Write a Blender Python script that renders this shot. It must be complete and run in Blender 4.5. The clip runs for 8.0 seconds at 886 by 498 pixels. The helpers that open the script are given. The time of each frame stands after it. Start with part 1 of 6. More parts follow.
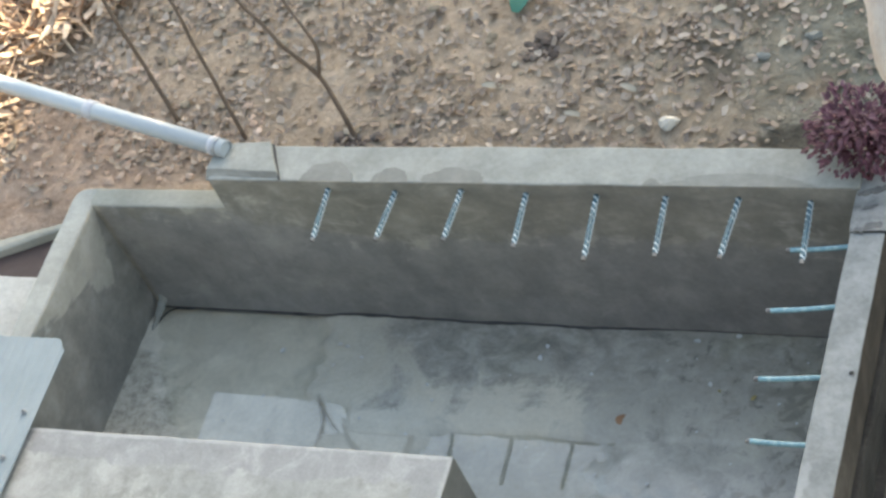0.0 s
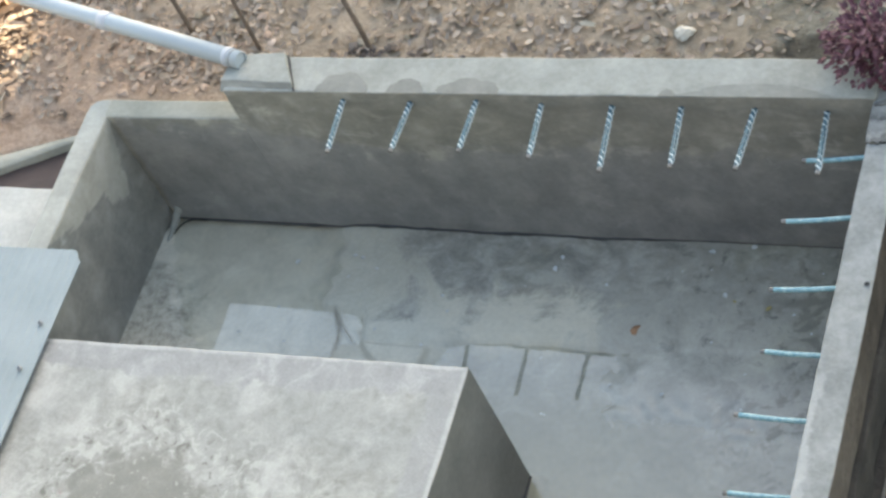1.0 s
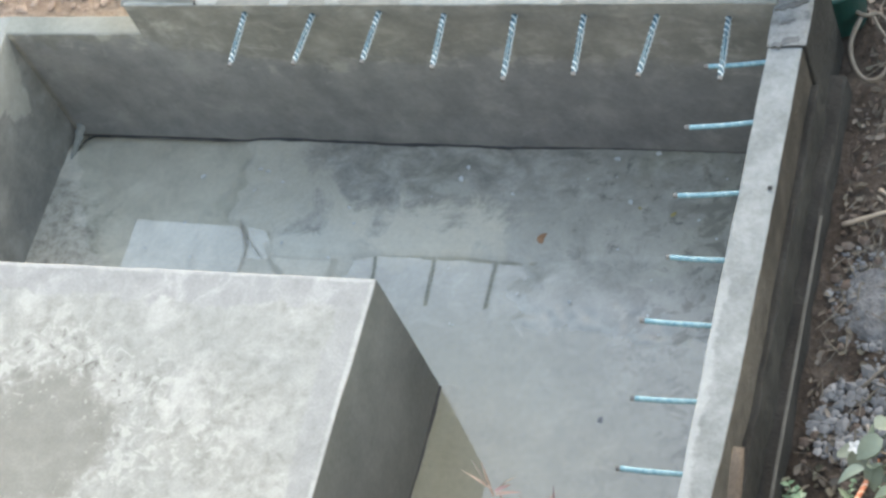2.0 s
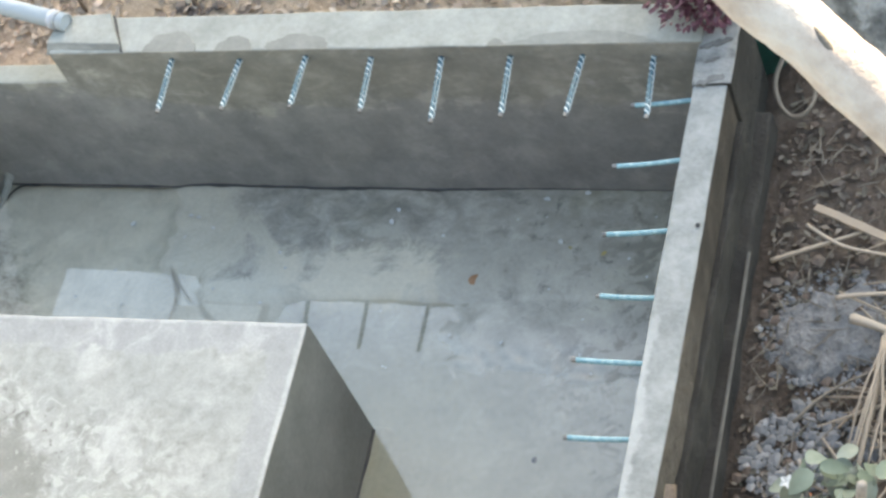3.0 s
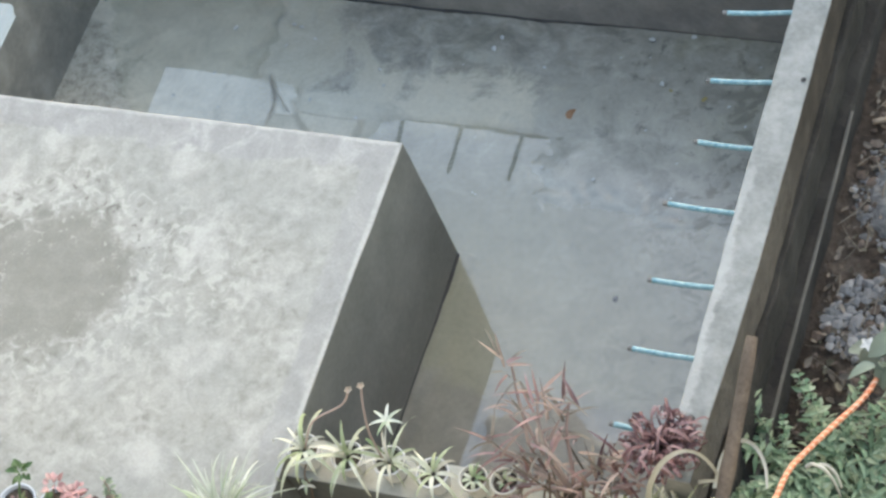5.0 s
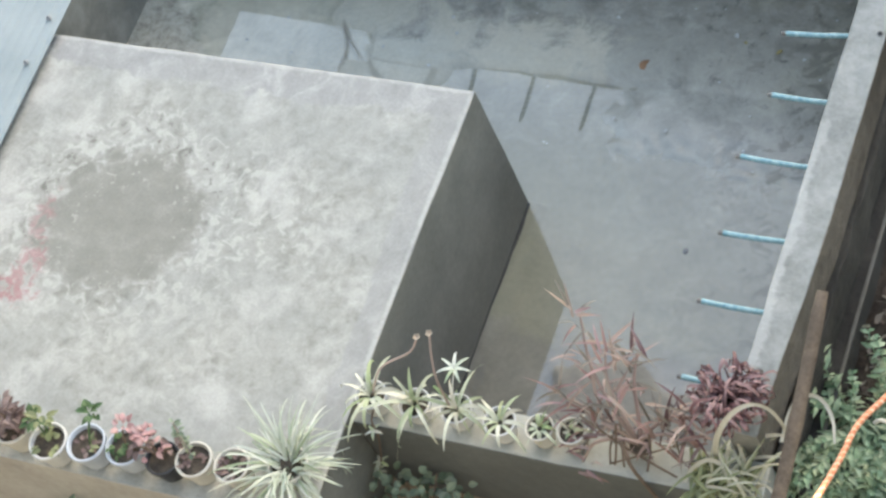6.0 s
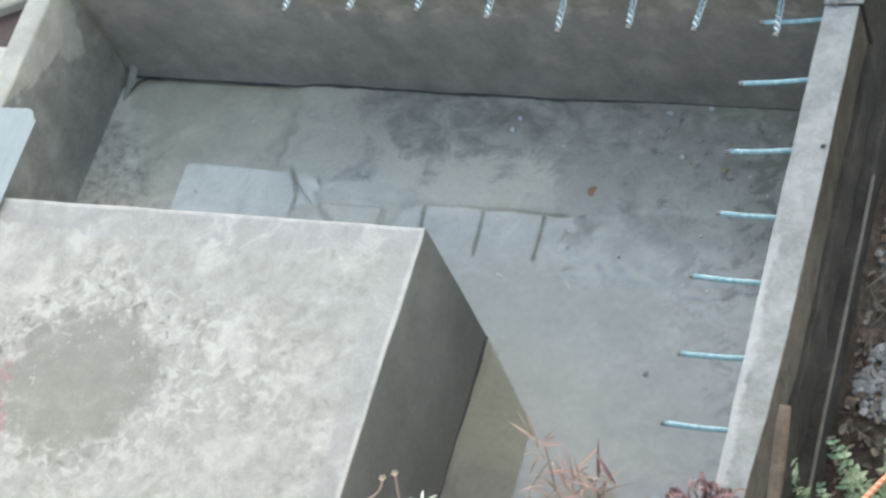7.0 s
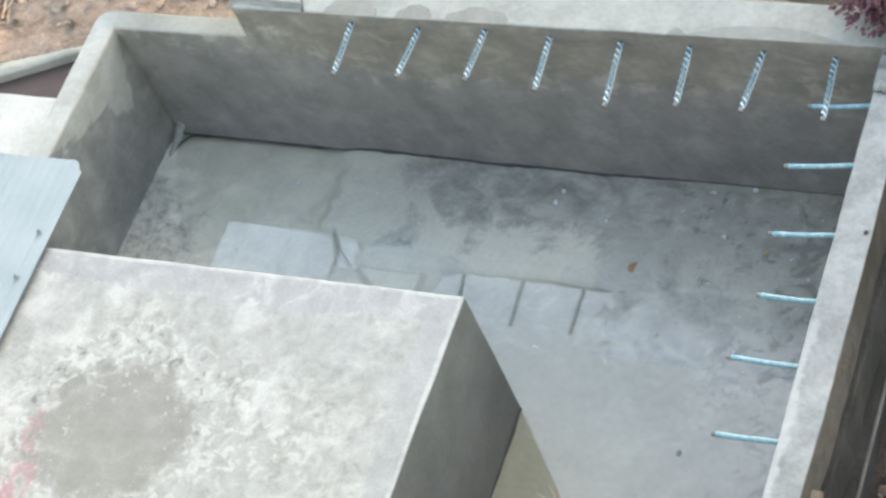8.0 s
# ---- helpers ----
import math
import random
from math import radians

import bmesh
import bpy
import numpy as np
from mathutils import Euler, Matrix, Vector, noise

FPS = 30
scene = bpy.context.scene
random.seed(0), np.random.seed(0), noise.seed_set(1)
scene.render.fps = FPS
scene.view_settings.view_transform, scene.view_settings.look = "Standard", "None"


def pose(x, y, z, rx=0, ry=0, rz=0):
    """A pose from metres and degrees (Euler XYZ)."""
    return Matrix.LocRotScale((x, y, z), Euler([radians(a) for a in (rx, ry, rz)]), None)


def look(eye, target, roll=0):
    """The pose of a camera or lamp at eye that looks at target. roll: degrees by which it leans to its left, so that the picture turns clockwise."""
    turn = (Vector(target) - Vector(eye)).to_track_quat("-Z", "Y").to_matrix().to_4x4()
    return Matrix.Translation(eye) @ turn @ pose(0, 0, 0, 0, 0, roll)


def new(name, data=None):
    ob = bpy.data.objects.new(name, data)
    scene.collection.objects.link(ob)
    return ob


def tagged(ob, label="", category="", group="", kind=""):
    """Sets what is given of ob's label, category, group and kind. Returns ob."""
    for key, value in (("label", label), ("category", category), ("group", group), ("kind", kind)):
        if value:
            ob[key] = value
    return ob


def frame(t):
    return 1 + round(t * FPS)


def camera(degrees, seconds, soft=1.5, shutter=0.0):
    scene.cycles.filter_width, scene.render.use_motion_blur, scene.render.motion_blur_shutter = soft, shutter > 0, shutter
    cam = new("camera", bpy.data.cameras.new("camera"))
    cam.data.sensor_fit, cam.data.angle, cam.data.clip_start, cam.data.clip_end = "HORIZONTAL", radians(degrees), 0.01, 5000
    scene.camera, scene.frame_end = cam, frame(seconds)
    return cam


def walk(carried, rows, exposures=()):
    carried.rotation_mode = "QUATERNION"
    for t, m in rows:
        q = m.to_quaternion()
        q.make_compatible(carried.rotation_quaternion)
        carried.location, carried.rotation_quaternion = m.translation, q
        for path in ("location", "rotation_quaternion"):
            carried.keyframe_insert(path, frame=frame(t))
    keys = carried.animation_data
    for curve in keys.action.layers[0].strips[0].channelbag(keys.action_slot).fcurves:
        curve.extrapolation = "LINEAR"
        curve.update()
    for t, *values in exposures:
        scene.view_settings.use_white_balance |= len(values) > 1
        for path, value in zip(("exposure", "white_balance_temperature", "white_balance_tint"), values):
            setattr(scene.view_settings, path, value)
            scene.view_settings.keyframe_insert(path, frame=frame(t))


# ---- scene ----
EXPOSURES = [(0.0, 2.06, 7700, 6), (0.4, 2.30, 7700, 6), (1.0, 2.18, 7700, 6), (1.5, 2.46, 7700, 6), (2.0, 2.47, 7700, 6), (2.2, 2.58, 7700, 6), (3.3, 2.46, 7700, 6), (3.5, 2.44, 7700, 6), (4.0, 2.39, 7700, 6), (4.2, 2.34, 7700, 6),
             (5.5, 2.28, 7700, 6), (6.5, 2.27, 7700, 6), (7.0, 2.36, 7700, 6), (7.5, 2.51, 7700, 6), (8.0, 2.56, 7700, 6)]
cam = camera(22.960, 8.0, soft=2.7)
EYE = (1.558, -4.111, 5.860)          # held over the terrace edge, turning almost on the spot
walk(cam, [
    (0.0, pose(1.5627, -4.1096, 5.8584, 39.957, 18.127, 16.342)), (0.1, pose(1.5627, -4.1096, 5.8584, 39.788, 17.545, 16.863)), (0.2, pose(1.5612, -4.1100, 5.8589, 40.312, 17.673, 17.453)),
    (0.3, pose(1.5594, -4.1106, 5.8595, 40.060, 18.376, 17.639)), (0.4, pose(*EYE, 39.624, 18.697, 17.869)), (0.5, pose(*EYE, 39.260, 19.195, 17.982)),
    (0.6, pose(*EYE, 39.022, 20.050, 18.262)), (0.7, pose(*EYE, 38.822, 20.054, 18.495)), (0.8, pose(*EYE, 38.394, 19.252, 18.290)),
    (0.9, pose(*EYE, 38.036, 19.388, 17.366)), (1.0, pose(*EYE, 37.682, 18.442, 16.529)), (1.1, pose(*EYE, 37.326, 18.613, 16.380)),
    (1.2, pose(*EYE, 36.738, 18.802, 16.458)), (1.3, pose(*EYE, 36.096, 18.365, 16.862)), (1.4, pose(*EYE, 35.445, 18.283, 16.911)),
    (1.5, pose(*EYE, 34.757, 18.538, 16.796)), (1.6, pose(*EYE, 34.412, 17.796, 16.041)), (1.7, pose(*EYE, 34.107, 16.974, 15.397)),
    (1.8, pose(*EYE, 34.283, 16.944, 15.045)), (1.9, pose(1.5632, -4.1091, 5.8578, 34.509, 17.041, 14.324)),
    (2.0, pose(1.5703, -4.1073, 5.8555, 34.617, 17.206, 14.120)), (2.1, pose(1.5785, -4.1055, 5.8530, 34.634, 17.029, 13.698)),
    (2.2, pose(1.5814, -4.1050, 5.8523, 34.502, 16.751, 13.164)), (3.3, pose(1.5975, -4.1020, 5.8477, 35.376, 16.466, 12.269)),
    (3.4, pose(1.5872, -4.1037, 5.8509, 35.138, 16.129, 13.147)), (3.5, pose(1.5705, -4.1074, 5.8560, 34.558, 14.843, 13.923)),
    (3.6, pose(*EYE, 34.234, 14.125, 14.912)), (3.7, pose(*EYE, 33.849, 14.532, 15.789)), (3.8, pose(*EYE, 33.715, 14.746, 16.616)),
    (3.9, pose(*EYE, 33.120, 14.973, 17.001)), (4.0, pose(*EYE, 32.511, 14.692, 17.589)), (4.1, pose(*EYE, 32.043, 14.483, 17.527)),
    (4.2, pose(*EYE, 31.922, 14.476, 17.086)), (5.3, pose(*EYE, 32.279, 15.544, 18.404)), (5.4, pose(*EYE, 32.220, 15.588, 18.520)),
    (5.5, pose(*EYE, 32.310, 15.741, 18.765)), (5.6, pose(*EYE, 32.356, 15.672, 19.127)), (5.7, pose(*EYE, 31.918, 16.210, 19.166)),
    (5.8, pose(*EYE, 31.676, 15.937, 19.506)), (5.9, pose(*EYE, 31.427, 16.449, 20.039)), (6.0, pose(*EYE, 31.382, 16.411, 19.855)),
    (6.1, pose(*EYE, 31.473, 17.159, 19.750)), (6.2, pose(*EYE, 31.897, 17.142, 19.735)), (6.3, pose(*EYE, 32.602, 16.907, 19.524)),
    (6.4, pose(*EYE, 33.072, 17.302, 19.163)), (6.5, pose(*EYE, 33.210, 17.285, 18.511)), (6.6, pose(*EYE, 33.360, 17.364, 18.226)),
    (6.7, pose(*EYE, 33.459, 17.632, 17.949)), (6.8, pose(*EYE, 33.522, 17.631, 17.264)), (6.9, pose(*EYE, 33.845, 17.522, 16.786)),
    (7.0, pose(*EYE, 33.868, 17.403, 16.020)), (7.1, pose(*EYE, 33.722, 17.306, 15.677)), (7.2, pose(*EYE, 33.669, 17.218, 15.561)),
    (7.3, pose(*EYE, 33.567, 17.320, 15.220)), (7.4, pose(*EYE, 33.553, 16.654, 14.801)), (7.5, pose(*EYE, 34.266, 16.290, 14.744)),
    (7.6, pose(*EYE, 35.827, 16.844, 15.979)), (7.7, pose(*EYE, 36.700, 16.981, 16.941)), (7.8, pose(*EYE, 36.472, 16.815, 17.343)),
    (7.9, pose(*EYE, 36.374, 16.720, 17.912)), (8.0, pose(*EYE, 36.494, 16.768, 18.839)),
], exposures=EXPOSURES)

# ---- world and light ----
SUN_ELEV, SUN_AZ = 31.0, 8.8            # a low sun over +y, kept off the basin by an added unseen block
world = bpy.data.worlds.new("sky")
scene.world = world
world.use_nodes = True
wn, wl = world.node_tree.nodes, world.node_tree.links
sky = wn.new("ShaderNodeTexSky")
sky.sky_type = "NISHITA"
sky.sun_disc = False
sky.sun_elevation = radians(SUN_ELEV)
sky.sun_rotation = radians(SUN_AZ)
sky.air_density, sky.dust_density, sky.ozone_density = 1.2, 2.0, 1.0
wn["Background"].inputs[1].default_value = 0.15
wl.new(sky.outputs[0], wn["Background"].inputs[0])
sun = new("sun", bpy.data.lights.new("sun", "SUN"))
sun.data.energy, sun.data.angle, sun.data.color = 4.9, radians(0.5), (1.0, 0.93, 0.82)
sun.matrix_world = look((0, 0, 0), (-math.sin(radians(SUN_AZ)) * math.cos(radians(SUN_ELEV)), -math.cos(radians(SUN_AZ)) * math.cos(radians(SUN_ELEV)), -math.sin(radians(SUN_ELEV))))


# ---- materials ----
def ramp(nt, fac, stops):
    r = nt.nodes.new("ShaderNodeValToRGB")
    el = r.color_ramp.elements
    while len(el) < len(stops):
        el.new(0.5)
    for e, (p, c) in zip(el, stops):
        e.position = p
        e.color = (*c, 1) if len(c) == 3 else c
    nt.links.new(fac, r.inputs[0])
    return r.outputs[0]


def noise_fac(nt, vec, scale, detail=6, rough=0.6, distortion=0.0):
    n = nt.nodes.new("ShaderNodeTexNoise")
    n.inputs["Scale"].default_value = scale
    n.inputs["Detail"].default_value = detail
    n.inputs["Roughness"].default_value = rough
    n.inputs["Distortion"].default_value = distortion
    nt.links.new(vec, n.inputs["Vector"])
    return n.outputs["Fac"]


def mix(nt, fac, a, b, how="MIX"):
    m = nt.nodes.new("ShaderNodeMix")
    m.data_type, m.blend_type = "RGBA", how
    for sock, v in ((m.inputs[0], fac), (m.inputs[6], a), (m.inputs[7], b)):
        if isinstance(v, (int, float)):
            sock.default_value = v
        elif isinstance(v, tuple):
            sock.default_value = (*v, 1)
        else:
            nt.links.new(v, sock)
    return m.outputs[2]


def calc(nt, op, a, b=0.0, clamp=False):
    m = nt.nodes.new("ShaderNodeMath")
    m.operation, m.use_clamp = op, clamp
    for sock, v in ((m.inputs[0], a), (m.inputs[1], b)):
        if isinstance(v, (int, float)):
            sock.default_value = v
        else:
            nt.links.new(v, sock)
    return m.outputs[0]


def step(nt, fac, lo, hi):
    r = nt.nodes.new("ShaderNodeMapRange")
    r.interpolation_type = "SMOOTHSTEP"
    nt.links.new(fac, r.inputs[0])
    r.inputs[1].default_value, r.inputs[2].default_value = lo, hi
    return r.outputs[0]


def start(name):
    m = bpy.data.materials.new(name)
    m.use_nodes = True
    nt = m.node_tree
    return m, nt, nt.nodes["Principled BSDF"]


def place(nt):
    return nt.nodes.new("ShaderNodeNewGeometry").outputs["Position"]


def local(nt):
    return nt.nodes.new("ShaderNodeTexCoord").outputs["Object"]


def axes(nt, vec):
    s = nt.nodes.new("ShaderNodeSeparateXYZ")
    nt.links.new(vec, s.inputs[0])
    return s.outputs


def relief(nt, bsdf, height, strength=0.4, distance=0.01):
    b = nt.nodes.new("ShaderNodeBump")
    b.inputs["Strength"].default_value, b.inputs["Distance"].default_value = strength, distance
    nt.links.new(height, b.inputs["Height"])
    nt.links.new(b.outputs[0], bsdf.inputs["Normal"])


def ellipse(nt, vec, cx, cy, rx, ry, wob=None, amount=0.0):
    """1 at the centre, 0 at the ellipse's edge, in plan."""
    x, y, _ = axes(nt, vec)
    dx = calc(nt, "DIVIDE", calc(nt, "SUBTRACT", x, cx), rx)
    dy = calc(nt, "DIVIDE", calc(nt, "SUBTRACT", y, cy), ry)
    d = calc(nt, "SQRT", calc(nt, "ADD", calc(nt, "MULTIPLY", dx, dx), calc(nt, "MULTIPLY", dy, dy)))
    if wob is not None:
        d = calc(nt, "ADD", d, calc(nt, "MULTIPLY", calc(nt, "SUBTRACT", wob, 0.5), amount))
    return calc(nt, "SUBTRACT", 1.0, d)


def surface(name, dark, mid, light, broad=3.0, fine=40.0, rough=0.85, bump=0.35, dist=0.006, coord=place, fine_mix=0.35,
            metal=0.0, spread=(0.3, 0.5, 0.7)):
    """A two-scale mottled surface: broad stains and fine grain with relief."""
    m, nt, b = start(name)
    vec = coord(nt)
    big = noise_fac(nt, vec, broad, 8, 0.62)
    small = noise_fac(nt, vec, fine, 5, 0.65)
    c = ramp(nt, big, list(zip(spread, (dark, mid, light))))
    g = ramp(nt, small, [(0.3, dark), (0.7, light)])
    nt.links.new(mix(nt, fine_mix, c, g), b.inputs["Base Color"])
    rr = nt.nodes.new("ShaderNodeMapRange")
    nt.links.new(small, rr.inputs[0])
    rr.inputs[3].default_value, rr.inputs[4].default_value = max(0.05, rough - 0.12), min(1, rough + 0.1)
    nt.links.new(rr.outputs[0], b.inputs["Roughness"])
    b.inputs["Metallic"].default_value = metal
    relief(nt, b, calc(nt, "ADD", small, calc(nt, "MULTIPLY", big, 1.5)), bump, dist)
    return m


def scatter_colour(name, colours, rough=0.8, per="island", grain=60.0, spec=0.3):
    """Colours that change from piece to piece."""
    m, nt, b = start(name)
    if per == "island":
        f = nt.nodes.new("ShaderNodeNewGeometry").outputs["Random Per Island"]
    else:
        f = nt.nodes.new("ShaderNodeObjectInfo").outputs["Random"]
    n = len(colours)
    c = ramp(nt, f, [(i / max(1, n - 1), col) for i, col in enumerate(colours)])
    k = noise_fac(nt, local(nt), grain, 4)
    c = mix(nt, calc(nt, "MULTIPLY", k, 0.5), c, tuple(x * 0.55 for x in colours[0]))
    nt.links.new(c, b.inputs["Base Color"])
    b.inputs["Roughness"].default_value = rough
    b.inputs["Specular IOR Level"].default_value = spec
    relief(nt, b, k, 0.3, 0.002)
    return m


def wall_damp():
    """Old plaster inside the basin: drier tan band over dark damp cement, with a wavy tide mark."""
    m, nt, b = start("damp_wall_plaster")
    vec = place(nt)
    big = noise_fac(nt, vec, 2.6, 8, 0.65, 0.6)
    st = nt.nodes.new("ShaderNodeMapping")
    st.inputs["Scale"].default_value = (0.8, 0.8, 1.7)
    nt.links.new(vec, st.inputs[0])
    sweep = noise_fac(nt, st.outputs[0], 4.0, 8, 0.66, 0.7)
    fine = noise_fac(nt, vec, 55, 5)
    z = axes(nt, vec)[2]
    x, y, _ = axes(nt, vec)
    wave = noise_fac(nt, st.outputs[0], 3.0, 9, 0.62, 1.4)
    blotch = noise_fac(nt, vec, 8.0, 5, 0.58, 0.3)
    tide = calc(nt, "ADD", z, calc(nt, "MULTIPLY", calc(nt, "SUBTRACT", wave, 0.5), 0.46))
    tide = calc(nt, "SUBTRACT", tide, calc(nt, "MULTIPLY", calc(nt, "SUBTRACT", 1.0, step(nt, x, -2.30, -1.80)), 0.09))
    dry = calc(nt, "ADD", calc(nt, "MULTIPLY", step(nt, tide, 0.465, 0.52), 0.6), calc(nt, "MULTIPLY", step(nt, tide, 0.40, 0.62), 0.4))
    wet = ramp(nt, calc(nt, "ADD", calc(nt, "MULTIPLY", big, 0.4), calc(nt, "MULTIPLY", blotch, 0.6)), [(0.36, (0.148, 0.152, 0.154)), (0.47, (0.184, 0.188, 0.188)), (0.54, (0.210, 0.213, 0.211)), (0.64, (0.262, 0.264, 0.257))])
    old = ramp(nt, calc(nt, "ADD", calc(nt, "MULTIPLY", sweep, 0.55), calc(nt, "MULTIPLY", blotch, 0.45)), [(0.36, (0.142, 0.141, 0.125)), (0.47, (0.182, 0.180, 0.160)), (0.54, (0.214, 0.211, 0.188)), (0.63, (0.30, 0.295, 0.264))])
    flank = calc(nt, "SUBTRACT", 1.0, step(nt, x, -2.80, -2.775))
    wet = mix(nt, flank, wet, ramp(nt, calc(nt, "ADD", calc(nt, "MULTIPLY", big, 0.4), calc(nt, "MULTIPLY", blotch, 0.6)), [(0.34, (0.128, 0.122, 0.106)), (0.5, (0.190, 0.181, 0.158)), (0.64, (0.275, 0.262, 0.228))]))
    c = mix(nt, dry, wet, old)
    rag = calc(nt, "MULTIPLY", calc(nt, "SUBTRACT", wave, 0.5), 0.34)
    upper = step(nt, calc(nt, "ADD", calc(nt, "ADD", z, calc(nt, "MULTIPLY", y, 0.7)), rag), 0.235, 0.265)
    inner = step(nt, calc(nt, "ADD", calc(nt, "SUBTRACT", calc(nt, "MULTIPLY", z, 0.5), y), calc(nt, "MULTIPLY", rag, 0.4)), 0.295, 0.315)
    dry_patch = calc(nt, "MULTIPLY", flank, calc(nt, "MULTIPLY", upper, inner))
    c = mix(nt, calc(nt, "MULTIPLY", dry_patch, 0.92), c, ramp(nt, blotch, [(0.3, (0.28, 0.263, 0.218)), (0.7, (0.43, 0.408, 0.345))]))
    ridge = calc(nt, "ABSOLUTE", calc(nt, "SUBTRACT", tide, calc(nt, "ADD", 0.50, calc(nt, "MULTIPLY", calc(nt, "SUBTRACT", big, 0.5), 0.5))))
    salt = calc(nt, "MULTIPLY", calc(nt, "SUBTRACT", 1.0, step(nt, ridge, 0.004, 0.055)), step(nt, blotch, 0.46, 0.60))
    c = mix(nt, calc(nt, "MULTIPLY", salt, 0.55), c, (0.40, 0.393, 0.355))
    chalk_edgelight = calc(nt, "MULTIPLY", step(nt, noise_fac(nt, st.outputs[0], 5.0, 7, 0.6, 2.0), 0.56, 0.66), step(nt, tide, 0.42, 0.56))
    c = mix(nt, calc(nt, "MULTIPLY", chalk_edgelight, 0.30), c, (0.35, 0.342, 0.303))
    # the whole colour is scaled lighter towards the west end
    c = mix(nt, calc(nt, "SUBTRACT", 1.0, step(nt, calc(nt, "ADD", x, calc(nt, "MULTIPLY", big, 0.8)), -1.75, -1.2)), c, mix(nt, 1.0, c, (1.14, 1.13, 1.135), "MULTIPLY"))
    speck = calc(nt, "MULTIPLY", step(nt, noise_fac(nt, vec, 17, 4, 0.55, 0.6), 0.59, 0.68), step(nt, big, 0.42, 0.56))
    c = mix(nt, calc(nt, "MULTIPLY", speck, 0.28), c, (0.36, 0.362, 0.35))
    # and scaled slightly darker towards the east end
    c = mix(nt, step(nt, x, -1.5, -0.8), c, mix(nt, 1.0, c, (0.928, 0.922, 0.955), "MULTIPLY"))
    c = mix(nt, 0.12, c, ramp(nt, fine, [(0.3, (0.11, 0.115, 0.118)), (0.7, (0.372, 0.38, 0.372))]))
    nt.links.new(c, b.inputs["Base Color"])
    b.inputs["Roughness"].default_value = 0.75
    relief(nt, b, calc(nt, "ADD", calc(nt, "MULTIPLY", blotch, 2.0), calc(nt, "MULTIPLY", fine, 0.5)), 0.3, 0.005)
    return m


def slab_top():
    """Cement top of the tank: smooth trowelled border, pitted bleached middle, round damp patch and a smear of red paint."""
    m, nt, b = start("worn_tank_top")
    vec = place(nt)
    x, y, _ = axes(nt, vec)
    big = noise_fac(nt, vec, 2.6, 6, 0.55)
    blot = noise_fac(nt, vec, 11, 6, 0.6)
    flake = noise_fac(nt, vec, 23, 5, 0.56, 0.8)
    fine = noise_fac(nt, vec, 120, 4, 0.7)
    mott = calc(nt, "ADD", calc(nt, "MULTIPLY", noise_fac(nt, vec, 17, 7, 0.62, 0.7), 0.55), calc(nt, "MULTIPLY", flake, 0.45))
    pale = ramp(nt, mott, [(0.36, (0.214, 0.214, 0.196)), (0.44, (0.258, 0.259, 0.239)), (0.50, (0.290, 0.290, 0.269)), (0.56, (0.321, 0.320, 0.300)), (0.66, (0.366, 0.364, 0.342))])
    pale = mix(nt, calc(nt, "MULTIPLY", step(nt, big, 0.42, 0.66), 0.5), pale, (0.261, 0.268, 0.257))
    bleach = step(nt, noise_fac(nt, vec, 4.5, 7, 0.6, 0.4), 0.50, 0.66)
    pale = mix(nt, calc(nt, "MULTIPLY", bleach, 0.75), pale, (0.395, 0.395, 0.377))
    worn = step(nt, noise_fac(nt, vec, 6.5, 8, 0.66, 0.3), 0.56, 0.70)
    pale = mix(nt, calc(nt, "MULTIPLY", worn, 0.45), pale, (0.223, 0.225, 0.210))
    border = ramp(nt, noise_fac(nt, vec, 9, 9, 0.7, 0.8), [(0.3, (0.225, 0.227, 0.222)), (0.52, (0.275, 0.277, 0.272)), (0.66, (0.345, 0.346, 0.338))])
    wob = calc(nt, "MULTIPLY", calc(nt, "SUBTRACT", big, 0.5), 0.12)
    wob = calc(nt, "ADD", wob, calc(nt, "MULTIPLY", calc(nt, "SUBTRACT", blot, 0.5), 0.16))
    e1 = step(nt, calc(nt, "ADD", y, wob), -1.075, -1.055)
    e2 = step(nt, calc(nt, "ADD", x, calc(nt, "MULTIPLY", wob, 0.5)), -1.205, -1.19)
    edge = calc(nt, "MAXIMUM", e1, calc(nt, "MULTIPLY", e2, 0.8))
    c = mix(nt, edge, pale, border)
    # pale rims: light caught by the top's edges, painted into the colour
    chalk_edgelight = calc(nt, "MAXIMUM", step(nt, calc(nt, "ADD", y, calc(nt, "MULTIPLY", wob, 0.1)), -0.982, -0.974), step(nt, calc(nt, "ADD", x, calc(nt, "MULTIPLY", wob, 0.1)), -1.124, -1.113))
    c = mix(nt, calc(nt, "MULTIPLY", calc(nt, "MULTIPLY", chalk_edgelight, step(nt, blot, 0.25, 0.6)), 0.75), c, (0.40, 0.40, 0.385))
    wear = calc(nt, "ADD", calc(nt, "MULTIPLY", blot, 0.45), calc(nt, "ADD", calc(nt, "MULTIPLY", flake, 0.35), calc(nt, "MULTIPLY", big, 0.2)))
    damp = ellipse(nt, vec, -2.082, -1.605, 0.285, 0.265, wear, 1.5)
    dmask = step(nt, damp, -0.20, 0.26)
    dcol = ramp(nt, blot, [(0.3, (0.17, 0.168, 0.149)), (0.55, (0.203, 0.20, 0.179)), (0.72, (0.238, 0.235, 0.212))])
    c = mix(nt, calc(nt, "MULTIPLY", dmask, 0.93), c, dcol)
    flecks = calc(nt, "MULTIPLY", step(nt, noise_fac(nt, vec, 40, 3, 0.5, 1.0), 0.62, 0.68), calc(nt, "SUBTRACT", 1.0, step(nt, ellipse(nt, vec, -2.06, -1.62, 0.22, 0.2), 0.0, 0.5)))
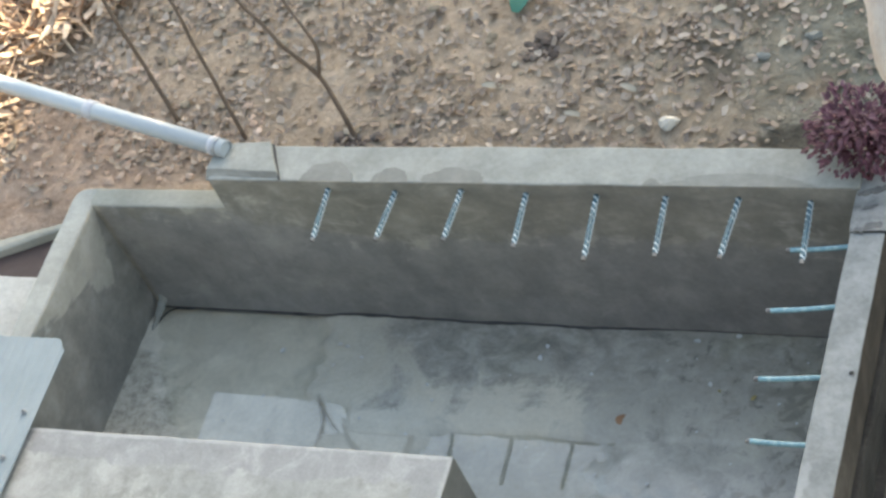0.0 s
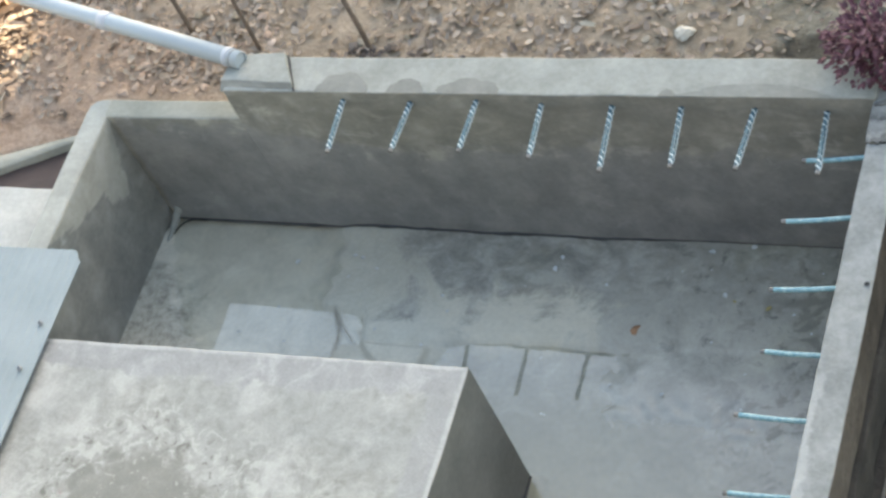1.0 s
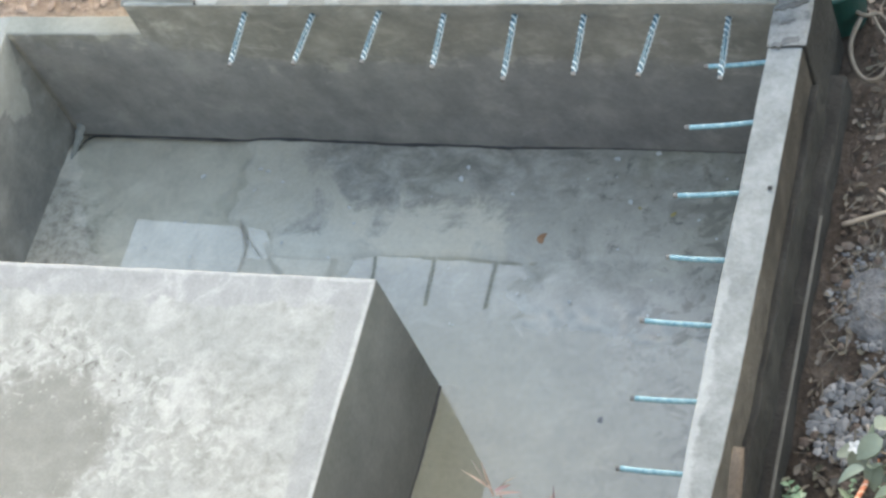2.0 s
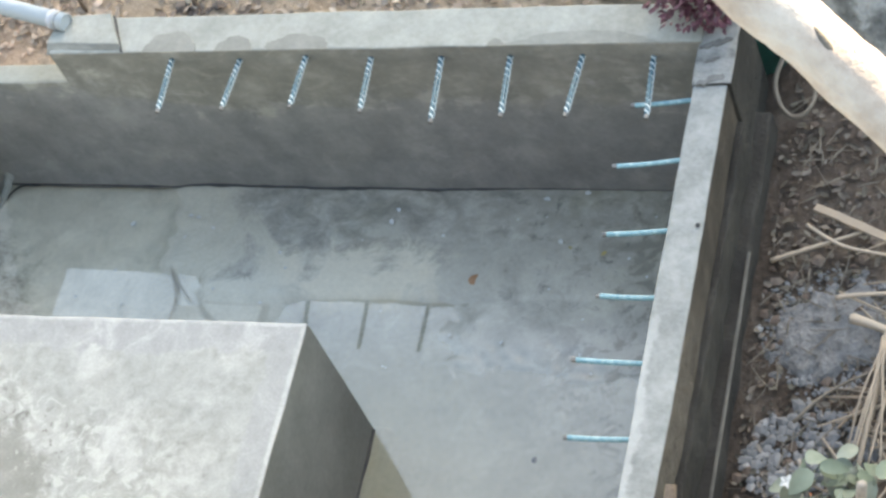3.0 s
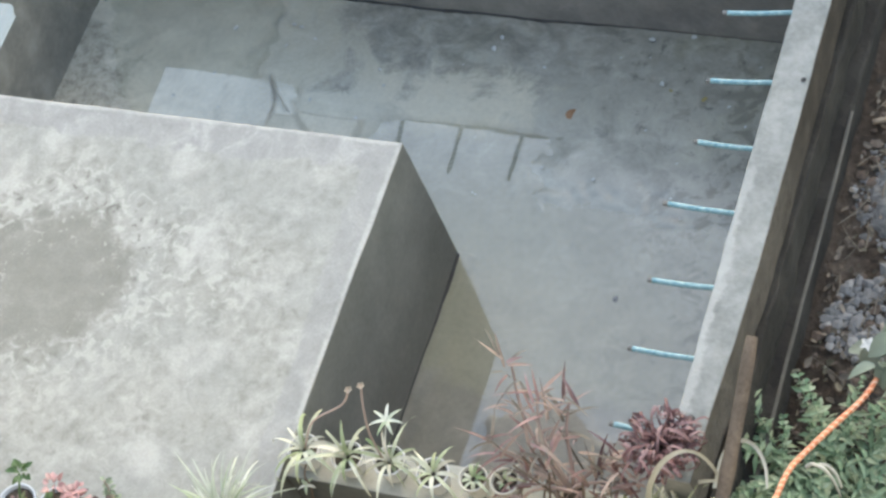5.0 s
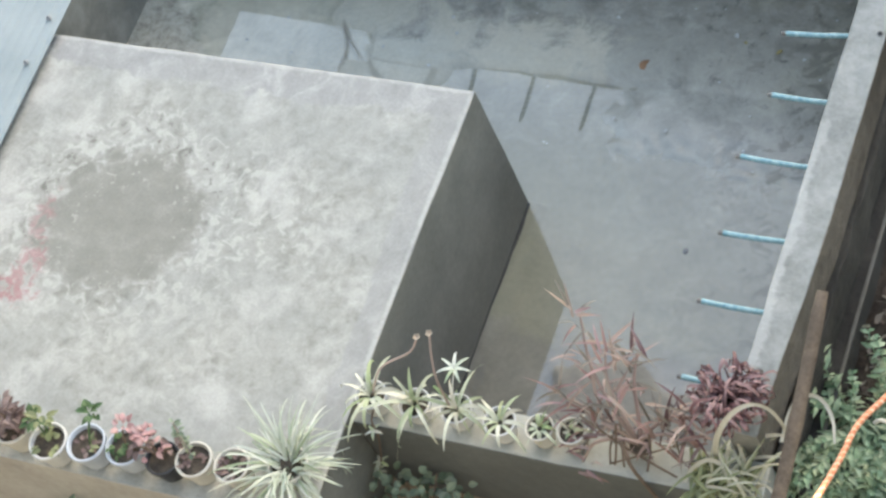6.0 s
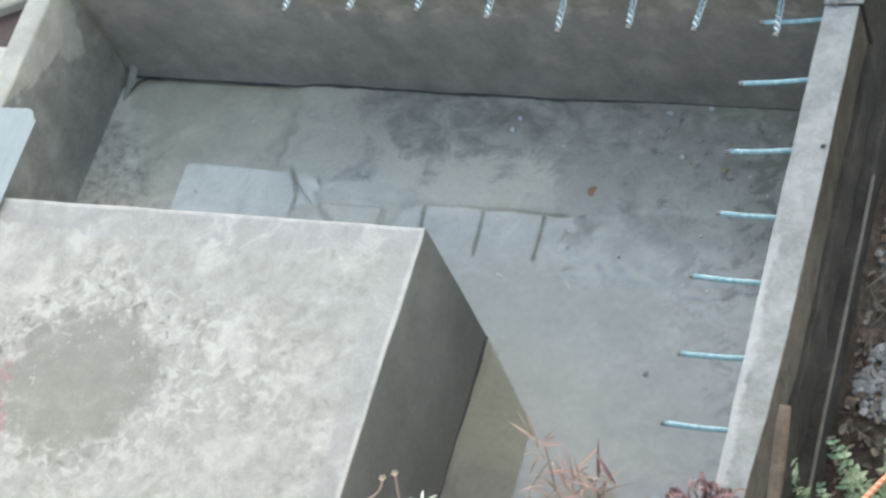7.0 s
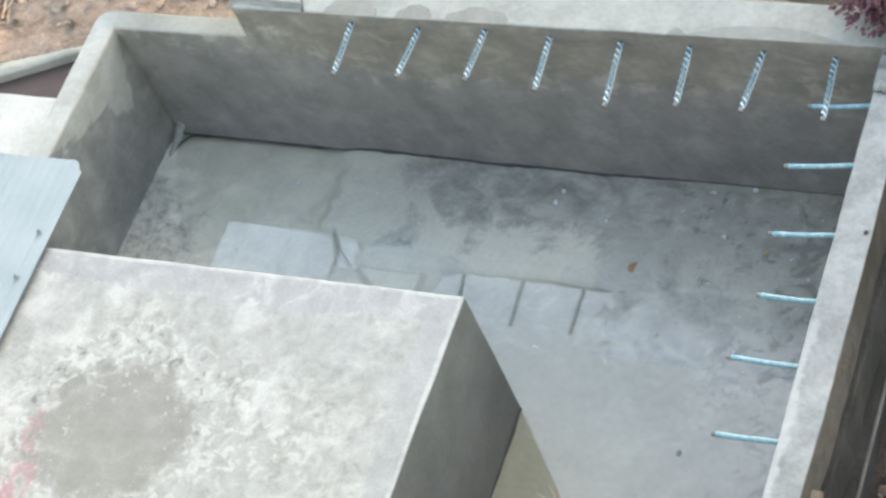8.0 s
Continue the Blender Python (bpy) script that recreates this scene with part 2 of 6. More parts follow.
    c = mix(nt, calc(nt, "MULTIPLY", calc(nt, "MULTIPLY", flecks, dmask), 0.7), c, (0.34, 0.34, 0.31))
    near = calc(nt, "MULTIPLY", step(nt, ellipse(nt, vec, -2.00, -1.56, 0.62, 0.48, big, 1.1), 0.0, 0.40), calc(nt, "SUBTRACT", 1.0, step(nt, ellipse(nt, vec, -2.082, -1.605, 0.295, 0.262, wear, 1.0), -0.05, 0.15)))
    chips = calc(nt, "MULTIPLY", near, step(nt, flake, 0.52, 0.58))
    c = mix(nt, calc(nt, "MULTIPLY", chips, 0.6), c, (0.395, 0.395, 0.37))
    pits = calc(nt, "MULTIPLY", calc(nt, "MULTIPLY", near, step(nt, ellipse(nt, vec, -2.07, -1.57, 0.45, 0.42, big, 0.9), 0.0, 0.35)), calc(nt, "SUBTRACT", 1.0, step(nt, flake, 0.35, 0.40)))
    c = mix(nt, calc(nt, "MULTIPLY", pits, 0.65), c, (0.125, 0.12, 0.107))
    smear = noise_fac(nt, vec, 20, 5, 0.6, 1.5)
    r1 = step(nt, ellipse(nt, vec, -2.40, -1.905, 0.13, 0.05, smear, 2.2), -0.1, 0.45)
    r2 = step(nt, ellipse(nt, vec, -2.335, -1.82, 0.055, 0.12, smear, 2.6), -0.1, 0.5)
    r3 = step(nt, ellipse(nt, vec, -2.362, -1.66, 0.045, 0.14, smear, 2.6), 0.0, 0.6)
    red = calc(nt, "MAXIMUM", r1, calc(nt, "MAXIMUM", calc(nt, "MULTIPLY", r2, 0.8), calc(nt, "MULTIPLY", r3, 0.6)))
    red = calc(nt, "MULTIPLY", red, step(nt, flake, 0.36, 0.56))
    c = mix(nt, calc(nt, "MULTIPLY", red, 0.62), c, (0.27, 0.07, 0.088))
    c = mix(nt, 0.25, c, mix(nt, 1.0, c, ramp(nt, fine, [(0.35, (0.7, 0.7, 0.7)), (0.65, (1.3, 1.3, 1.3))]), "MULTIPLY"))
    nt.links.new(c, b.inputs["Base Color"])
    rr = mix(nt, dmask, (0.92, 0.92, 0.92), (0.7, 0.7, 0.7))
    nt.links.new(rr, b.inputs["Roughness"])
    b.inputs["Specular IOR Level"].default_value = 0.25
    relief(nt, b, calc(nt, "ADD", calc(nt, "MULTIPLY", wear, 1.5), fine), 0.16, 0.004)
    return m


def basin_bed():
    """Silted bed: tan mud, grey cement, dark algae towards the far wall, fine grit."""
    m, nt, b = start("silted_basin_bed")
    vec = place(nt)
    x, y, z = axes(nt, vec)
    big = noise_fac(nt, vec, 1.9, 8, 0.6, 0.8)
    mid = noise_fac(nt, vec, 6.5, 9, 0.68, 0.5)
    fine = noise_fac(nt, vec, 60, 5, 0.75)
    c = ramp(nt, mid, [(0.3, (0.24, 0.232, 0.20)), (0.45, (0.315, 0.304, 0.264)), (0.58, (0.37, 0.356, 0.308)), (0.7, (0.43, 0.413, 0.355))])
    tan = step(nt, big, 0.46, 0.60)
    c = mix(nt, calc(nt, "MULTIPLY", tan, 0.7), c, ramp(nt, mid, [(0.3, (0.27, 0.265, 0.205)), (0.7, (0.37, 0.36, 0.285))]))
    silt = step(nt, ellipse(nt, vec, -1.32, -0.37, 0.36, 0.16, mid, 1.5), -0.15, 0.3)
    c = mix(nt, silt, c, ramp(nt, mid, [(0.3, (0.47, 0.435, 0.355)), (0.7, (0.535, 0.497, 0.41))]))
    wob = calc(nt, "MULTIPLY", calc(nt, "SUBTRACT", mid, 0.5), 1.1)
    film = calc(nt, "SUBTRACT", 1.0, step(nt, calc(nt, "ADD", x, calc(nt, "MULTIPLY", wob, 0.55)), -2.16, -1.98))
    c = mix(nt, calc(nt, "MULTIPLY", film, 0.82), c, ramp(nt, mid, [(0.3, (0.50, 0.466, 0.388)), (0.5, (0.60, 0.56, 0.468)), (0.7, (0.70, 0.655, 0.555))]))
    pale = calc(nt, "MULTIPLY", calc(nt, "SUBTRACT", 1.0, step(nt, calc(nt, "ADD", x, wob), -1.80, -1.50)), calc(nt, "SUBTRACT", 1.0, film))
    c = mix(nt, calc(nt, "MULTIPLY", pale, 0.75), c, ramp(nt, mid, [(0.3, (0.40, 0.376, 0.31)), (0.7, (0.54, 0.508, 0.42))]))
    tongue = step(nt, ellipse(nt, vec, -1.74, -0.50, 0.24, 0.15, mid, 1.2), -0.1, 0.35)
    c = mix(nt, calc(nt, "MULTIPLY", tongue, 0.75), c, ramp(nt, mid, [(0.3, (0.46, 0.438, 0.37)), (0.7, (0.58, 0.555, 0.475))]))
    sm = nt.nodes.new("ShaderNodeMapping")
    sm.inputs["Scale"].default_value = (0.85, 1.2, 1.0)
    nt.links.new(vec, sm.inputs[0])
    streak = sm.outputs[0]
    near_wall = step(nt, calc(nt, "ADD", y, wob), -0.36, -0.14)
    span = step(nt, calc(nt, "ADD", x, wob), -2.03, -1.60)
    algae = calc(nt, "MULTIPLY", calc(nt, "MULTIPLY", near_wall, span), calc(nt, "SUBTRACT", 1.0, calc(nt, "MULTIPLY", step(nt, calc(nt, "ADD", x, wob), -1.15, -0.70), 0.4)))
    c = mix(nt, calc(nt, "MULTIPLY", algae, 0.66), c, ramp(nt, noise_fac(nt, streak, 11, 9, 0.70, 0.35), [(0.36, (0.098, 0.095, 0.087)), (0.5, (0.205, 0.199, 0.18)), (0.62, (0.35, 0.338, 0.305))]))
    bend = calc(nt, "ADD", calc(nt, "ADD", x, 1.957), calc(nt, "MULTIPLY", calc(nt, "MAXIMUM", calc(nt, "ADD", y, 0.48), 0.0), 0.45))
    crack = calc(nt, "SUBTRACT", 1.0, step(nt, calc(nt, "ABSOLUTE", calc(nt, "ADD", bend, calc(nt, "MULTIPLY", wob, 0.06))), 0.003, 0.012))
    crack = calc(nt, "MULTIPLY", crack, calc(nt, "MULTIPLY", step(nt, y, -0.62, -0.57), calc(nt, "SUBTRACT", 1.0, step(nt, y, -0.40, -0.36))))
    c = mix(nt, calc(nt, "MULTIPLY", crack, 0.3), c, (0.15, 0.128, 0.118))
    bank = step(nt, ellipse(nt, vec, -2.80, -0.66, 0.30, 0.48, mid, 1.2), -0.1, 0.3)
    c = mix(nt, calc(nt, "MULTIPLY", bank, 0.8), c, ramp(nt, noise_fac(nt, vec, 26, 6, 0.75), [(0.38, (0.20, 0.187, 0.155)), (0.5, (0.36, 0.343, 0.288)), (0.66, (0.48, 0.462, 0.40))]))
    spots = step(nt, noise_fac(nt, vec, 14, 8, 0.7, 0.4), 0.55, 0.68)
    right = step(nt, calc(nt, "ADD", x, calc(nt, "MULTIPLY", big, 0.5)), -0.85, -0.35)
    c = mix(nt, calc(nt, "MULTIPLY", calc(nt, "MULTIPLY", spots, right), 0.72), c, (0.10, 0.102, 0.092))
    murk = step(nt, calc(nt, "SUBTRACT", calc(nt, "MULTIPLY", y, -1.0), calc(nt, "ADD", calc(nt, "MULTIPLY", wob, 0.25), calc(nt, "MULTIPLY", step(nt, x, -0.9, -0.2), 0.35))), 0.45, 0.85)
    c = mix(nt, calc(nt, "MULTIPLY", calc(nt, "MULTIPLY", murk, step(nt, x, -1.62, -1.45)), 0.85), c, ramp(nt, big, [(0.3, (0.232, 0.226, 0.178)), (0.7, (0.272, 0.265, 0.21))]))
    # the drained east bed is recoloured to blend with the wet bed beside it
    silted = calc(nt, "MULTIPLY", right, step(nt, calc(nt, "ADD", y, calc(nt, "MULTIPLY", wob, 0.3)), -0.34, -0.62))
    c = mix(nt, calc(nt, "MULTIPLY", silted, 0.6), c, ramp(nt, mid, [(0.35, (0.215, 0.214, 0.185)), (0.65, (0.285, 0.283, 0.245))]))
    c = mix(nt, calc(nt, "MULTIPLY", calc(nt, "MULTIPLY", spots, right), 0.2), c, (0.13, 0.132, 0.12))
    scum = calc(nt, "MULTIPLY", step(nt, noise_fac(nt, vec, 10, 9, 0.66, 0.9), 0.50, 0.60), calc(nt, "MULTIPLY", step(nt, calc(nt, "ADD", x, calc(nt, "MULTIPLY", wob, 0.6)), -0.75, -0.25), step(nt, y, -1.60, -1.15)))
    c = mix(nt, calc(nt, "MULTIPLY", scum, 0.65), c, ramp(nt, mid, [(0.3, (0.12, 0.113, 0.095)), (0.7, (0.20, 0.19, 0.16))]))
    foot = step(nt, calc(nt, "ADD", x, calc(nt, "MULTIPLY", wob, 0.4)), -0.42, -0.06)
    c = mix(nt, calc(nt, "MULTIPLY", calc(nt, "MULTIPLY", foot, step(nt, noise_fac(nt, vec, 9, 8, 0.7, 0.3), 0.46, 0.62)), 0.5), c, (0.135, 0.128, 0.11))
    shelf = step(nt, calc(nt, "ADD", calc(nt, "MULTIPLY", y, -1.0), calc(nt, "MULTIPLY", wob, 0.2)), 1.37, 1.46)
    c = mix(nt, calc(nt, "MULTIPLY", shelf, 0.8), c, ramp(nt, mid, [(0.3, (0.15, 0.144, 0.131)), (0.7, (0.25, 0.241, 0.222))]))
    c = mix(nt, 0.14, c, mix(nt, 1.0, c, ramp(nt, fine, [(0.32, (0.5, 0.5, 0.5)), (0.68, (1.6, 1.6, 1.58))]), "MULTIPLY"))
    nt.links.new(c, b.inputs["Base Color"])
    b.inputs["IOR"].default_value = 1.65
    rel = calc(nt, "ADD", calc(nt, "ADD", z, 0.006), calc(nt, "MULTIPLY", calc(nt, "ADD", x, 1.2), 0.0187))
    above = step(nt, rel, -0.0003, 0.0002)
    film = calc(nt, "MULTIPLY", step(nt, x, -1.15, -0.95), step(nt, calc(nt, "SUBTRACT", calc(nt, "MULTIPLY", wob, 0.3), y), 0.34, 0.66))
    film = calc(nt, "MULTIPLY", film, calc(nt, "SUBTRACT", 1.0, calc(nt, "MULTIPLY", step(nt, calc(nt, "ADD", x, calc(nt, "MULTIPLY", wob, 0.7)), -0.60, -0.12), 0.35)))
    film = calc(nt, "MULTIPLY", film, calc(nt, "SUBTRACT", 1.0, calc(nt, "MULTIPLY", scum, 0.4)))
    rr = mix(nt, above, (0.7, 0.7, 0.7), mix(nt, film, (0.55, 0.55, 0.55), (0.30, 0.30, 0.30)))
    ss = mix(nt, above, (0.1, 0.1, 0.1), mix(nt, film, (0.12, 0.12, 0.12), (0.88, 0.88, 0.88)))
    nt.links.new(mix(nt, shelf, rr, (0.9, 0.9, 0.9)), b.inputs["Roughness"])
    nt.links.new(mix(nt, shelf, ss, (0.2, 0.2, 0.2)), b.inputs["Specular IOR Level"])
    bu = nt.nodes.new("ShaderNodeBump")
    bu.inputs["Distance"].default_value = 0.006
    nt.links.new(calc(nt, "SUBTRACT", 0.25, calc(nt, "MULTIPLY", step(nt, film, 0.0, 0.35), 0.21)), bu.inputs["Strength"])
    nt.links.new(calc(nt, "ADD", mid, calc(nt, "MULTIPLY", fine, 0.5)), bu.inputs["Height"])
    nt.links.new(bu.outputs[0], b.inputs["Normal"])
    return m


def still_water():
    m, nt, b = start("still_water")
    nt.nodes.remove(b)
    fr = nt.nodes.new("ShaderNodeLayerWeight")
    gloss = calc(nt, "ADD", calc(nt, "MULTIPLY", calc(nt, "POWER", fr.outputs["Facing"], 5.0), 0.89), 0.105)
    tr = nt.nodes.new("ShaderNodeBsdfTransparent")
    tr.inputs[0].default_value = (0.98, 0.985, 0.97, 1)
    gl = nt.nodes.new("ShaderNodeBsdfGlossy")
    gl.inputs["Roughness"].default_value = 0.015
    mx = nt.nodes.new("ShaderNodeMixShader")
    nt.links.new(gloss, mx.inputs[0])
    nt.links.new(tr.outputs[0], mx.inputs[1])
    nt.links.new(gl.outputs[0], mx.inputs[2])
    nt.links.new(mx.outputs[0], nt.nodes["Material Output"].inputs[0])
    vec = place(nt)
    bu = nt.nodes.new("ShaderNodeBump")
    bu.inputs["Strength"].default_value, bu.inputs["Distance"].default_value = 0.02, 0.01
    nt.links.new(noise_fac(nt, vec, 3, 2, 0.4), bu.inputs["Height"])
    nt.links.new(bu.outputs[0], gl.inputs["Normal"])
    nt.links.new(bu.outputs[0], fr.inputs["Normal"])
    return m


def soil():
    """Tan yard earth, reddish by the low wall, dark disturbed earth on the outer side of the basin."""
    m, nt, b = start("yard_soil")
    vec = place(nt)
    x, y, _ = axes(nt, vec)
    big = noise_fac(nt, vec, 1.6, 8, 0.6, 0.4)
    mid = noise_fac(nt, vec, 8, 8, 0.68, 0.5)
    fine = noise_fac(nt, vec, 45, 6, 0.72)
    tan = ramp(nt, mid, [(0.3, (0.40, 0.308, 0.224)), (0.5, (0.545, 0.43, 0.322)), (0.7, (0.64, 0.52, 0.405))])
    grey = ramp(nt, mid, [(0.3, (0.205, 0.190, 0.143)), (0.5, (0.30, 0.282, 0.221)), (0.7, (0.40, 0.38, 0.31))])
    red = ramp(nt, mid, [(0.3, (0.41, 0.295, 0.222)), (0.5, (0.545, 0.41, 0.32)), (0.7, (0.62, 0.49, 0.40))])
    dark = ramp(nt, mid, [(0.3, (0.066, 0.054, 0.046)), (0.5, (0.122, 0.100, 0.085)), (0.7, (0.205, 0.175, 0.15))])
    w = calc(nt, "MULTIPLY", calc(nt, "SUBTRACT", big, 0.5), 1.2)
    c = mix(nt, step(nt, calc(nt, "ADD", x, w), -1.1, -0.1), tan, grey)
    c = mix(nt, calc(nt, "MULTIPLY", step(nt, calc(nt, "ADD", calc(nt, "MULTIPLY", x, -1.0), w), 2.3, 2.9),
                     calc(nt, "SUBTRACT", 1.0, step(nt, calc(nt, "ADD", y, calc(nt, "MULTIPLY", w, 0.4)), 0.35, 0.75))), c, red)
    outer = calc(nt, "MULTIPLY", step(nt, calc(nt, "ADD", x, calc(nt, "MULTIPLY", w, 0.1)), 0.02, 0.12),
                 calc(nt, "SUBTRACT", 1.0, step(nt, calc(nt, "ADD", y, calc(nt, "MULTIPLY", w, 0.3)), 0.25, 0.6)))
    dark = mix(nt, step(nt, calc(nt, "ADD", x, calc(nt, "MULTIPLY", w, 0.3)), 0.46, 0.72), dark, ramp(nt, mid, [(0.3, (0.15, 0.118, 0.095)), (0.5, (0.24, 0.196, 0.16)), (0.7, (0.33, 0.28, 0.238))]))
    # shade beside the footing lip, put into the soil as a darker colour
    lip_shade = calc(nt, "SUBTRACT", 1.0, step(nt, calc(nt, "ADD", y, calc(nt, "MULTIPLY", w, 0.25)), -1.42, -1.15))
    lip_shade = calc(nt, "MULTIPLY", lip_shade, calc(nt, "SUBTRACT", 1.0, step(nt, calc(nt, "ADD", x, calc(nt, "MULTIPLY", w, 0.1)), 0.28, 0.42)))
    dark = mix(nt, lip_shade, dark, ramp(nt, mid, [(0.3, (0.045, 0.036, 0.030)), (0.5, (0.078, 0.064, 0.054)), (0.7, (0.14, 0.12, 0.10))]))
    c = mix(nt, outer, c, dark)
    # shaded hollows in the ground, their darkness painted into the soil colour
    hollow_shade = step(nt, ellipse(nt, vec, -0.290, 0.364, 0.15, 0.085, mid, 1.0), -0.1, 0.2)
    hollow_shade = calc(nt, "MAXIMUM", hollow_shade, calc(nt, "MULTIPLY", step(nt, ellipse(nt, vec, -0.629, 0.697, 0.16, 0.13, mid, 2.0), -0.1, 0.6), 0.55))
    hollow_shade = calc(nt, "MAXIMUM", hollow_shade, step(nt, ellipse(nt, vec, -1.286, 0.773, 0.06, 0.06, mid, 2.0), -0.1, 0.5))
    c = mix(nt, calc(nt, "MULTIPLY", hollow_shade, 0.85), c, ramp(nt, mid, [(0.3, (0.06, 0.053, 0.042)), (0.7, (0.14, 0.124, 0.10))]))
    rusty = step(nt, ellipse(nt, vec, -0.279, 0.592, 0.09, 0.06, mid, 2.0), -0.1, 0.7)
    c = mix(nt, calc(nt, "MULTIPLY", rusty, 0.5), c, (0.40, 0.27, 0.18))
    blotch = step(nt, noise_fac(nt, vec, 4.5, 6, 0.65, 0.8), 0.52, 0.68)
    c = mix(nt, calc(nt, "MULTIPLY", blotch, 0.5), c, mix(nt, 1.0, c, (0.5, 0.47, 0.44), "MULTIPLY"))
    c = mix(nt, 0.55, c, mix(nt, 1.0, c, ramp(nt, fine, [(0.3, (0.52, 0.49, 0.46)), (0.7, (1.0, 1.0, 1.0))]), "MULTIPLY"))
    nt.links.new(c, b.inputs["Base Color"])
    b.inputs["Roughness"].default_value = 0.95
    b.inputs["Specular IOR Level"].default_value = 0.15
    relief(nt, b, calc(nt, "ADD", calc(nt, "MULTIPLY", mid, 2.5), calc(nt, "ADD", fine, calc(nt, "MULTIPLY", noise_fac(nt, vec, 20, 6, 0.7), 1.6))), 1.0, 0.022)
    return m


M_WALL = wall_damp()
M_TOP = slab_top()
M_BED = basin_bed()
M_WATER = still_water()
M_SOIL = soil()
M_COPE = surface("pale_cement_coping", (0.180, 0.185, 0.166), (0.259, 0.265, 0.242), (0.345, 0.350, 0.322), 6.5, 45, 0.9, 0.4, 0.005)
M_WESTCOPE = surface("worn_pale_coping", (0.225, 0.228, 0.205), (0.315, 0.318, 0.288), (0.40, 0.402, 0.37), 6, 50, 0.9, 0.45, 0.005)
M_APRON = surface("whitish_cement_apron", (0.30, 0.30, 0.275), (0.40, 0.40, 0.37), (0.50, 0.50, 0.465), 5, 50, 0.92, 0.45, 0.006)
def coping_east():
    """Grey mortar top, paler along its inner edge towards the near end."""
    m = surface("grey_cement_coping", (0.130, 0.138, 0.134), (0.207, 0.217, 0.212), (0.305, 0.315, 0.31), 8, 50, 0.9, 0.5, 0.006)
    nt = m.node_tree
    b = nt.nodes["Principled BSDF"]
    base = b.inputs["Base Color"].links[0].from_socket
    x, y, _ = axes(nt, place(nt))
    rag = calc(nt, "MULTIPLY", calc(nt, "SUBTRACT", noise_fac(nt, place(nt), 14, 6, 0.65), 0.5), 0.09)
    white = calc(nt, "SUBTRACT", 1.0, step(nt, calc(nt, "ADD", x, rag), 0.018, 0.034))
    white = calc(nt, "MULTIPLY", white, calc(nt, "SUBTRACT", 1.0, step(nt, calc(nt, "ADD", y, calc(nt, "MULTIPLY", rag, 4.0)), -1.15, -0.85)))
    nt.links.new(mix(nt, calc(nt, "MULTIPLY", white, 0.5), base, (0.40, 0.41, 0.405)), b.inputs["Base Color"])
    return m


M_EASTCOPE = coping_east()
M_LOWCOPE = surface("greenish_cement_coping", (0.205, 0.208, 0.177), (0.286, 0.286, 0.245), (0.354, 0.348, 0.307), 5, 45, 0.9, 0.4, 0.005)
M_GREYMORTAR = surface("grey_mortar", (0.095, 0.096, 0.096), (0.205, 0.206, 0.20), (0.29, 0.292, 0.282), 11, 60, 0.9, 0.8, 0.012, place, 0.2, 0.0, (0.36, 0.46, 0.6))
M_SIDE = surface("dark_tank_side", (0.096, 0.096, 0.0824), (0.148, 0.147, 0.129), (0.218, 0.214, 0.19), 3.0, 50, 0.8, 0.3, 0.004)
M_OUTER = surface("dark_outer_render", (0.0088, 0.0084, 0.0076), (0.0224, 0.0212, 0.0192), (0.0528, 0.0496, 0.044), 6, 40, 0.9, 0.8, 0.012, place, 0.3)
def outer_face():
    """Outer render of the side wall: dark by the corner, lighter brown further along."""
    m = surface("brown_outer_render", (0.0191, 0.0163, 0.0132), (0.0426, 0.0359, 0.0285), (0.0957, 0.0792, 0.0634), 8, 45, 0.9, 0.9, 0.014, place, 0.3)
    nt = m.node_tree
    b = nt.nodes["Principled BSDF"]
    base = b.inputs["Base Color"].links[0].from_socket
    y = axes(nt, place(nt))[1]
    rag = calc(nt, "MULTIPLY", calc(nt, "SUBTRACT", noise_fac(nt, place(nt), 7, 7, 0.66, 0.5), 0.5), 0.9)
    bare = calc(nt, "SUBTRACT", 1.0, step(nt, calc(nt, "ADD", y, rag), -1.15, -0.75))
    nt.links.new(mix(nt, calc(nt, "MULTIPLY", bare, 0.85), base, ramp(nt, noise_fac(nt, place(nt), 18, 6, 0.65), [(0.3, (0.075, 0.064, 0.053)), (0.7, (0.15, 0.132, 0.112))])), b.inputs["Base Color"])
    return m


M_UPPEROUT = outer_face()
M_LIP = surface("dull_mortar_lip", (0.07, 0.066, 0.06), (0.115, 0.11, 0.10), (0.16, 0.155, 0.142), 9, 45, 0.9, 0.5, 0.006)
M_BROWN = surface("brown_tank_front", (0.255, 0.236, 0.212), (0.35, 0.328, 0.298), (0.44, 0.42, 0.39), 4, 40, 0.95, 0.5, 0.006)
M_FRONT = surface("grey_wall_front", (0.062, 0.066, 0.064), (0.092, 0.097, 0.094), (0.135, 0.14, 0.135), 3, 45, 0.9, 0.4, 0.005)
M_DARKSTRIP = surface("dark_brown_render", (0.04, 0.034, 0.028), (0.07, 0.06, 0.05), (0.11, 0.096, 0.08), 6, 45, 0.9, 0.5, 0.006)
M_POCKET = surface("wet_brown_mud", (0.0465, 0.0298, 0.0248), (0.062, 0.0409, 0.0341), (0.0806, 0.0546, 0.0465), 3, 40, 0.7, 0.3, 0.004)
M_JOINT = surface("black_joint_mud", (0.022, 0.022, 0.022), (0.036, 0.036, 0.036), (0.066, 0.066, 0.064), 9, 60, 0.7, 0.4, 0.004)
M_STAIN = surface("dark_mortar_patch", (0.144, 0.144, 0.13), (0.194, 0.194, 0.176), (0.245, 0.241, 0.22), 7, 50, 0.9, 0.4, 0.004)
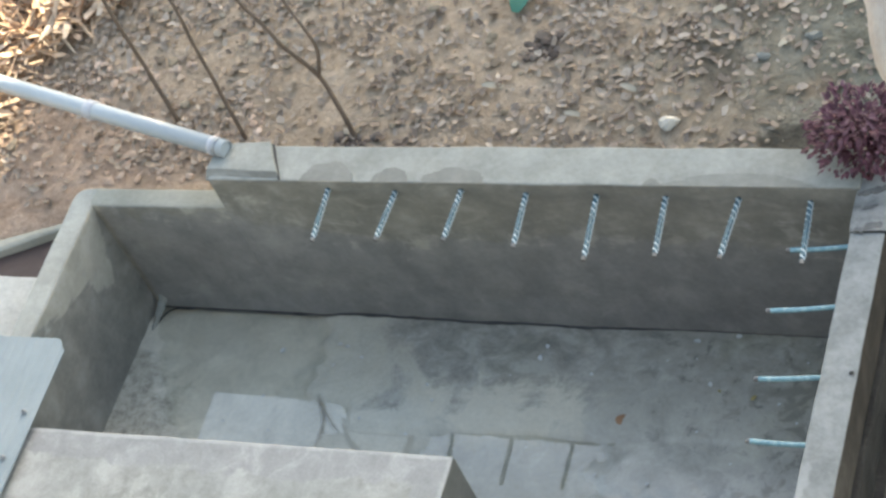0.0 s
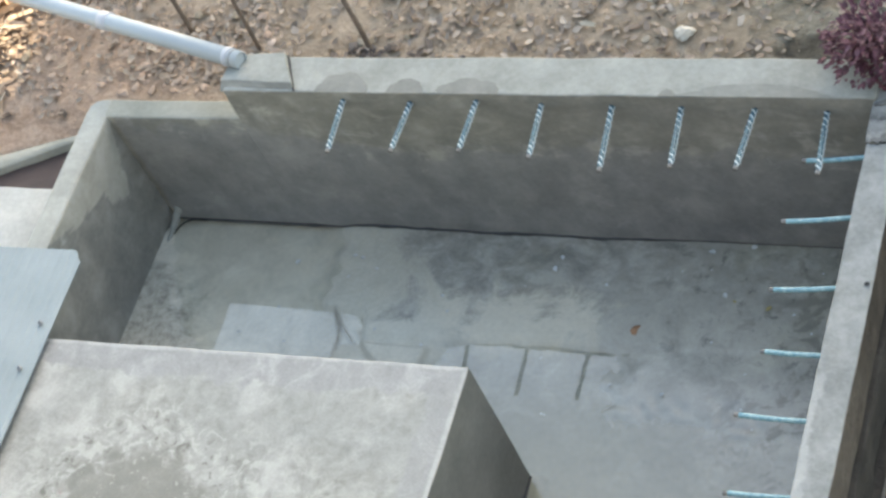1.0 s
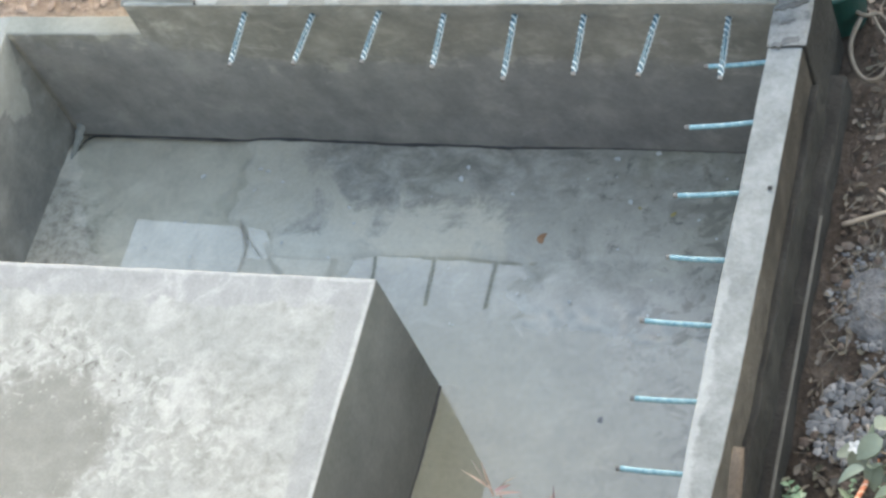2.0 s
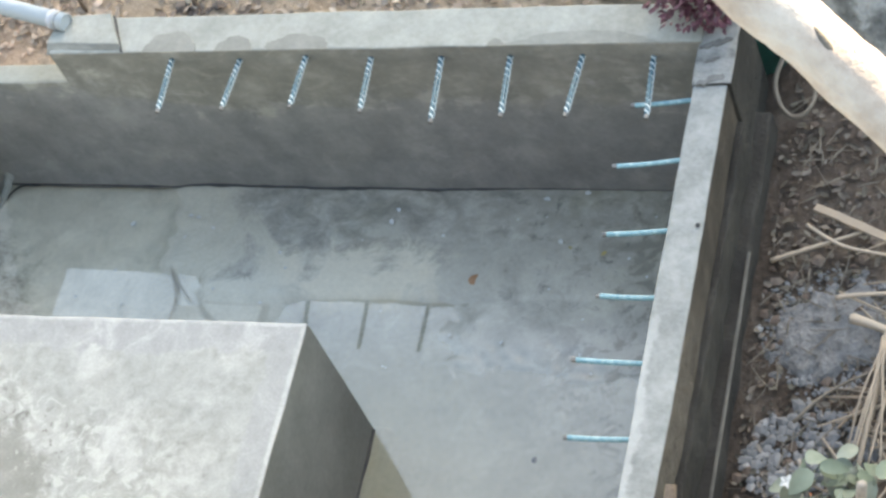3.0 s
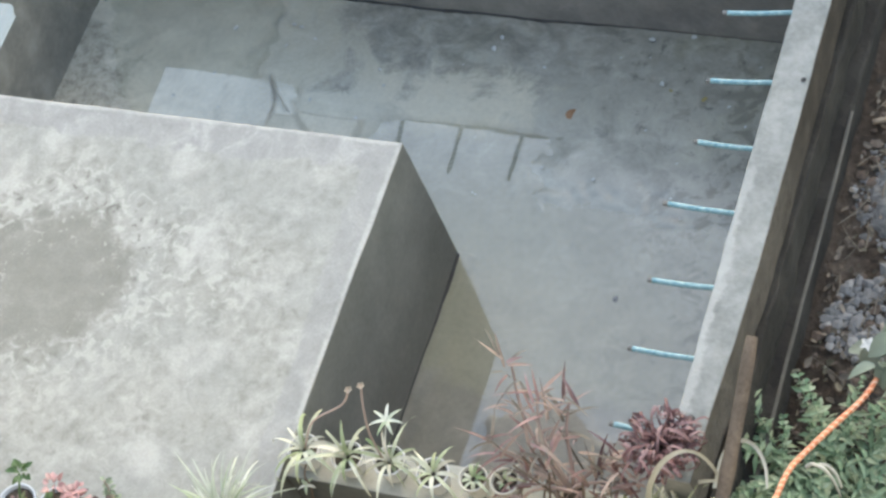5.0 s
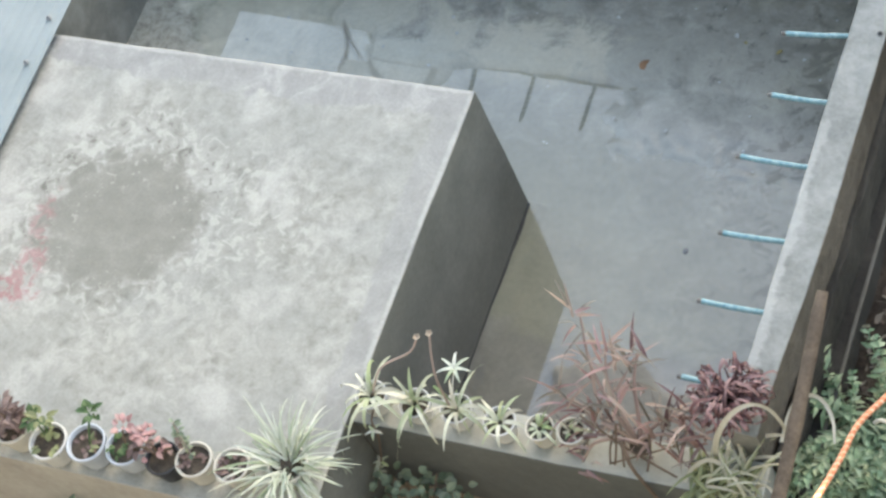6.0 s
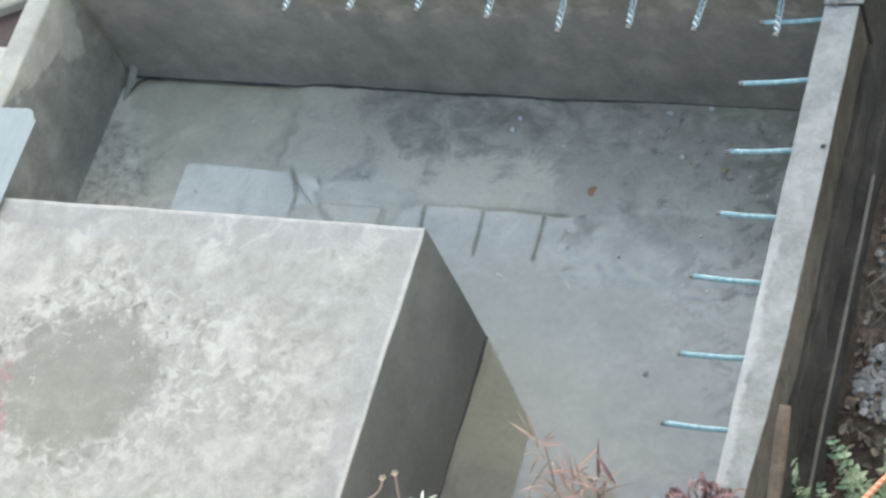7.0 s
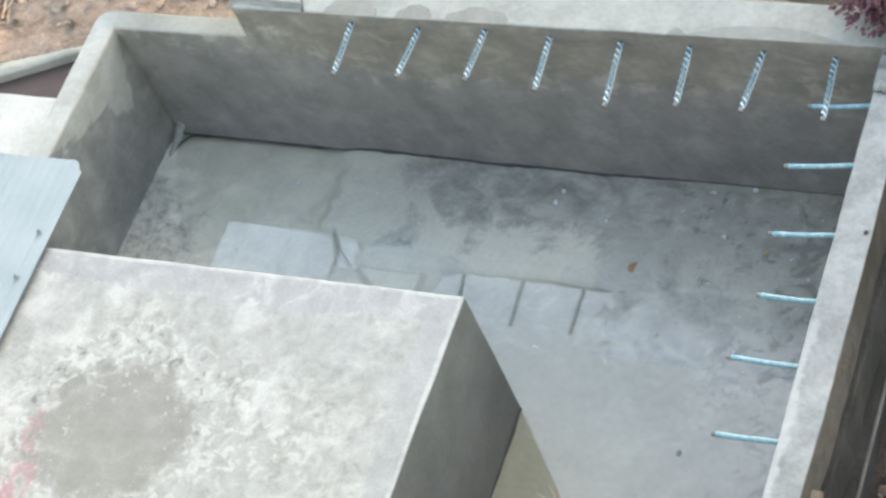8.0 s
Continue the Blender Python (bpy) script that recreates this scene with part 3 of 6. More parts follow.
M_FAINT = surface("faint_mortar_patch", (0.142, 0.144, 0.132), (0.191, 0.194, 0.177), (0.249, 0.251, 0.23), 9, 50, 0.9, 0.4, 0.004)
M_SMEAR = surface("dark_mortar_smear", (0.06, 0.06, 0.06), (0.10, 0.10, 0.099), (0.17, 0.17, 0.165), 22, 70, 0.9, 0.6, 0.005)
M_HOUSE = surface("house_brick_render", (0.085, 0.09, 0.094), (0.12, 0.126, 0.13), (0.155, 0.162, 0.166), 0.8, 20, 0.9, 0.3, 0.006)


# ---- mesh helpers ----
def mesh_from(bm, name, mats):
    me = bpy.data.meshes.new(name)
    bm.normal_update()
    bm.to_mesh(me)
    bm.free()
    for m in mats if isinstance(mats, (list, tuple)) else [mats]:
        me.materials.append(m)
    return me


def part(name, bm, material, parent=None, label="", smooth=False):
    me = mesh_from(bm, name, material)
    if smooth:
        for p in me.polygons:
            p.use_smooth = True
    ob = new(name, me)
    ob.parent = parent
    if label:
        ob["label"] = label
    return ob


def thing(name, at, label, category, group=""):
    ob = new(name)
    ob.empty_display_size = 0.05
    ob.location = at
    return tagged(ob, label, category, group)


def structure(name, bm, material, label, category, smooth=False):
    return tagged(part(name, bm, material, None, "", smooth), label, category, "", "structure")


def cut_up(bm, seg):
    """Cut a mesh by planes into cells of about seg."""
    for ax in range(3):
        lo = min(v.co[ax] for v in bm.verts)
        hi = max(v.co[ax] for v in bm.verts)
        n = int((hi - lo) / seg)
        for i in range(1, n + 1):
            p, nn = [0, 0, 0], [0, 0, 0]
            p[ax], nn[ax] = lo + (hi - lo) * i / (n + 1), 1
            bmesh.ops.bisect_plane(bm, geom=bm.verts[:] + bm.edges[:] + bm.faces[:], plane_co=p, plane_no=nn)


def roughen(bm, amp, scale=6.0, seed=0.0):
    off = Vector((seed * 7.3, seed * 3.1, seed * 5.7))
    for v in bm.verts:
        v.co += amp * noise.noise_vector(v.co * scale + off) + amp * 0.4 * noise.noise_vector(v.co * scale * 4 + off)


def box(x0, x1, y0, y1, z0, z1, bevel=0.006):
    bm = bmesh.new()
    bmesh.ops.create_cube(bm, size=1)
    for v in bm.verts:
        v.co = Vector(((x0 + x1) / 2 + v.co.x * (x1 - x0), (y0 + y1) / 2 + v.co.y * (y1 - y0), (z0 + z1) / 2 + v.co.z * (z1 - z0)))
    if bevel:
        bmesh.ops.bevel(bm, geom=bm.edges[:], offset=bevel, segments=2, affect="EDGES", profile=0.6)
    return bm


def cast(x0, x1, y0, y1, z0, z1, bevel=0.008, seg=0.06, amp=0.004, seed=0.0, top=True, scale=5.0):
    """A hand-made cement block: worn edges, uneven faces; its upper faces take the second material."""
    bm = box(x0, x1, y0, y1, z0, z1, bevel)
    cut_up(bm, seg)
    roughen(bm, amp, scale, seed)
    bm.normal_update()
    if top:
        for f in bm.faces:
            if f.normal.z > 0.75:
                f.material_index = 1
    return bm


def tube_into(bm, pts, radii, sides=8, cap=True, mat=0):
    pts = [Vector(p) for p in pts]
    if isinstance(radii, (int, float)):
        radii = [radii] * len(pts)
    rings, side = [], None
    for i, p in enumerate(pts):
        d = (pts[min(i + 1, len(pts) - 1)] - pts[max(i - 1, 0)]).normalized()
        ref = Vector((0, 0, 1)) if abs(d.z) < 0.9 else Vector((1, 0, 0))
        side = d.cross(ref).normalized() if side is None else (side - d * side.dot(d)).normalized()
        up = side.cross(d)
        rings.append([bm.verts.new(p + radii[i] * (math.cos(a) * side + math.sin(a) * up))
                      for a in (2 * math.pi * k / sides for k in range(sides))])
    for r0, r1 in zip(rings, rings[1:]):
        for k in range(sides):
            bm.faces.new((r0[k], r0[(k + 1) % sides], r1[(k + 1) % sides], r1[k])).material_index = mat
    if cap:
        bm.faces.new(rings[0][::-1]).material_index = mat
        bm.faces.new(rings[-1]).material_index = mat
    return rings


def tube(pts, radii, sides=8):
    bm = bmesh.new()
    tube_into(bm, pts, radii, sides)
    return bm


def curve_points(ctrl, n):
    """A smooth line through the control points."""
    c = [Vector(p) for p in ctrl]
    c = [2 * c[0] - c[1]] + c + [2 * c[-1] - c[-2]]
    out = []
    for i in range(1, len(c) - 2):
        for k in range(n):
            t = k / n
            p0, p1, p2, p3 = c[i - 1:i + 3]
            out.append(0.5 * (2 * p1 + (p2 - p0) * t + (2 * p0 - 5 * p1 + 4 * p2 - p3) * t * t + (3 * p1 - p0 - 3 * p2 + p3) * t ** 3))
    return out + [c[-2]]


def blade_into(bm, base, heading, length, width, rise, droop, twist=0.0, n=7, fold=0.25, mat=0):
    """A strap leaf: leaves its base at `rise` degrees, bends over by `droop` degrees on the way."""
    p = Vector(base)
    h = Vector((math.cos(heading), math.sin(heading), 0))
    s = Vector((-h.y, h.x, 0))
    rows = []
    for i in range(n + 1):
        t = i / n
        a = radians(rise - droop * t)
        d = math.cos(a) * h + math.sin(a) * Vector((0, 0, 1))
        up = -math.sin(a) * h + math.cos(a) * Vector((0, 0, 1))
        w = width * 0.5 * (0.55 + 0.45 * min(1, t * 4)) * (1 - t ** 2.2) + 0.0006
        tw = twist * t
        sd = math.cos(tw) * s + math.sin(tw) * up
        rows.append((bm.verts.new(p - sd * w), bm.verts.new(p - up * w * fold), bm.verts.new(p + sd * w)))
        p = p + d * (length / n)
    for a, b in zip(rows, rows[1:]):
        for k in (0, 1):
            bm.faces.new((a[k], a[k + 1], b[k + 1], b[k])).material_index = mat


def leaf_into(bm, at, heading, pitch, roll, length, width, curl=0.3, mat=0, n=4):
    """A broad leaf with a midrib fold and curled tip."""
    m = Matrix.Translation(at) @ Matrix.Rotation(heading, 4, "Z") @ Matrix.Rotation(-pitch, 4, "Y") @ Matrix.Rotation(roll, 4, "X")
    rows = []
    for i in range(n + 1):
        t = i / n
        w = width * 0.5 * (math.sin(math.pi * min(1, t * 0.92 + 0.08)) ** 0.8) + 0.001
        z = -curl * length * t * t
        x = length * t
        rows.append([bm.verts.new(m @ Vector((x, y, z + abs(y) * 0.35))) for y in (-w, 0, w)])
    for a, b in zip(rows, rows[1:]):
        for k in (0, 1):
            bm.faces.new((a[k], a[k + 1], b[k + 1], b[k])).material_index = mat


def lathe(profile, sides=28):
    bm = bmesh.new()
    rings = [[bm.verts.new((r * math.cos(2 * math.pi * k / sides), r * math.sin(2 * math.pi * k / sides), z)) for k in range(sides)]
             for r, z in profile]
    for a, b in zip(rings, rings[1:]):
        for k in range(sides):
            bm.faces.new((a[k], a[(k + 1) % sides], b[(k + 1) % sides], b[k]))
    bm.faces.new(rings[0][::-1])
    return bm


def stone_into(bm, at, size, rnd, mat=0, flat=0.7, sub=1):
    r = bmesh.ops.create_icosphere(bm, subdivisions=sub, radius=size, matrix=Matrix.Translation(at))
    off = Vector((rnd.random() * 50, rnd.random() * 50, rnd.random() * 50))
    at = Vector(at)
    sx, sy = rnd.uniform(0.7, 1.3), rnd.uniform(0.7, 1.3)
    for v in r["verts"]:
        d = v.co - at
        d = Vector((d.x * sx, d.y * sy, d.z * flat))
        v.co = at + d * (1 + 0.55 * noise.noise(d / size * 1.3 + off))
    for f in {f for v in r["verts"] for f in v.link_faces}:
        f.material_index = mat


# ---- ground, one sheet ----
def ease(a, b, t):
    t = min(1.0, max(0.0, (t - a) / (b - a)))
    return t * t * (3 - 2 * t)


def ground_height(x, y):
    z = 0.56 + 0.02 * ease(0.2, 1.2, y)
    right = ease(-0.05, 0.02, x) * (1 - ease(0.16, 0.7, y))
    z += (0.34 - z) * right
    near = 1 - ease(-2.25, -1.75, y)
    z += (0.10 - z) * near
    z += 0.10 * ease(0.25, 1.2, x) * right
    far = ease(4, 20, math.hypot(x + 1, y))
    k = 1 - 0.6 * far
    z += k * (0.020 * noise.noise(Vector((x * 2.1, y * 2.1, 3))) + 0.010 * noise.noise(Vector((x * 7, y * 7, 8))) + 0.005 * noise.noise(Vector((x * 19, y * 19, 1))))
    return z


def spread(lo, hi, cell, out):
    mid = list(np.arange(lo, hi + 1e-6, cell))
    a, b, s = [], [], cell
    x, y = lo, hi
    while x > -out:
        s *= 1.45
        x, y = x - s, y + s
        a.append(x)
        b.append(y)
    return a[::-1] + mid + b


def build_ground():
    xs, ys = spread(-4.7, 1.7, 0.035, 70), spread(-3.0, 1.7, 0.035, 70)
    verts, faces = [], []
    for y in ys:
        for x in xs:
            in_basin = -2.85 < x < 0.06 and -2.0 < y < 0.045
            in_tank = -2.9 < x < -1.15 and -2.38 < y < -1.0
            in_pocket = -3.54 < x < -2.84 and -0.62 < y < -0.085 + 0.34 * (x + 2.97)
            z = ground_height(x, y)
            if in_basin or in_tank:
                z = -0.35
            elif in_pocket:
                z = 0.38
            verts.append((x, y, z))
    w = len(xs)
    for j in range(len(ys) - 1):
        for i in range(w - 1):
            a = j * w + i
            faces.append((a, a + 1, a + w + 1, a + w))
    me = bpy.data.meshes.new("ground")
    me.from_pydata(verts, [], faces)
    me.materials.append(M_SOIL)
    for p in me.polygons:
        p.use_smooth = True
    tagged(new("ground", me), "bare tan and brown yard earth round the basin", "ground", "", "structure")


build_ground()

# ---- the basin ----
H_WALL, H_LOW, H_TANK = 0.766, 0.627, 0.644
H_NORTH, Y_NORTH = 0.780, -0.011          # the far wall stands a little higher and further in than the others


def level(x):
    """Still water plane, tilted about one degree eastward to line its reflections up."""
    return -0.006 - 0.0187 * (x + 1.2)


def bed_height(x, y):
    """The silted bed, mostly just under the water, drained in the east and on two low mud banks."""
    wob = 0.10 * noise.noise(Vector((x * 5, y * 5, 6))) + 0.05 * noise.noise(Vector((x * 14, y * 14, 3)))
    east = min(x + 0.99 - 0.5 * max(0.0, -y - 0.62), (y + 0.90 + 0.10 * x) * 0.9) + 0.55 * wob + 0.05 * noise.noise(Vector((x * 26, y * 26, 9)))
    z = -0.026 + 0.034 * ease(-0.16, 0.20, east)
    strand = min((x + 2.08 + 0.9 * wob) * 0.45, y + 0.40 + 0.085 * ease(-1.9, -1.84, x)) + 0.15 * wob
    z = max(z, -0.026 + 0.038 * ease(-0.06, 0.05, strand))
    z = max(z, -0.005 - 0.021 * ease(-1.080, -1.045, x + 0.12 * wob)) if y < -0.955 else z
    z += 0.045 * ease(-1.40, -1.56, y + 0.7 * wob) * ease(-0.92, -0.74, x + 0.9 * wob)
    z += 0.040 * ease(-0.06, 0.10, -x - 2.53 - 0.53 * (y + 0.52) + wob * 0.5)
    shoal = ease(-2.2, -2.12, x) * ease(-1.42, -1.50, x) * ease(-0.30, -0.36, y)
    z = max(z, -0.026 + 0.016 * shoal)
    lift = 0.042 - 0.020 * shoal
    spit = min(x + 1.937 + 0.84 * (y + 0.412), (-1.575 - x) * 0.3, y + 0.72) + 0.16 * wob
    z += lift * ease(-0.02, 0.02, spit) * ease(-0.41, -0.50, y)
    z += lift * ease(0.012, 0.002, abs(x + 1.957 + 0.45 * max(0.0, y + 0.48) + 0.06 * wob)) * ease(-0.36, -0.40, y)
    z += lift * ease(0.009, 0.002, abs(x + 1.985 + 0.96 * (y + 0.417) + 0.06 * wob)) * ease(-0.40, -0.42, y) * ease(-0.53, -0.50, y)
    z += lift * ease(-0.006, 0.014, min(x + 1.957, -0.522 - y, -1.60 - x) + 0.10 * wob)
    calm = 1 - 0.85 * ease(-0.16, 0.12, east)
    return level(x) + z + calm * 0.005 * noise.noise(Vector((x * 6, y * 6, 2))) + calm * 0.003 * noise.noise(Vector((x * 16, y * 16, 5)))


bm = bmesh.new()
bx, by = np.linspace(-2.86, 0.03, 400), np.linspace(-2.0, 0.03, 280)
grid = []
for y in by:
    row = []
    for x in bx:
        z = bed_height(x, y)
        row.append(bm.verts.new((x, y, z)))
    grid.append(row)
for a, b in zip(grid, grid[1:]):
    for i in range(len(bx) - 1):
        bm.faces.new((a[i], a[i + 1], b[i + 1], b[i]))
structure("floor", bm, M_BED, "silted wet cement bed of the basin", "floor", True)

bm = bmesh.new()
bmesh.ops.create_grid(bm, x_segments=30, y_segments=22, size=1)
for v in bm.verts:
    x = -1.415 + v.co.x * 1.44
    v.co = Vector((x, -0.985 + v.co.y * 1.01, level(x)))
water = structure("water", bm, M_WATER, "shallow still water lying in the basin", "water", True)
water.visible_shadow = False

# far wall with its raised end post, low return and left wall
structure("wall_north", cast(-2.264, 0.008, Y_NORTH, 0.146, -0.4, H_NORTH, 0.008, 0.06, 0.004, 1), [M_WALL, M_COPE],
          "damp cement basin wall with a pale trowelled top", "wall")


def skew_block(low, high, z0, z1, bevel=0.004, seg=0.03, amp=0.003, seed=0.0):
    """A hand-laid lump of mortar between two four-cornered outlines."""
    bm = bmesh.new()
    a, b = [bm.verts.new((x, y, z0)) for x, y in low], [bm.verts.new((x, y, z1)) for x, y in high]
    bm.faces.new(a[::-1])
    bm.faces.new(b)
    for k in range(4):
        bm.faces.new((a[k], a[(k + 1) % 4], b[(k + 1) % 4], b[k]))
    bmesh.ops.bevel(bm, geom=bm.edges[:], offset=bevel, segments=2, affect="EDGES", profile=0.6)
    cut_up(bm, seg)
    roughen(bm, amp, 9.0, seed)
    bm.normal_update()
    for f in bm.faces:
        if f.normal.y < -0.45:
            f.material_index = 1
    return bm


structure("wall_north_post", skew_block(((-2.276, -0.008), (-1.986, -0.008), (-2.060, 0.152), (-2.272, 0.150)), ((-2.270, 0.024), (-1.994, 0.016), (-2.068, 0.147), (-2.258, 0.136)), 0.770, 0.800, seed=2),
          [M_COPE, M_WALL], "raised mortar cap on the wall end under the pipe", "wall")
structure("wall_joint", skew_block(((-1.990, -0.010), (-1.976, -0.010), (-2.052, 0.150), (-2.064, 0.150)), ((-1.988, -0.006), (-1.980, -0.006), (-2.054, 0.148), (-2.062, 0.148)), 0.768, 0.7875, 0.002, 0.03, 0.003, 22),
          [M_JOINT, M_JOINT], "dark open joint beside the mortar cap", "trim")
structure("wall_north_low", cast(-2.852, -2.256, Y_NORTH + 0.001, 0.071, -0.4, H_LOW, 0.010, 0.05, 0.004, 1), [M_WALL, M_LOWCOPE],
          "lower stretch of the basin wall with a worn top", "wall")
bm = cast(-2.906, -2.812, -0.99, 0.069, -0.4, H_LOW + 0.001, 0.012, 0.03, 0.004, 4)
for v in bm.verts:                      # the outer corner is rounded off
    d = Vector((v.co.x + 2.854, v.co.y - 0.019))
    if d.x < 0 < d.y:
        k = max(-d.x / 0.052, d.y / 0.050)
        r = math.hypot(d.x / 0.052, d.y / 0.050)
        v.co.x, v.co.y = -2.854 + d.x * k / r, 0.019 + d.y * k / r
structure("wall_west", bm, [M_WALL, M_WESTCOPE], "low side wall of the basin, plaster top", "wall")
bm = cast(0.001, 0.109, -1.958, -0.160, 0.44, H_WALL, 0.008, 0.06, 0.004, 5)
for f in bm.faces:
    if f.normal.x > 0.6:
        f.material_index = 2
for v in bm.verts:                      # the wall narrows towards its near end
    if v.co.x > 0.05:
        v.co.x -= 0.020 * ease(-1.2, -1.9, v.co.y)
structure("wall_east", bm, [M_WALL, M_EASTCOPE, M_UPPEROUT], "narrow pale-topped side wall with a dark outside", "wall")
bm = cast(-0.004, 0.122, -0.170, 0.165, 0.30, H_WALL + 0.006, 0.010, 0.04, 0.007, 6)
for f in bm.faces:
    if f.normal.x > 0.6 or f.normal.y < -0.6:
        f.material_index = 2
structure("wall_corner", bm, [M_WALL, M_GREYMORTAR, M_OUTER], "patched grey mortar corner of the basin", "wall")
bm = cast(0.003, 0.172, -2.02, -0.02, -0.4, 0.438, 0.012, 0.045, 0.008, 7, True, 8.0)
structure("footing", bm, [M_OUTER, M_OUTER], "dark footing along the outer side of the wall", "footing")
bm = cast(0.164, 0.174, -2.02, -0.55, 0.434, 0.4425, 0.002, 0.06, 0.002, 8)
structure("footing_edge", bm, [M_LIP, M_LIP], "thin pale mortar lip on the footing edge", "trim")
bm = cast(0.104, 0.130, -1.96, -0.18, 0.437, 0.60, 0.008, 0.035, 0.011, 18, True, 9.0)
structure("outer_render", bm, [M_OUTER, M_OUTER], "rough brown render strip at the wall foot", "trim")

# dark open joint where the bed meets the far wall, and the plaster foot above it
bm, fb = bmesh.new(), bmesh.new()
low, top, foot = [], [], []
for i in range(131):
    x = -2.80 + i * (2.60 / 130)
    w = 0.0062 + 0.004 * noise.noise(Vector((x * 6, 0, 0))) + 0.0035 * noise.noise(Vector((x * 17, 0, 0)))
    w = max(0.0008, w * (1 - 0.35 * ease(-2.2, -2.7, x)) * (1 - 0.65 * ease(-1.05, -0.7, x)) * (1 - 0.8 * ease(-0.7, -0.4, x)))
    y = -0.020 - 0.004 * ease(-1.95, -1.45, x) + 0.010 * ease(-1.1, -0.7, x) + 0.005 * noise.noise(Vector((x * 3.5, 4, 0))) + 0.002 * noise.noise(Vector((x * 21, 7, 0)))
    z = max(level(x) + 0.002, bed_height(x, y) + 0.003)
    face = Y_NORTH + 0.003
    low.append(bm.verts.new((x, y - w, z)))
    top.append(bm.verts.new((x, y + w * 0.6, z + 0.003)))
    foot.append((fb.verts.new((x, y + w * 0.5, z + 0.0025)), fb.verts.new((x, min(face - 0.001, y + w * 0.5 + 0.002), z + 0.035)), fb.verts.new((x, face, z + 0.17))))
for i in range(130):
    bm.faces.new((low[i], low[i + 1], top[i + 1], top[i]))
    for k in (0, 1):
        fb.faces.new((foot[i][k], foot[i + 1][k], foot[i + 1][k + 1], foot[i][k + 1]))
structure("floor_joint", bm, M_JOINT, "dark open joint along the foot of the wall", "trim")
structure("wall_foot", fb, M_WALL, "uneven plaster foot of the far wall", "trim", True)

bm = bmesh.new()
across = Vector((0.80, -0.25, -0.55)).normalized()
rows = []
ridge = curve_points([(-2.764, -0.016, 0.092), (-2.772, -0.055, 0.064), (-2.786, -0.115, 0.036), (-2.798, -0.170, 0.014)], 7)
out = (ridge[-1] - ridge[0]).cross(across).normalized()
out = out if out.x > 0 else -out
for i, p in enumerate(ridge):
    w = 0.021 * (1 - 0.85 * i / (len(ridge) - 1)) * (1 + 0.5 * noise.noise(Vector((i * 0.7, 2, 0)))) + 0.001
    rows.append([bm.verts.new(p + across * a * w + out * h) for a, h in ((-1.0, -0.004), (-0.5, 0.003), (0.3, 0.004), (1.0, -0.004), (0.0, -0.012))])
for a, b in zip(rows, rows[1:]):
    for k in range(5):
        bm.faces.new((a[k], a[(k + 1) % 5], b[(k + 1) % 5], b[k]))
bm.faces.new(rows[0][::-1])
bm.faces.new(rows[-1])
roughen(bm, 0.003, 30)
structure("mortar_fillet", bm, M_COPE, "sliver of pale mortar in the basin corner", "mortar")
bm = tube(curve_points([(-2.66, -0.026, level(-2.66) + 0.004), (-2.735, -0.030, level(-2.735) + 0.004), (-2.775, -0.075, level(-2.77) + 0.004), (-2.797, -0.175, level(-2.79) + 0.004), (-2.806, -0.24, level(-2.8) + 0.003)], 6), 0.0035, 6)
roughen(bm, 0.002, 30)
structure("corner_joint", bm, M_JOINT, "dark open joint round the basin corner", "trim")

# scalloped mortar patches on the coping
patches = tagged(thing("coping_patch", (-1.592, 0.019, H_NORTH), "dark scalloped mortar patches on the wall top", "mortar patch"), kind="structure")
for cx, w, d, coat in ((-1.805, 0.100, 0.088, M_STAIN), (-1.570, 0.068, 0.062, M_STAIN), (-1.340, 0.110, 0.066, M_STAIN), (-0.37, 0.23, 0.050, M_FAINT), (-0.655, 0.028, 0.028, M_STAIN)):
    bm = bmesh.new()
    n = 32
    ring = []
    for k in range(n + 1):
        a = math.pi * k / n
        wob = 1 + 0.16 * noise.noise(Vector((cx * 9, a * 2, 0))) + 0.10 * noise.noise(Vector((cx * 5, a * 7, 3)))
        ring.append((cx + 1.592 + w * math.cos(a) * wob, -0.031 + d * math.sin(a) * wob))
    hi = [bm.verts.new((x, y, 0.0028)) for x, y in ring]
    lo = [bm.verts.new((x, y, -0.004)) for x, y in ring]
    bm.faces.new(hi)
    for k in range(n):
        bm.faces.new((lo[k], lo[k + 1], hi[k + 1], hi[k]))
    part("patch", bm, coat, patches)
for (x0, y0), (x1, y1), w in (((0.004, -0.030), (0.104, 0.004), 0.011), ((0.014, -0.172), (0.118, -0.128), 0.013), ((0.030, -0.085), (0.075, -0.070), 0.006)):
    bm = bmesh.new()
    a, d = Vector((x0 + 1.592, y0 - 0.019, 0)), Vector((x1 - x0, y1 - y0, 0))
    side = Vector((-d.y, d.x, 0)).normalized()
    ring = []
    for k in range(28):
        t = k / 28 * 2 * math.pi
        q = 0.9 + 0.6 * noise.noise(Vector((math.cos(t) * 2.2, math.sin(t) * 2.2, x0 * 40))) + 0.8 * noise.noise(Vector((math.cos(t) * 6, math.sin(t) * 6, x0 * 70)))
        ring.append(a + d * (0.5 - 0.5 * math.cos(t)) + side * w * math.sin(t) * q)
    hi = [bm.verts.new((p.x, p.y, H_WALL + 0.0115 - H_NORTH)) for p in ring]
    lo = [bm.verts.new((p.x, p.y, H_WALL - 0.004 - H_NORTH)) for p in ring]
    bm.faces.new(hi[::-1])
    for k in range(28):
        bm.faces.new((lo[k], lo[(k + 1) % 28], hi[(k + 1) % 28], hi[k]))
    part("smear", bm, M_SMEAR, patches, "dark mortar smear on the corner")

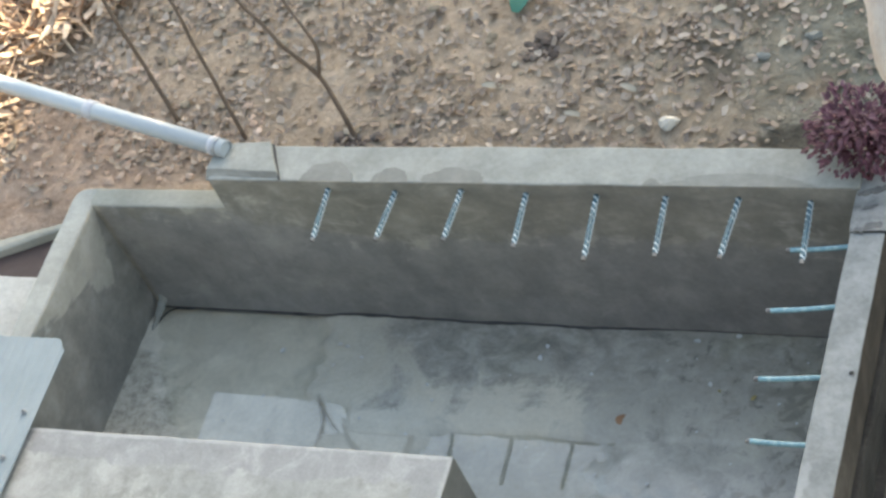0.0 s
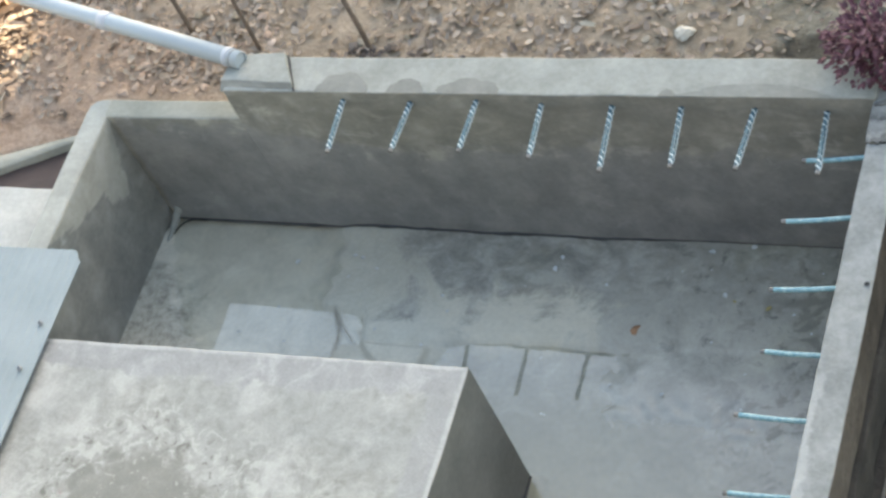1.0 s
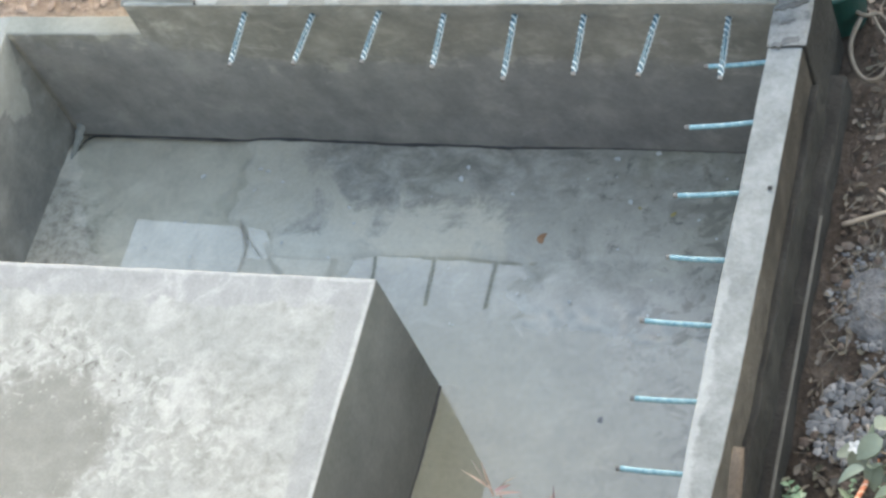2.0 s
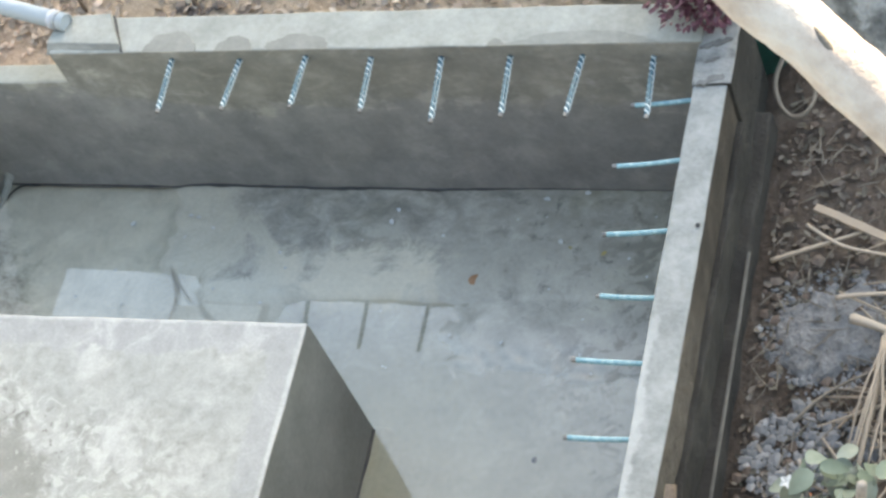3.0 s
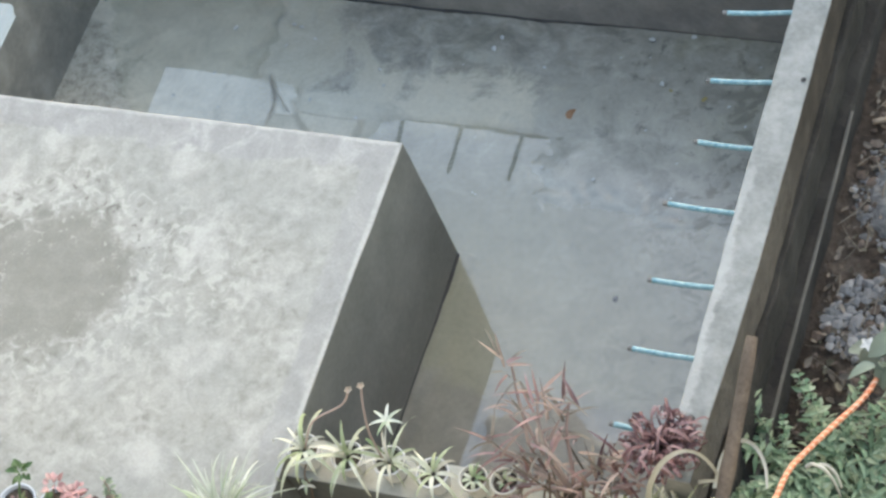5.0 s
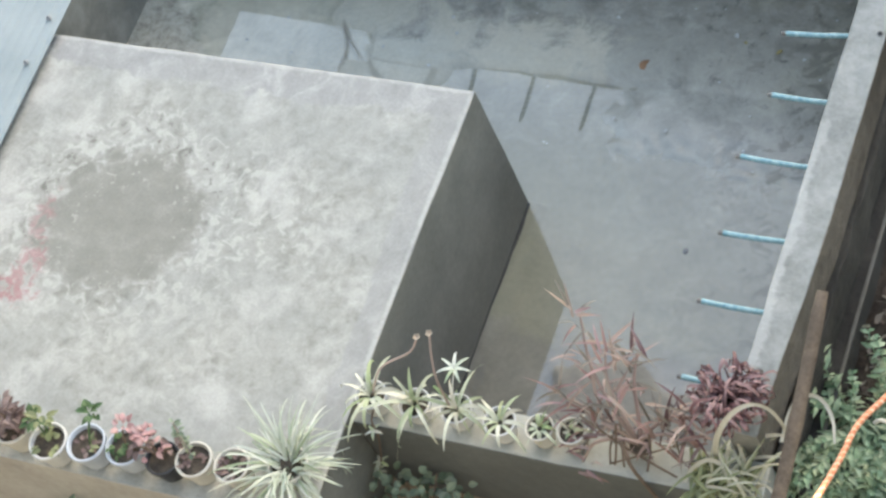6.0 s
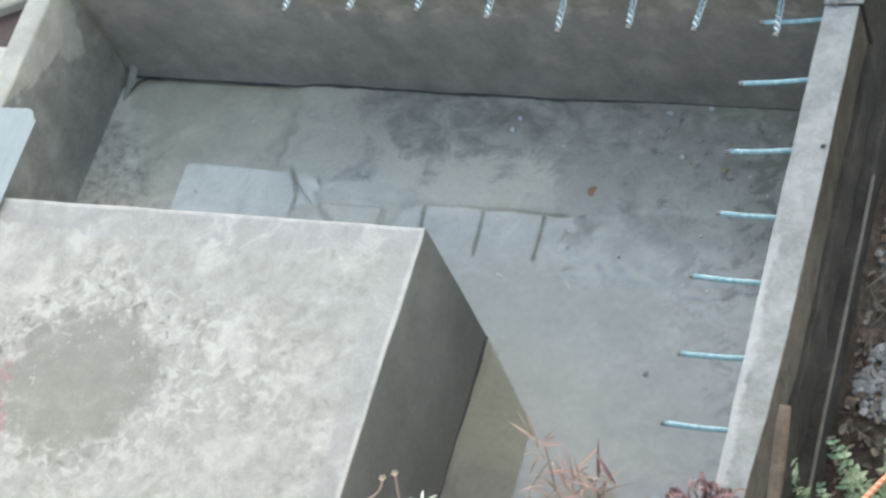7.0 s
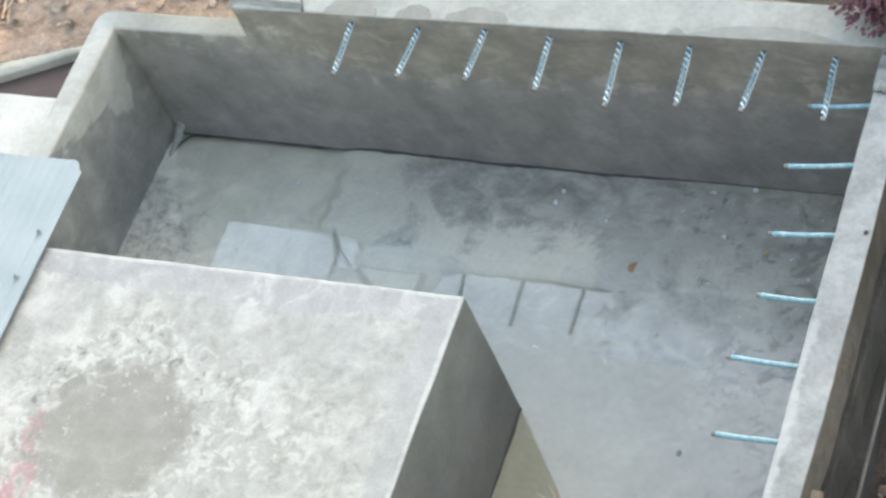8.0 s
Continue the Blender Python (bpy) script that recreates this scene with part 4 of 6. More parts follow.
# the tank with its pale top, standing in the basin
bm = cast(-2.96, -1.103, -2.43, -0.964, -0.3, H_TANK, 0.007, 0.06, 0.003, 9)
# the sides are coloured darker than the top, the front a paler brown
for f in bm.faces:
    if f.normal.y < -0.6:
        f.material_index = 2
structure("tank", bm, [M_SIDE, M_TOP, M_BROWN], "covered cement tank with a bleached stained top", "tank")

structure("tank_foot", cast(-1.106, -1.097, -2.0, -0.97, -0.05, -0.0045, 0.002, 0.05, 0.004, 27), [M_JOINT, M_JOINT], "dark slimy waterline round the tank foot", "trim")

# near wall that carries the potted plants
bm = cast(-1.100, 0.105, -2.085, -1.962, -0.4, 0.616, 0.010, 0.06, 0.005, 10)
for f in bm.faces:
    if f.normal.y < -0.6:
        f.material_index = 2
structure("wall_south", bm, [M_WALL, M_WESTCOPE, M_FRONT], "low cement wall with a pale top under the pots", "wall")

# apron slab, mud pocket and curved rim outside the low wall
structure("apron", cast(-3.56, -2.912, -0.75, -0.284, 0.30, 0.556, 0.010, 0.05, 0.004, 12), [M_DARKSTRIP, M_APRON],
          "small pale cement apron beside the low wall", "apron")
bm = bmesh.new()
bmesh.ops.create_grid(bm, x_segments=10, y_segments=8, size=1)
for v in bm.verts:
    v.co = Vector((-3.22 + v.co.x * 0.32, -0.19 + v.co.y * 0.15, 0.535 + 0.004 * noise.noise(v.co * 3)))
structure("mud_pocket", bm, M_POCKET, "wet brown mud in a gap beside the wall", "mud")
bm = bmesh.new()
rim = curve_points([(-2.905, -0.054, 0.572), (-3.06, -0.108, 0.570), (-3.27, -0.180, 0.568), (-3.56, -0.272, 0.566)], 12)
rows = []
for i, p in enumerate(rim):
    d = (rim[min(i + 1, len(rim) - 1)] - rim[max(i - 1, 0)]).normalized()
    s = Vector((-d.y, d.x, 0))
    wob = 0.006 * noise.noise(p * 9)
    broad = 0.075 * (i / (len(rim) - 1)) ** 1.5          # it widens towards the apron
    rows.append([bm.verts.new(p + s * a + Vector((0, 0, z + wob))) for a, z in
                 ((0.012 + broad, -0.20), (0.012 + broad, -0.006), (0.008 + broad, 0.0), (-0.012, 0.002), (-0.016, -0.005), (-0.016, -0.20))])
for a, b in zip(rows, rows[1:]):
    for k in range(5):
        bm.faces.new((a[k], b[k], b[k + 1], a[k + 1]))
bm.faces.new(rows[0])
bm.faces.new(rows[-1][::-1])
structure("pocket_rim", bm, M_LOWCOPE, "curved mortar rim round the mud gap", "rim", True)

# the house that the view is taken from, behind the camera, and an added unseen block that shades the basin
structure("house_wall", box(-6.0, 7.0, -11.0, -4.02, -0.3, 4.36, 0.03), M_HOUSE, "plain dark house wall with a flat roof terrace", "house")
structure("sun_blocker", box(-0.66, 14.0, 14.0, 20.0, -0.3, 11.2, 0.03), M_HOUSE, "plain unseen block added to shade the basin", "house")


# ---- more materials ----
M_BAR = surface("pale_blue_bar_coating", (0.008, 0.032, 0.048), (0.018, 0.072, 0.10), (0.07, 0.17, 0.21), 70, 160, 0.35, 0.3, 0.002, local)
M_SIDEBAR = surface("smooth_blue_bar_coating", (0.085, 0.22, 0.27), (0.16, 0.32, 0.37), (0.34, 0.48, 0.52), 40, 160, 0.25, 0.15, 0.001, local)
M_RIB = surface("pale_bar_rib", (0.42, 0.50, 0.52), (0.56, 0.62, 0.63), (0.66, 0.70, 0.70), 70, 160, 0.4, 0.3, 0.002, local)
M_RUST = surface("bare_bar_end", (0.088, 0.0825, 0.077), (0.154, 0.149, 0.143), (0.231, 0.226, 0.22), 60, 200, 0.8, 0.4, 0.002, local)
M_PVC = surface("pale_grey_plastic_pipe", (0.30, 0.342, 0.37), (0.345, 0.388, 0.415), (0.39, 0.43, 0.455), 2.5, 60, 0.35, 0.06, 0.002, place, 0.15)
M_PVC2 = surface("white_pipe_collar", (0.38, 0.398, 0.438), (0.414, 0.432, 0.472), (0.45, 0.461, 0.495), 8, 60, 0.4, 0.06, 0.002, place, 0.15)
M_SHEET = surface("pale_blue_roof_sheet", (0.2, 0.239, 0.25), (0.235, 0.274, 0.286), (0.266, 0.305, 0.317), 5, 50, 0.65, 0.12, 0.003, place, 0.25)
M_BOLT = surface("grey_sheet_screw", (0.15, 0.16, 0.17), (0.25, 0.26, 0.27), (0.4, 0.4, 0.4), 60, 200, 0.5, 0.2, 0.001, local, 0.3, 0.6)
M_BUCKET = surface("dusty_tan_plastic", (0.26, 0.22, 0.18), (0.34, 0.29, 0.24), (0.42, 0.37, 0.31), 14, 80, 0.7, 0.2, 0.002, local)
M_POT = surface("white_pot_plastic", (0.475, 0.475, 0.468), (0.547, 0.547, 0.54), (0.605, 0.605, 0.598), 14, 70, 0.55, 0.1, 0.002, local, 0.25)
M_POTBLUE = surface("bluish_pot_plastic", (0.36, 0.396, 0.461), (0.418, 0.461, 0.526), (0.49, 0.526, 0.576), 14, 70, 0.5, 0.1, 0.002, local, 0.25)
M_POTCREAM = surface("cream_pot_plastic", (0.43, 0.41, 0.37), (0.50, 0.48, 0.435), (0.56, 0.545, 0.50), 14, 70, 0.55, 0.1, 0.002, local, 0.25)
M_POTBLACK = surface("black_pot_plastic", (0.0144, 0.0158, 0.0216), (0.0252, 0.0288, 0.036), (0.0432, 0.0468, 0.054), 14, 70, 0.5, 0.1, 0.002, local, 0.25)
M_TEAL = surface("teal_green_plastic", (0.0062, 0.051, 0.0496), (0.0112, 0.072, 0.0682), (0.0248, 0.102, 0.0961), 8, 60, 0.45, 0.1, 0.002, local, 0.25)
M_PALESTONE = surface("pale_beige_stone", (0.40, 0.36, 0.30), (0.52, 0.48, 0.41), (0.60, 0.56, 0.49), 18, 80, 0.9, 0.5, 0.004, local)
M_POTSOIL = surface("potting_soil", (0.0216, 0.0173, 0.013), (0.0432, 0.0346, 0.0259), (0.101, 0.0792, 0.0612), 40, 120, 0.95, 0.7, 0.006, local)
M_BARK = surface("pale_peeling_bark", (0.276, 0.199, 0.156), (0.427, 0.342, 0.285), (0.51, 0.438, 0.386), 38, 190, 0.9, 0.6, 0.002, place, 0.2)
M_GREYTRUNK = surface("mottled_grey_bark", (0.045, 0.045, 0.045), (0.10, 0.10, 0.10), (0.23, 0.23, 0.235), 75, 320, 0.95, 0.8, 0.002, place, 0.2, 0.0, (0.40, 0.5, 0.6))
M_KNOT = surface("dark_bark_scar", (0.08, 0.065, 0.055), (0.13, 0.11, 0.09), (0.2, 0.17, 0.14), 20, 60, 0.95, 0.6, 0.006, place)
M_POLE = surface("weathered_bamboo", (0.0655, 0.0462, 0.033), (0.131, 0.0944, 0.0682), (0.296, 0.237, 0.187), 9, 90, 0.8, 0.5, 0.005, local, 0.25, 0.0, (0.5, 0.65, 0.775))
M_TWIG = surface("brown_sapling_bark", (0.07, 0.05, 0.035), (0.12, 0.085, 0.06), (0.18, 0.13, 0.10), 20, 90, 0.9, 0.4, 0.003, local)
M_GREYBARK = surface("grey_shrub_bark", (0.16, 0.14, 0.12), (0.26, 0.23, 0.20), (0.36, 0.32, 0.28), 14, 70, 0.9, 0.5, 0.004, local)
M_ROPEPALE = surface("faded_rope_strand", (0.50, 0.22, 0.12), (0.74, 0.42, 0.28), (0.84, 0.62, 0.50), 60, 180, 0.7, 0.4, 0.003, local)
M_ROPE = surface("orange_plastic_rope", (0.437, 0.108, 0.044), (0.646, 0.216, 0.101), (0.76, 0.378, 0.246), 60, 180, 0.7, 0.4, 0.003, local)
M_VINE = surface("dry_pale_vine", (0.111, 0.0935, 0.0723), (0.162, 0.14, 0.115), (0.221, 0.2, 0.17), 20, 90, 0.9, 0.4, 0.003, local)
M_FLECK = scatter_colour("white_flecks", [(0.44, 0.46, 0.46), (0.58, 0.59, 0.59), (0.50, 0.51, 0.49)], 0.7)
M_FALLEN = scatter_colour("fallen_leaf", [(0.34, 0.19, 0.11), (0.42, 0.27, 0.17)], 0.7)
M_YELLOW = scatter_colour("yellow_leaf_bit", [(0.40, 0.33, 0.14), (0.34, 0.29, 0.14)], 0.7)
M_BLACKBIT = scatter_colour("black_pebble", [(0.05, 0.05, 0.05), (0.08, 0.08, 0.08)], 0.6)
M_LITTER = scatter_colour("dry_leaf_litter", [(0.234, 0.174, 0.128), (0.425, 0.34, 0.268), (0.308, 0.238, 0.184), (0.532, 0.451, 0.374), (0.383, 0.302, 0.241), (0.16, 0.117, 0.0895), (0.468, 0.386, 0.318)], 0.9)
M_PALELEAF = scatter_colour("faded_leaf", [(0.151, 0.157, 0.12), (0.211, 0.211, 0.167), (0.111, 0.113, 0.083), (0.181, 0.152, 0.116)], 0.85)
M_HUSK = scatter_colour("pale_husk", [(0.37, 0.33, 0.265), (0.47, 0.43, 0.35)], 0.85)
M_STRAW = scatter_colour("dry_straw", [(0.513, 0.346, 0.215), (0.698, 0.562, 0.439), (0.175, 0.103, 0.0664), (0.76, 0.651, 0.531), (0.574, 0.372, 0.224), (0.369, 0.232, 0.148), (0.677, 0.527, 0.408)], 0.85)
M_PALESTRAW = scatter_colour("bleached_stalk", [(0.328, 0.271, 0.212), (0.426, 0.365, 0.296), (0.23, 0.178, 0.132), (0.377, 0.312, 0.248)], 0.85)
M_CLOD = scatter_colour("soil_clods", [(0.11, 0.085, 0.07), (0.16, 0.125, 0.105), (0.08, 0.062, 0.052), (0.21, 0.175, 0.15)], 0.95)
M_ROTTEN = scatter_colour("rotting_leaf", [(0.10, 0.085, 0.07), (0.19, 0.165, 0.14), (0.135, 0.12, 0.095), (0.26, 0.23, 0.20), (0.07, 0.06, 0.05), (0.17, 0.165, 0.13)], 0.9)
M_PALECLOD = scatter_colour("pale_soil_lumps", [(0.247, 0.198, 0.14), (0.313, 0.255, 0.19), (0.198, 0.149, 0.107), (0.378, 0.329, 0.263)], 0.95)
M_PINKCLOD = scatter_colour("pinkish_soil_lumps", [(0.425, 0.31, 0.236), (0.529, 0.397, 0.31), (0.345, 0.241, 0.178), (0.598, 0.471, 0.385)], 0.95)
M_GRAVEL = scatter_colour("grey_crushed_stone", [(0.143, 0.148, 0.154), (0.223, 0.228, 0.235), (0.181, 0.185, 0.19), (0.314, 0.318, 0.322)], 0.85)
M_MORTAR = surface("spilt_grey_mortar", (0.104, 0.107, 0.112), (0.177, 0.182, 0.187), (0.287, 0.293, 0.296), 26, 75, 0.95, 1.0, 0.014, place, 0.45)
M_SPIDER = scatter_colour("variegated_strap_leaf", [(0.46, 0.48, 0.35), (0.60, 0.60, 0.49), (0.16, 0.25, 0.09), (0.66, 0.65, 0.57), (0.33, 0.40, 0.20), (0.56, 0.52, 0.44), (0.62, 0.61, 0.52)], 0.55, "object")
M_GRASS = scatter_colour("pale_grey_green_blade", [(0.42, 0.46, 0.38), (0.58, 0.60, 0.53), (0.24, 0.31, 0.18), (0.68, 0.69, 0.63), (0.48, 0.52, 0.43), (0.36, 0.42, 0.29)], 0.6, "object")
M_REDLEAF = scatter_colour("dull_red_leaf", [(0.227, 0.127, 0.11), (0.356, 0.226, 0.198), (0.162, 0.0935, 0.0858), (0.432, 0.33, 0.286), (0.324, 0.242, 0.198), (0.475, 0.38, 0.319)], 0.6, "object")
M_REDSTEM = scatter_colour("dull_pink_stem", [(0.33, 0.24, 0.21), (0.42, 0.32, 0.29), (0.26, 0.18, 0.16), (0.36, 0.31, 0.27)], 0.7, "object")
M_MAROON = scatter_colour("maroon_leaf", [(0.132, 0.0624, 0.0634), (0.228, 0.12, 0.122), (0.078, 0.0384, 0.0415), (0.408, 0.27, 0.268), (0.3, 0.174, 0.171)], 0.5, "object")
M_PURPLE = scatter_colour("purple_leaf", [(0.075, 0.024, 0.036), (0.14, 0.05, 0.072), (0.045, 0.016, 0.024), (0.20, 0.10, 0.125), (0.10, 0.03, 0.05)], 0.55)
M_FERN = scatter_colour("green_fern_leaf", [(0.1, 0.178, 0.106), (0.2, 0.307, 0.184), (0.319, 0.414, 0.273), (0.13, 0.226, 0.147), (0.426, 0.496, 0.354), (0.284, 0.332, 0.2)], 0.6)
M_OLIVE = scatter_colour("olive_leaf", [(0.169, 0.195, 0.091), (0.286, 0.305, 0.163), (0.117, 0.143, 0.0715), (0.39, 0.39, 0.234)], 0.6)
M_GREEN = scatter_colour("green_leaf", [(0.0504, 0.108, 0.0432), (0.0864, 0.144, 0.0576), (0.115, 0.173, 0.0792)], 0.55)
M_PALEGREEN = scatter_colour("pale_green_leaf", [(0.159, 0.198, 0.141), (0.223, 0.257, 0.209), (0.287, 0.303, 0.259), (0.117, 0.149, 0.101)], 0.5, "object")
M_BUSH = scatter_colour("grey_green_round_leaf", [(0.14, 0.19, 0.125), (0.25, 0.30, 0.215), (0.085, 0.125, 0.08), (0.36, 0.40, 0.32)], 0.6)
M_PINK = scatter_colour("pink_flower", [(0.432, 0.23, 0.234), (0.516, 0.317, 0.312), (0.456, 0.338, 0.312)], 0.6)
M_DRY = scatter_colour("dry_arching_leaf", [(0.56, 0.54, 0.47), (0.66, 0.64, 0.57)], 0.75, "object")
M_FADED = scatter_colour("faded_lily_blade", [(0.432, 0.425, 0.3), (0.552, 0.519, 0.413), (0.312, 0.33, 0.2), (0.48, 0.425, 0.338)], 0.7, "object")
M_BROWNLEAF = scatter_colour("brown_purple_leaf", [(0.13, 0.085, 0.085), (0.20, 0.14, 0.13), (0.28, 0.21, 0.19)], 0.6)
M_TEALLEAF = scatter_colour("blue_green_leaf", [(0.03, 0.14, 0.10), (0.05, 0.18, 0.12)], 0.5)


# ---- bars cast into the walls ----
def starter_bar(root, tip, bend, label, coat, ribbed):
    r, t = Vector(root), Vector(tip)
    ob = thing("starter_bar", r, label, "reinforcing bar", "bars sticking out of the basin walls")
    ln = t - r
    mid = ln * 0.55 + Vector((0, 0, bend))
    pts = curve_points([Vector((0, 0, 0)) - ln * 0.2, Vector((0, 0, 0)), mid, ln * 0.94], 5)
    bm = bmesh.new()
    tube_into(bm, pts, 0.0082 if ribbed else 0.0080, 12)
    shaft = part("shaft", bm, coat, ob, "", True)
    if ribbed:
        bm = bmesh.new()
        spin = [pts[5].lerp(pts[-1], k / 60) for k in range(61)]
        side = ln.cross(Vector((0, 0, 1))).normalized()
        up = side.cross(ln).normalized()
        for lead in (0.0, math.pi):         # two ribs wound round the shaft
            tube_into(bm, [p + 0.0074 * (math.cos(k * 0.52 + lead) * side + math.sin(k * 0.52 + lead) * up) for k, p in enumerate(spin)], 0.0033, 5)
        part("rib", bm, M_RIB, shaft, "pale wound rib")
    part("end", tube([ln * 0.94, ln], 0.0076, 12), M_RUST, shaft, "bare grey cut end")


for (x, z), tip in (((-1.811, 0.738), (-1.789, -0.242, 0.752)), ((-1.563, 0.730), (-1.560, -0.233, 0.752)), ((-1.319, 0.743), (-1.319, -0.227, 0.752)), ((-1.093, 0.731), (-1.069, -0.247, 0.752)),
                    ((-0.852, 0.725), (-0.823, -0.286, 0.745)), ((-0.620, 0.724), (-0.596, -0.265, 0.745)), ((-0.382, 0.721), (-0.388, -0.266, 0.745)), ((-0.155, 0.713), (-0.130, -0.277, 0.745))):
    starter_bar((x, Y_NORTH, z), tip, 0.003, "short pale blue ribbed bar cast into the damp wall", M_BAR, True)
for y, x, dy in ((-0.152, -0.209, -0.022), (-0.377, -0.229, -0.027), (-0.632, -0.218, -0.019), (-0.868, -0.200, 0.003), (-1.088, -0.235, 0.006),
                 (-1.332, -0.214, -0.003), (-1.558, -0.212, 0.003), (-1.795, -0.20, 0.006)):
    starter_bar((0.0, y, 0.676), (x, y + dy, 0.676), -0.004, "short smooth pale blue coated bar over the water", M_SIDEBAR, False)

# hole left in the wall top
bm = lathe([(0.001, 0.0), (0.006, 0.002), (0.008, 0.004), (0.005, 0.0045)], 10)
ob = tagged(part("drill_hole", bm, M_JOINT), "small dark hole plug in the wall top", "hole")
ob.location = (0.092, -0.676, H_WALL - 0.001)


# ---- drain pipe resting on the raised wall end ----
def drain_pipe():
    ob = thing("drain_pipe", (-2.21, 0.095, 0.82), "pale grey-blue plastic pipe lying on the wall end", "pipe")
    a, b = Vector((0, 0, 0)), Vector((-1.16, 0.365, -0.045))
    d = b - a
    far = d * 3.2
    bm = bmesh.new()
    outer = tube_into(bm, [a, d * 0.5, d, d * 2, far], 0.0315, 24, False)
    inner = tube_into(bm, [a, d * 0.2, d * 0.4, d * 0.7, d * 0.9], 0.0275, 24, False)
    for k in range(24):
        bm.faces.new((outer[0][k], inner[0][k], inner[0][(k + 1) % 24], outer[0][(k + 1) % 24]))
    bm.faces.new(inner[-1])
    bm.faces.new([bm.verts.new(v.co + d.normalized() * 0.006) for v in inner[0]])
    barrel = part("barrel", bm, M_PVC, ob, "", True)
    for s, r, w in ((0.555, 0.0355, 0.045), (0.045, 0.0345, 0.022)):
        c, n = d * s, d.normalized()
        part("collar", tube([c - n * w * 0.5, c - n * w * 0.45, c + n * w * 0.45, c + n * w * 0.5], [r - 0.003, r, r, r - 0.003], 24), M_PVC2, barrel, "white joint collar", True)
    n = d.normalized()
    part("seal_ring", tube([d * 0.024 - n * 0.003, d * 0.024 + n * 0.003], 0.0338, 24), M_BOLT, barrel, "dark seal ring", True)


drain_pipe()


# ---- roof sheet lying over the tank and the low wall ----
def roof_sheet():
    ob = thing("roof_sheet", (-3.05, -1.35, 0.672), "pale blue ribbed metal roof sheet laid over the tank", "roof sheet")
    x0, x1, y0, y1 = -0.46, 0.428, -0.95, 0.728
    nx, ny = 240, 8
    up, dn = [], []
    bm = bmesh.new()
    for j in range(ny + 1):
        y = y0 + (y1 - y0) * j / ny
        ru, rd = [], []
        for i in range(nx + 1):
            x = x0 + (x1 - x0) * i / nx
            ph = (x - x0) / 0.037 % 1.0
            z = 0.0024 * (ease(0.25, 0.45, ph) - ease(0.6, 0.8, ph))
            z += 0.006 * noise.noise(Vector((x * 2, y * 2, 7)))
            yy = y
            if j == ny:
                yy -= 0.045 * ease(0.375, 0.428, x) ** 2
            ru.append(bm.verts.new((x, yy, z)))
            rd.append(bm.verts.new((x, yy, z - 0.004)))
        up.append(ru)
        dn.append(rd)
    for j in range(ny):
        for i in range(nx):
            bm.faces.new((up[j][i], up[j][i + 1], up[j + 1][i + 1], up[j + 1][i]))
            bm.faces.new((dn[j][i], dn[j + 1][i], dn[j + 1][i + 1], dn[j][i + 1]))
    for j in range(ny):
        bm.faces.new((up[j][nx], dn[j][nx], dn[j + 1][nx], up[j + 1][nx]))
        bm.faces.new((up[j + 1][0], dn[j + 1][0], dn[j][0], up[j][0]))
    for i in range(nx):
        bm.faces.new((up[ny][i], up[ny][i + 1], dn[ny][i + 1], dn[ny][i]))
        bm.faces.new((up[0][i + 1], up[0][i], dn[0][i], dn[0][i + 1]))
    part("panel", bm, M_SHEET, ob)
    for x, y in ((0.383, 0.423), (0.380, 0.242), (0.375, -0.30)):
        b = part("screw", lathe([(0.010, 0.0), (0.010, 0.003), (0.006, 0.004), (0.006, 0.009), (0.003, 0.011)], 10), M_BOLT, ob, "grey roofing screw")
        b.location = (x, y, 0.004)
    # timber batten below keeps the sheet off the tank edge
    part("batten", box(-0.30, 0.33, 0.30, 0.345, -0.027, -0.006, 0.002), M_POLE, ob, "thin wooden batten")


roof_sheet()


def bucket():
    ob = thing("bucket", (-3.115, -1.20, 0.678), "dusty tan plastic bucket standing on the roof sheet", "bucket")
    body = part("body", lathe([(0.055, 0.0), (0.060, 0.004), (0.070, 0.12), (0.074, 0.155), (0.0785, 0.160), (0.0785, 0.170), (0.070, 0.170), (0.066, 0.12), (0.055, 0.01), (0.02, 0.008)], 32), M_BUCKET, ob, "", True)
    part("band", lathe([(0.0715, 0.118), (0.0745, 0.120), (0.0755, 0.128), (0.073, 0.130)], 32), M_BUCKET, body, "raised plastic band", True)
    part("handle", tube(curve_points([(0.077, 0, 0.15), (0.07, 0.05, 0.135), (0.0, 0.088, 0.125), (-0.07, 0.05, 0.135), (-0.077, 0, 0.15)], 6), 0.0025, 6), M_BOLT, ob, "thin wire handle")


bucket()


# ---- things in and on the water ----
rnd = random.Random(5)
bm = bmesh.new()
for i in range(24):
    x, y = rnd.uniform(-2.3, -0.25), rnd.uniform(-0.75, -0.03)
    r = rnd.uniform(0.003, 0.007)
    leaf_into(bm, (x, y, max(level(x) + 0.005, bed_height(x, y) + 0.006)), rnd.uniform(0, 6.3), 0.1, rnd.uniform(-0.4, 0.4), r * 2.2, r * 1.6, 0.1, 0, 2)
for x, y, r in ((-2.224, -0.200, 0.010), (-1.224, -0.156, 0.010), (-1.201, -0.124, 0.008), (-0.663, -0.064, 0.011), (-0.544, -0.032, 0.009),
                (-0.600, -0.225, 0.009), (-2.358, -0.507, 0.006), (-1.950, -0.169, 0.008), (-1.981, -0.160, 0.008), (-1.811, -0.463, 0.006)):
    leaf_into(bm, (x, y, max(level(x) + 0.006, bed_height(x, y) + 0.008)), rnd.uniform(0, 6.3), 0.1, 0.2, r * 2.4, r * 1.7, 0.1, 0, 3)
tagged(part("debris_fleck", bm, M_FLECK), "scattered white flecks floating on the water", "debris", "", "stuff")


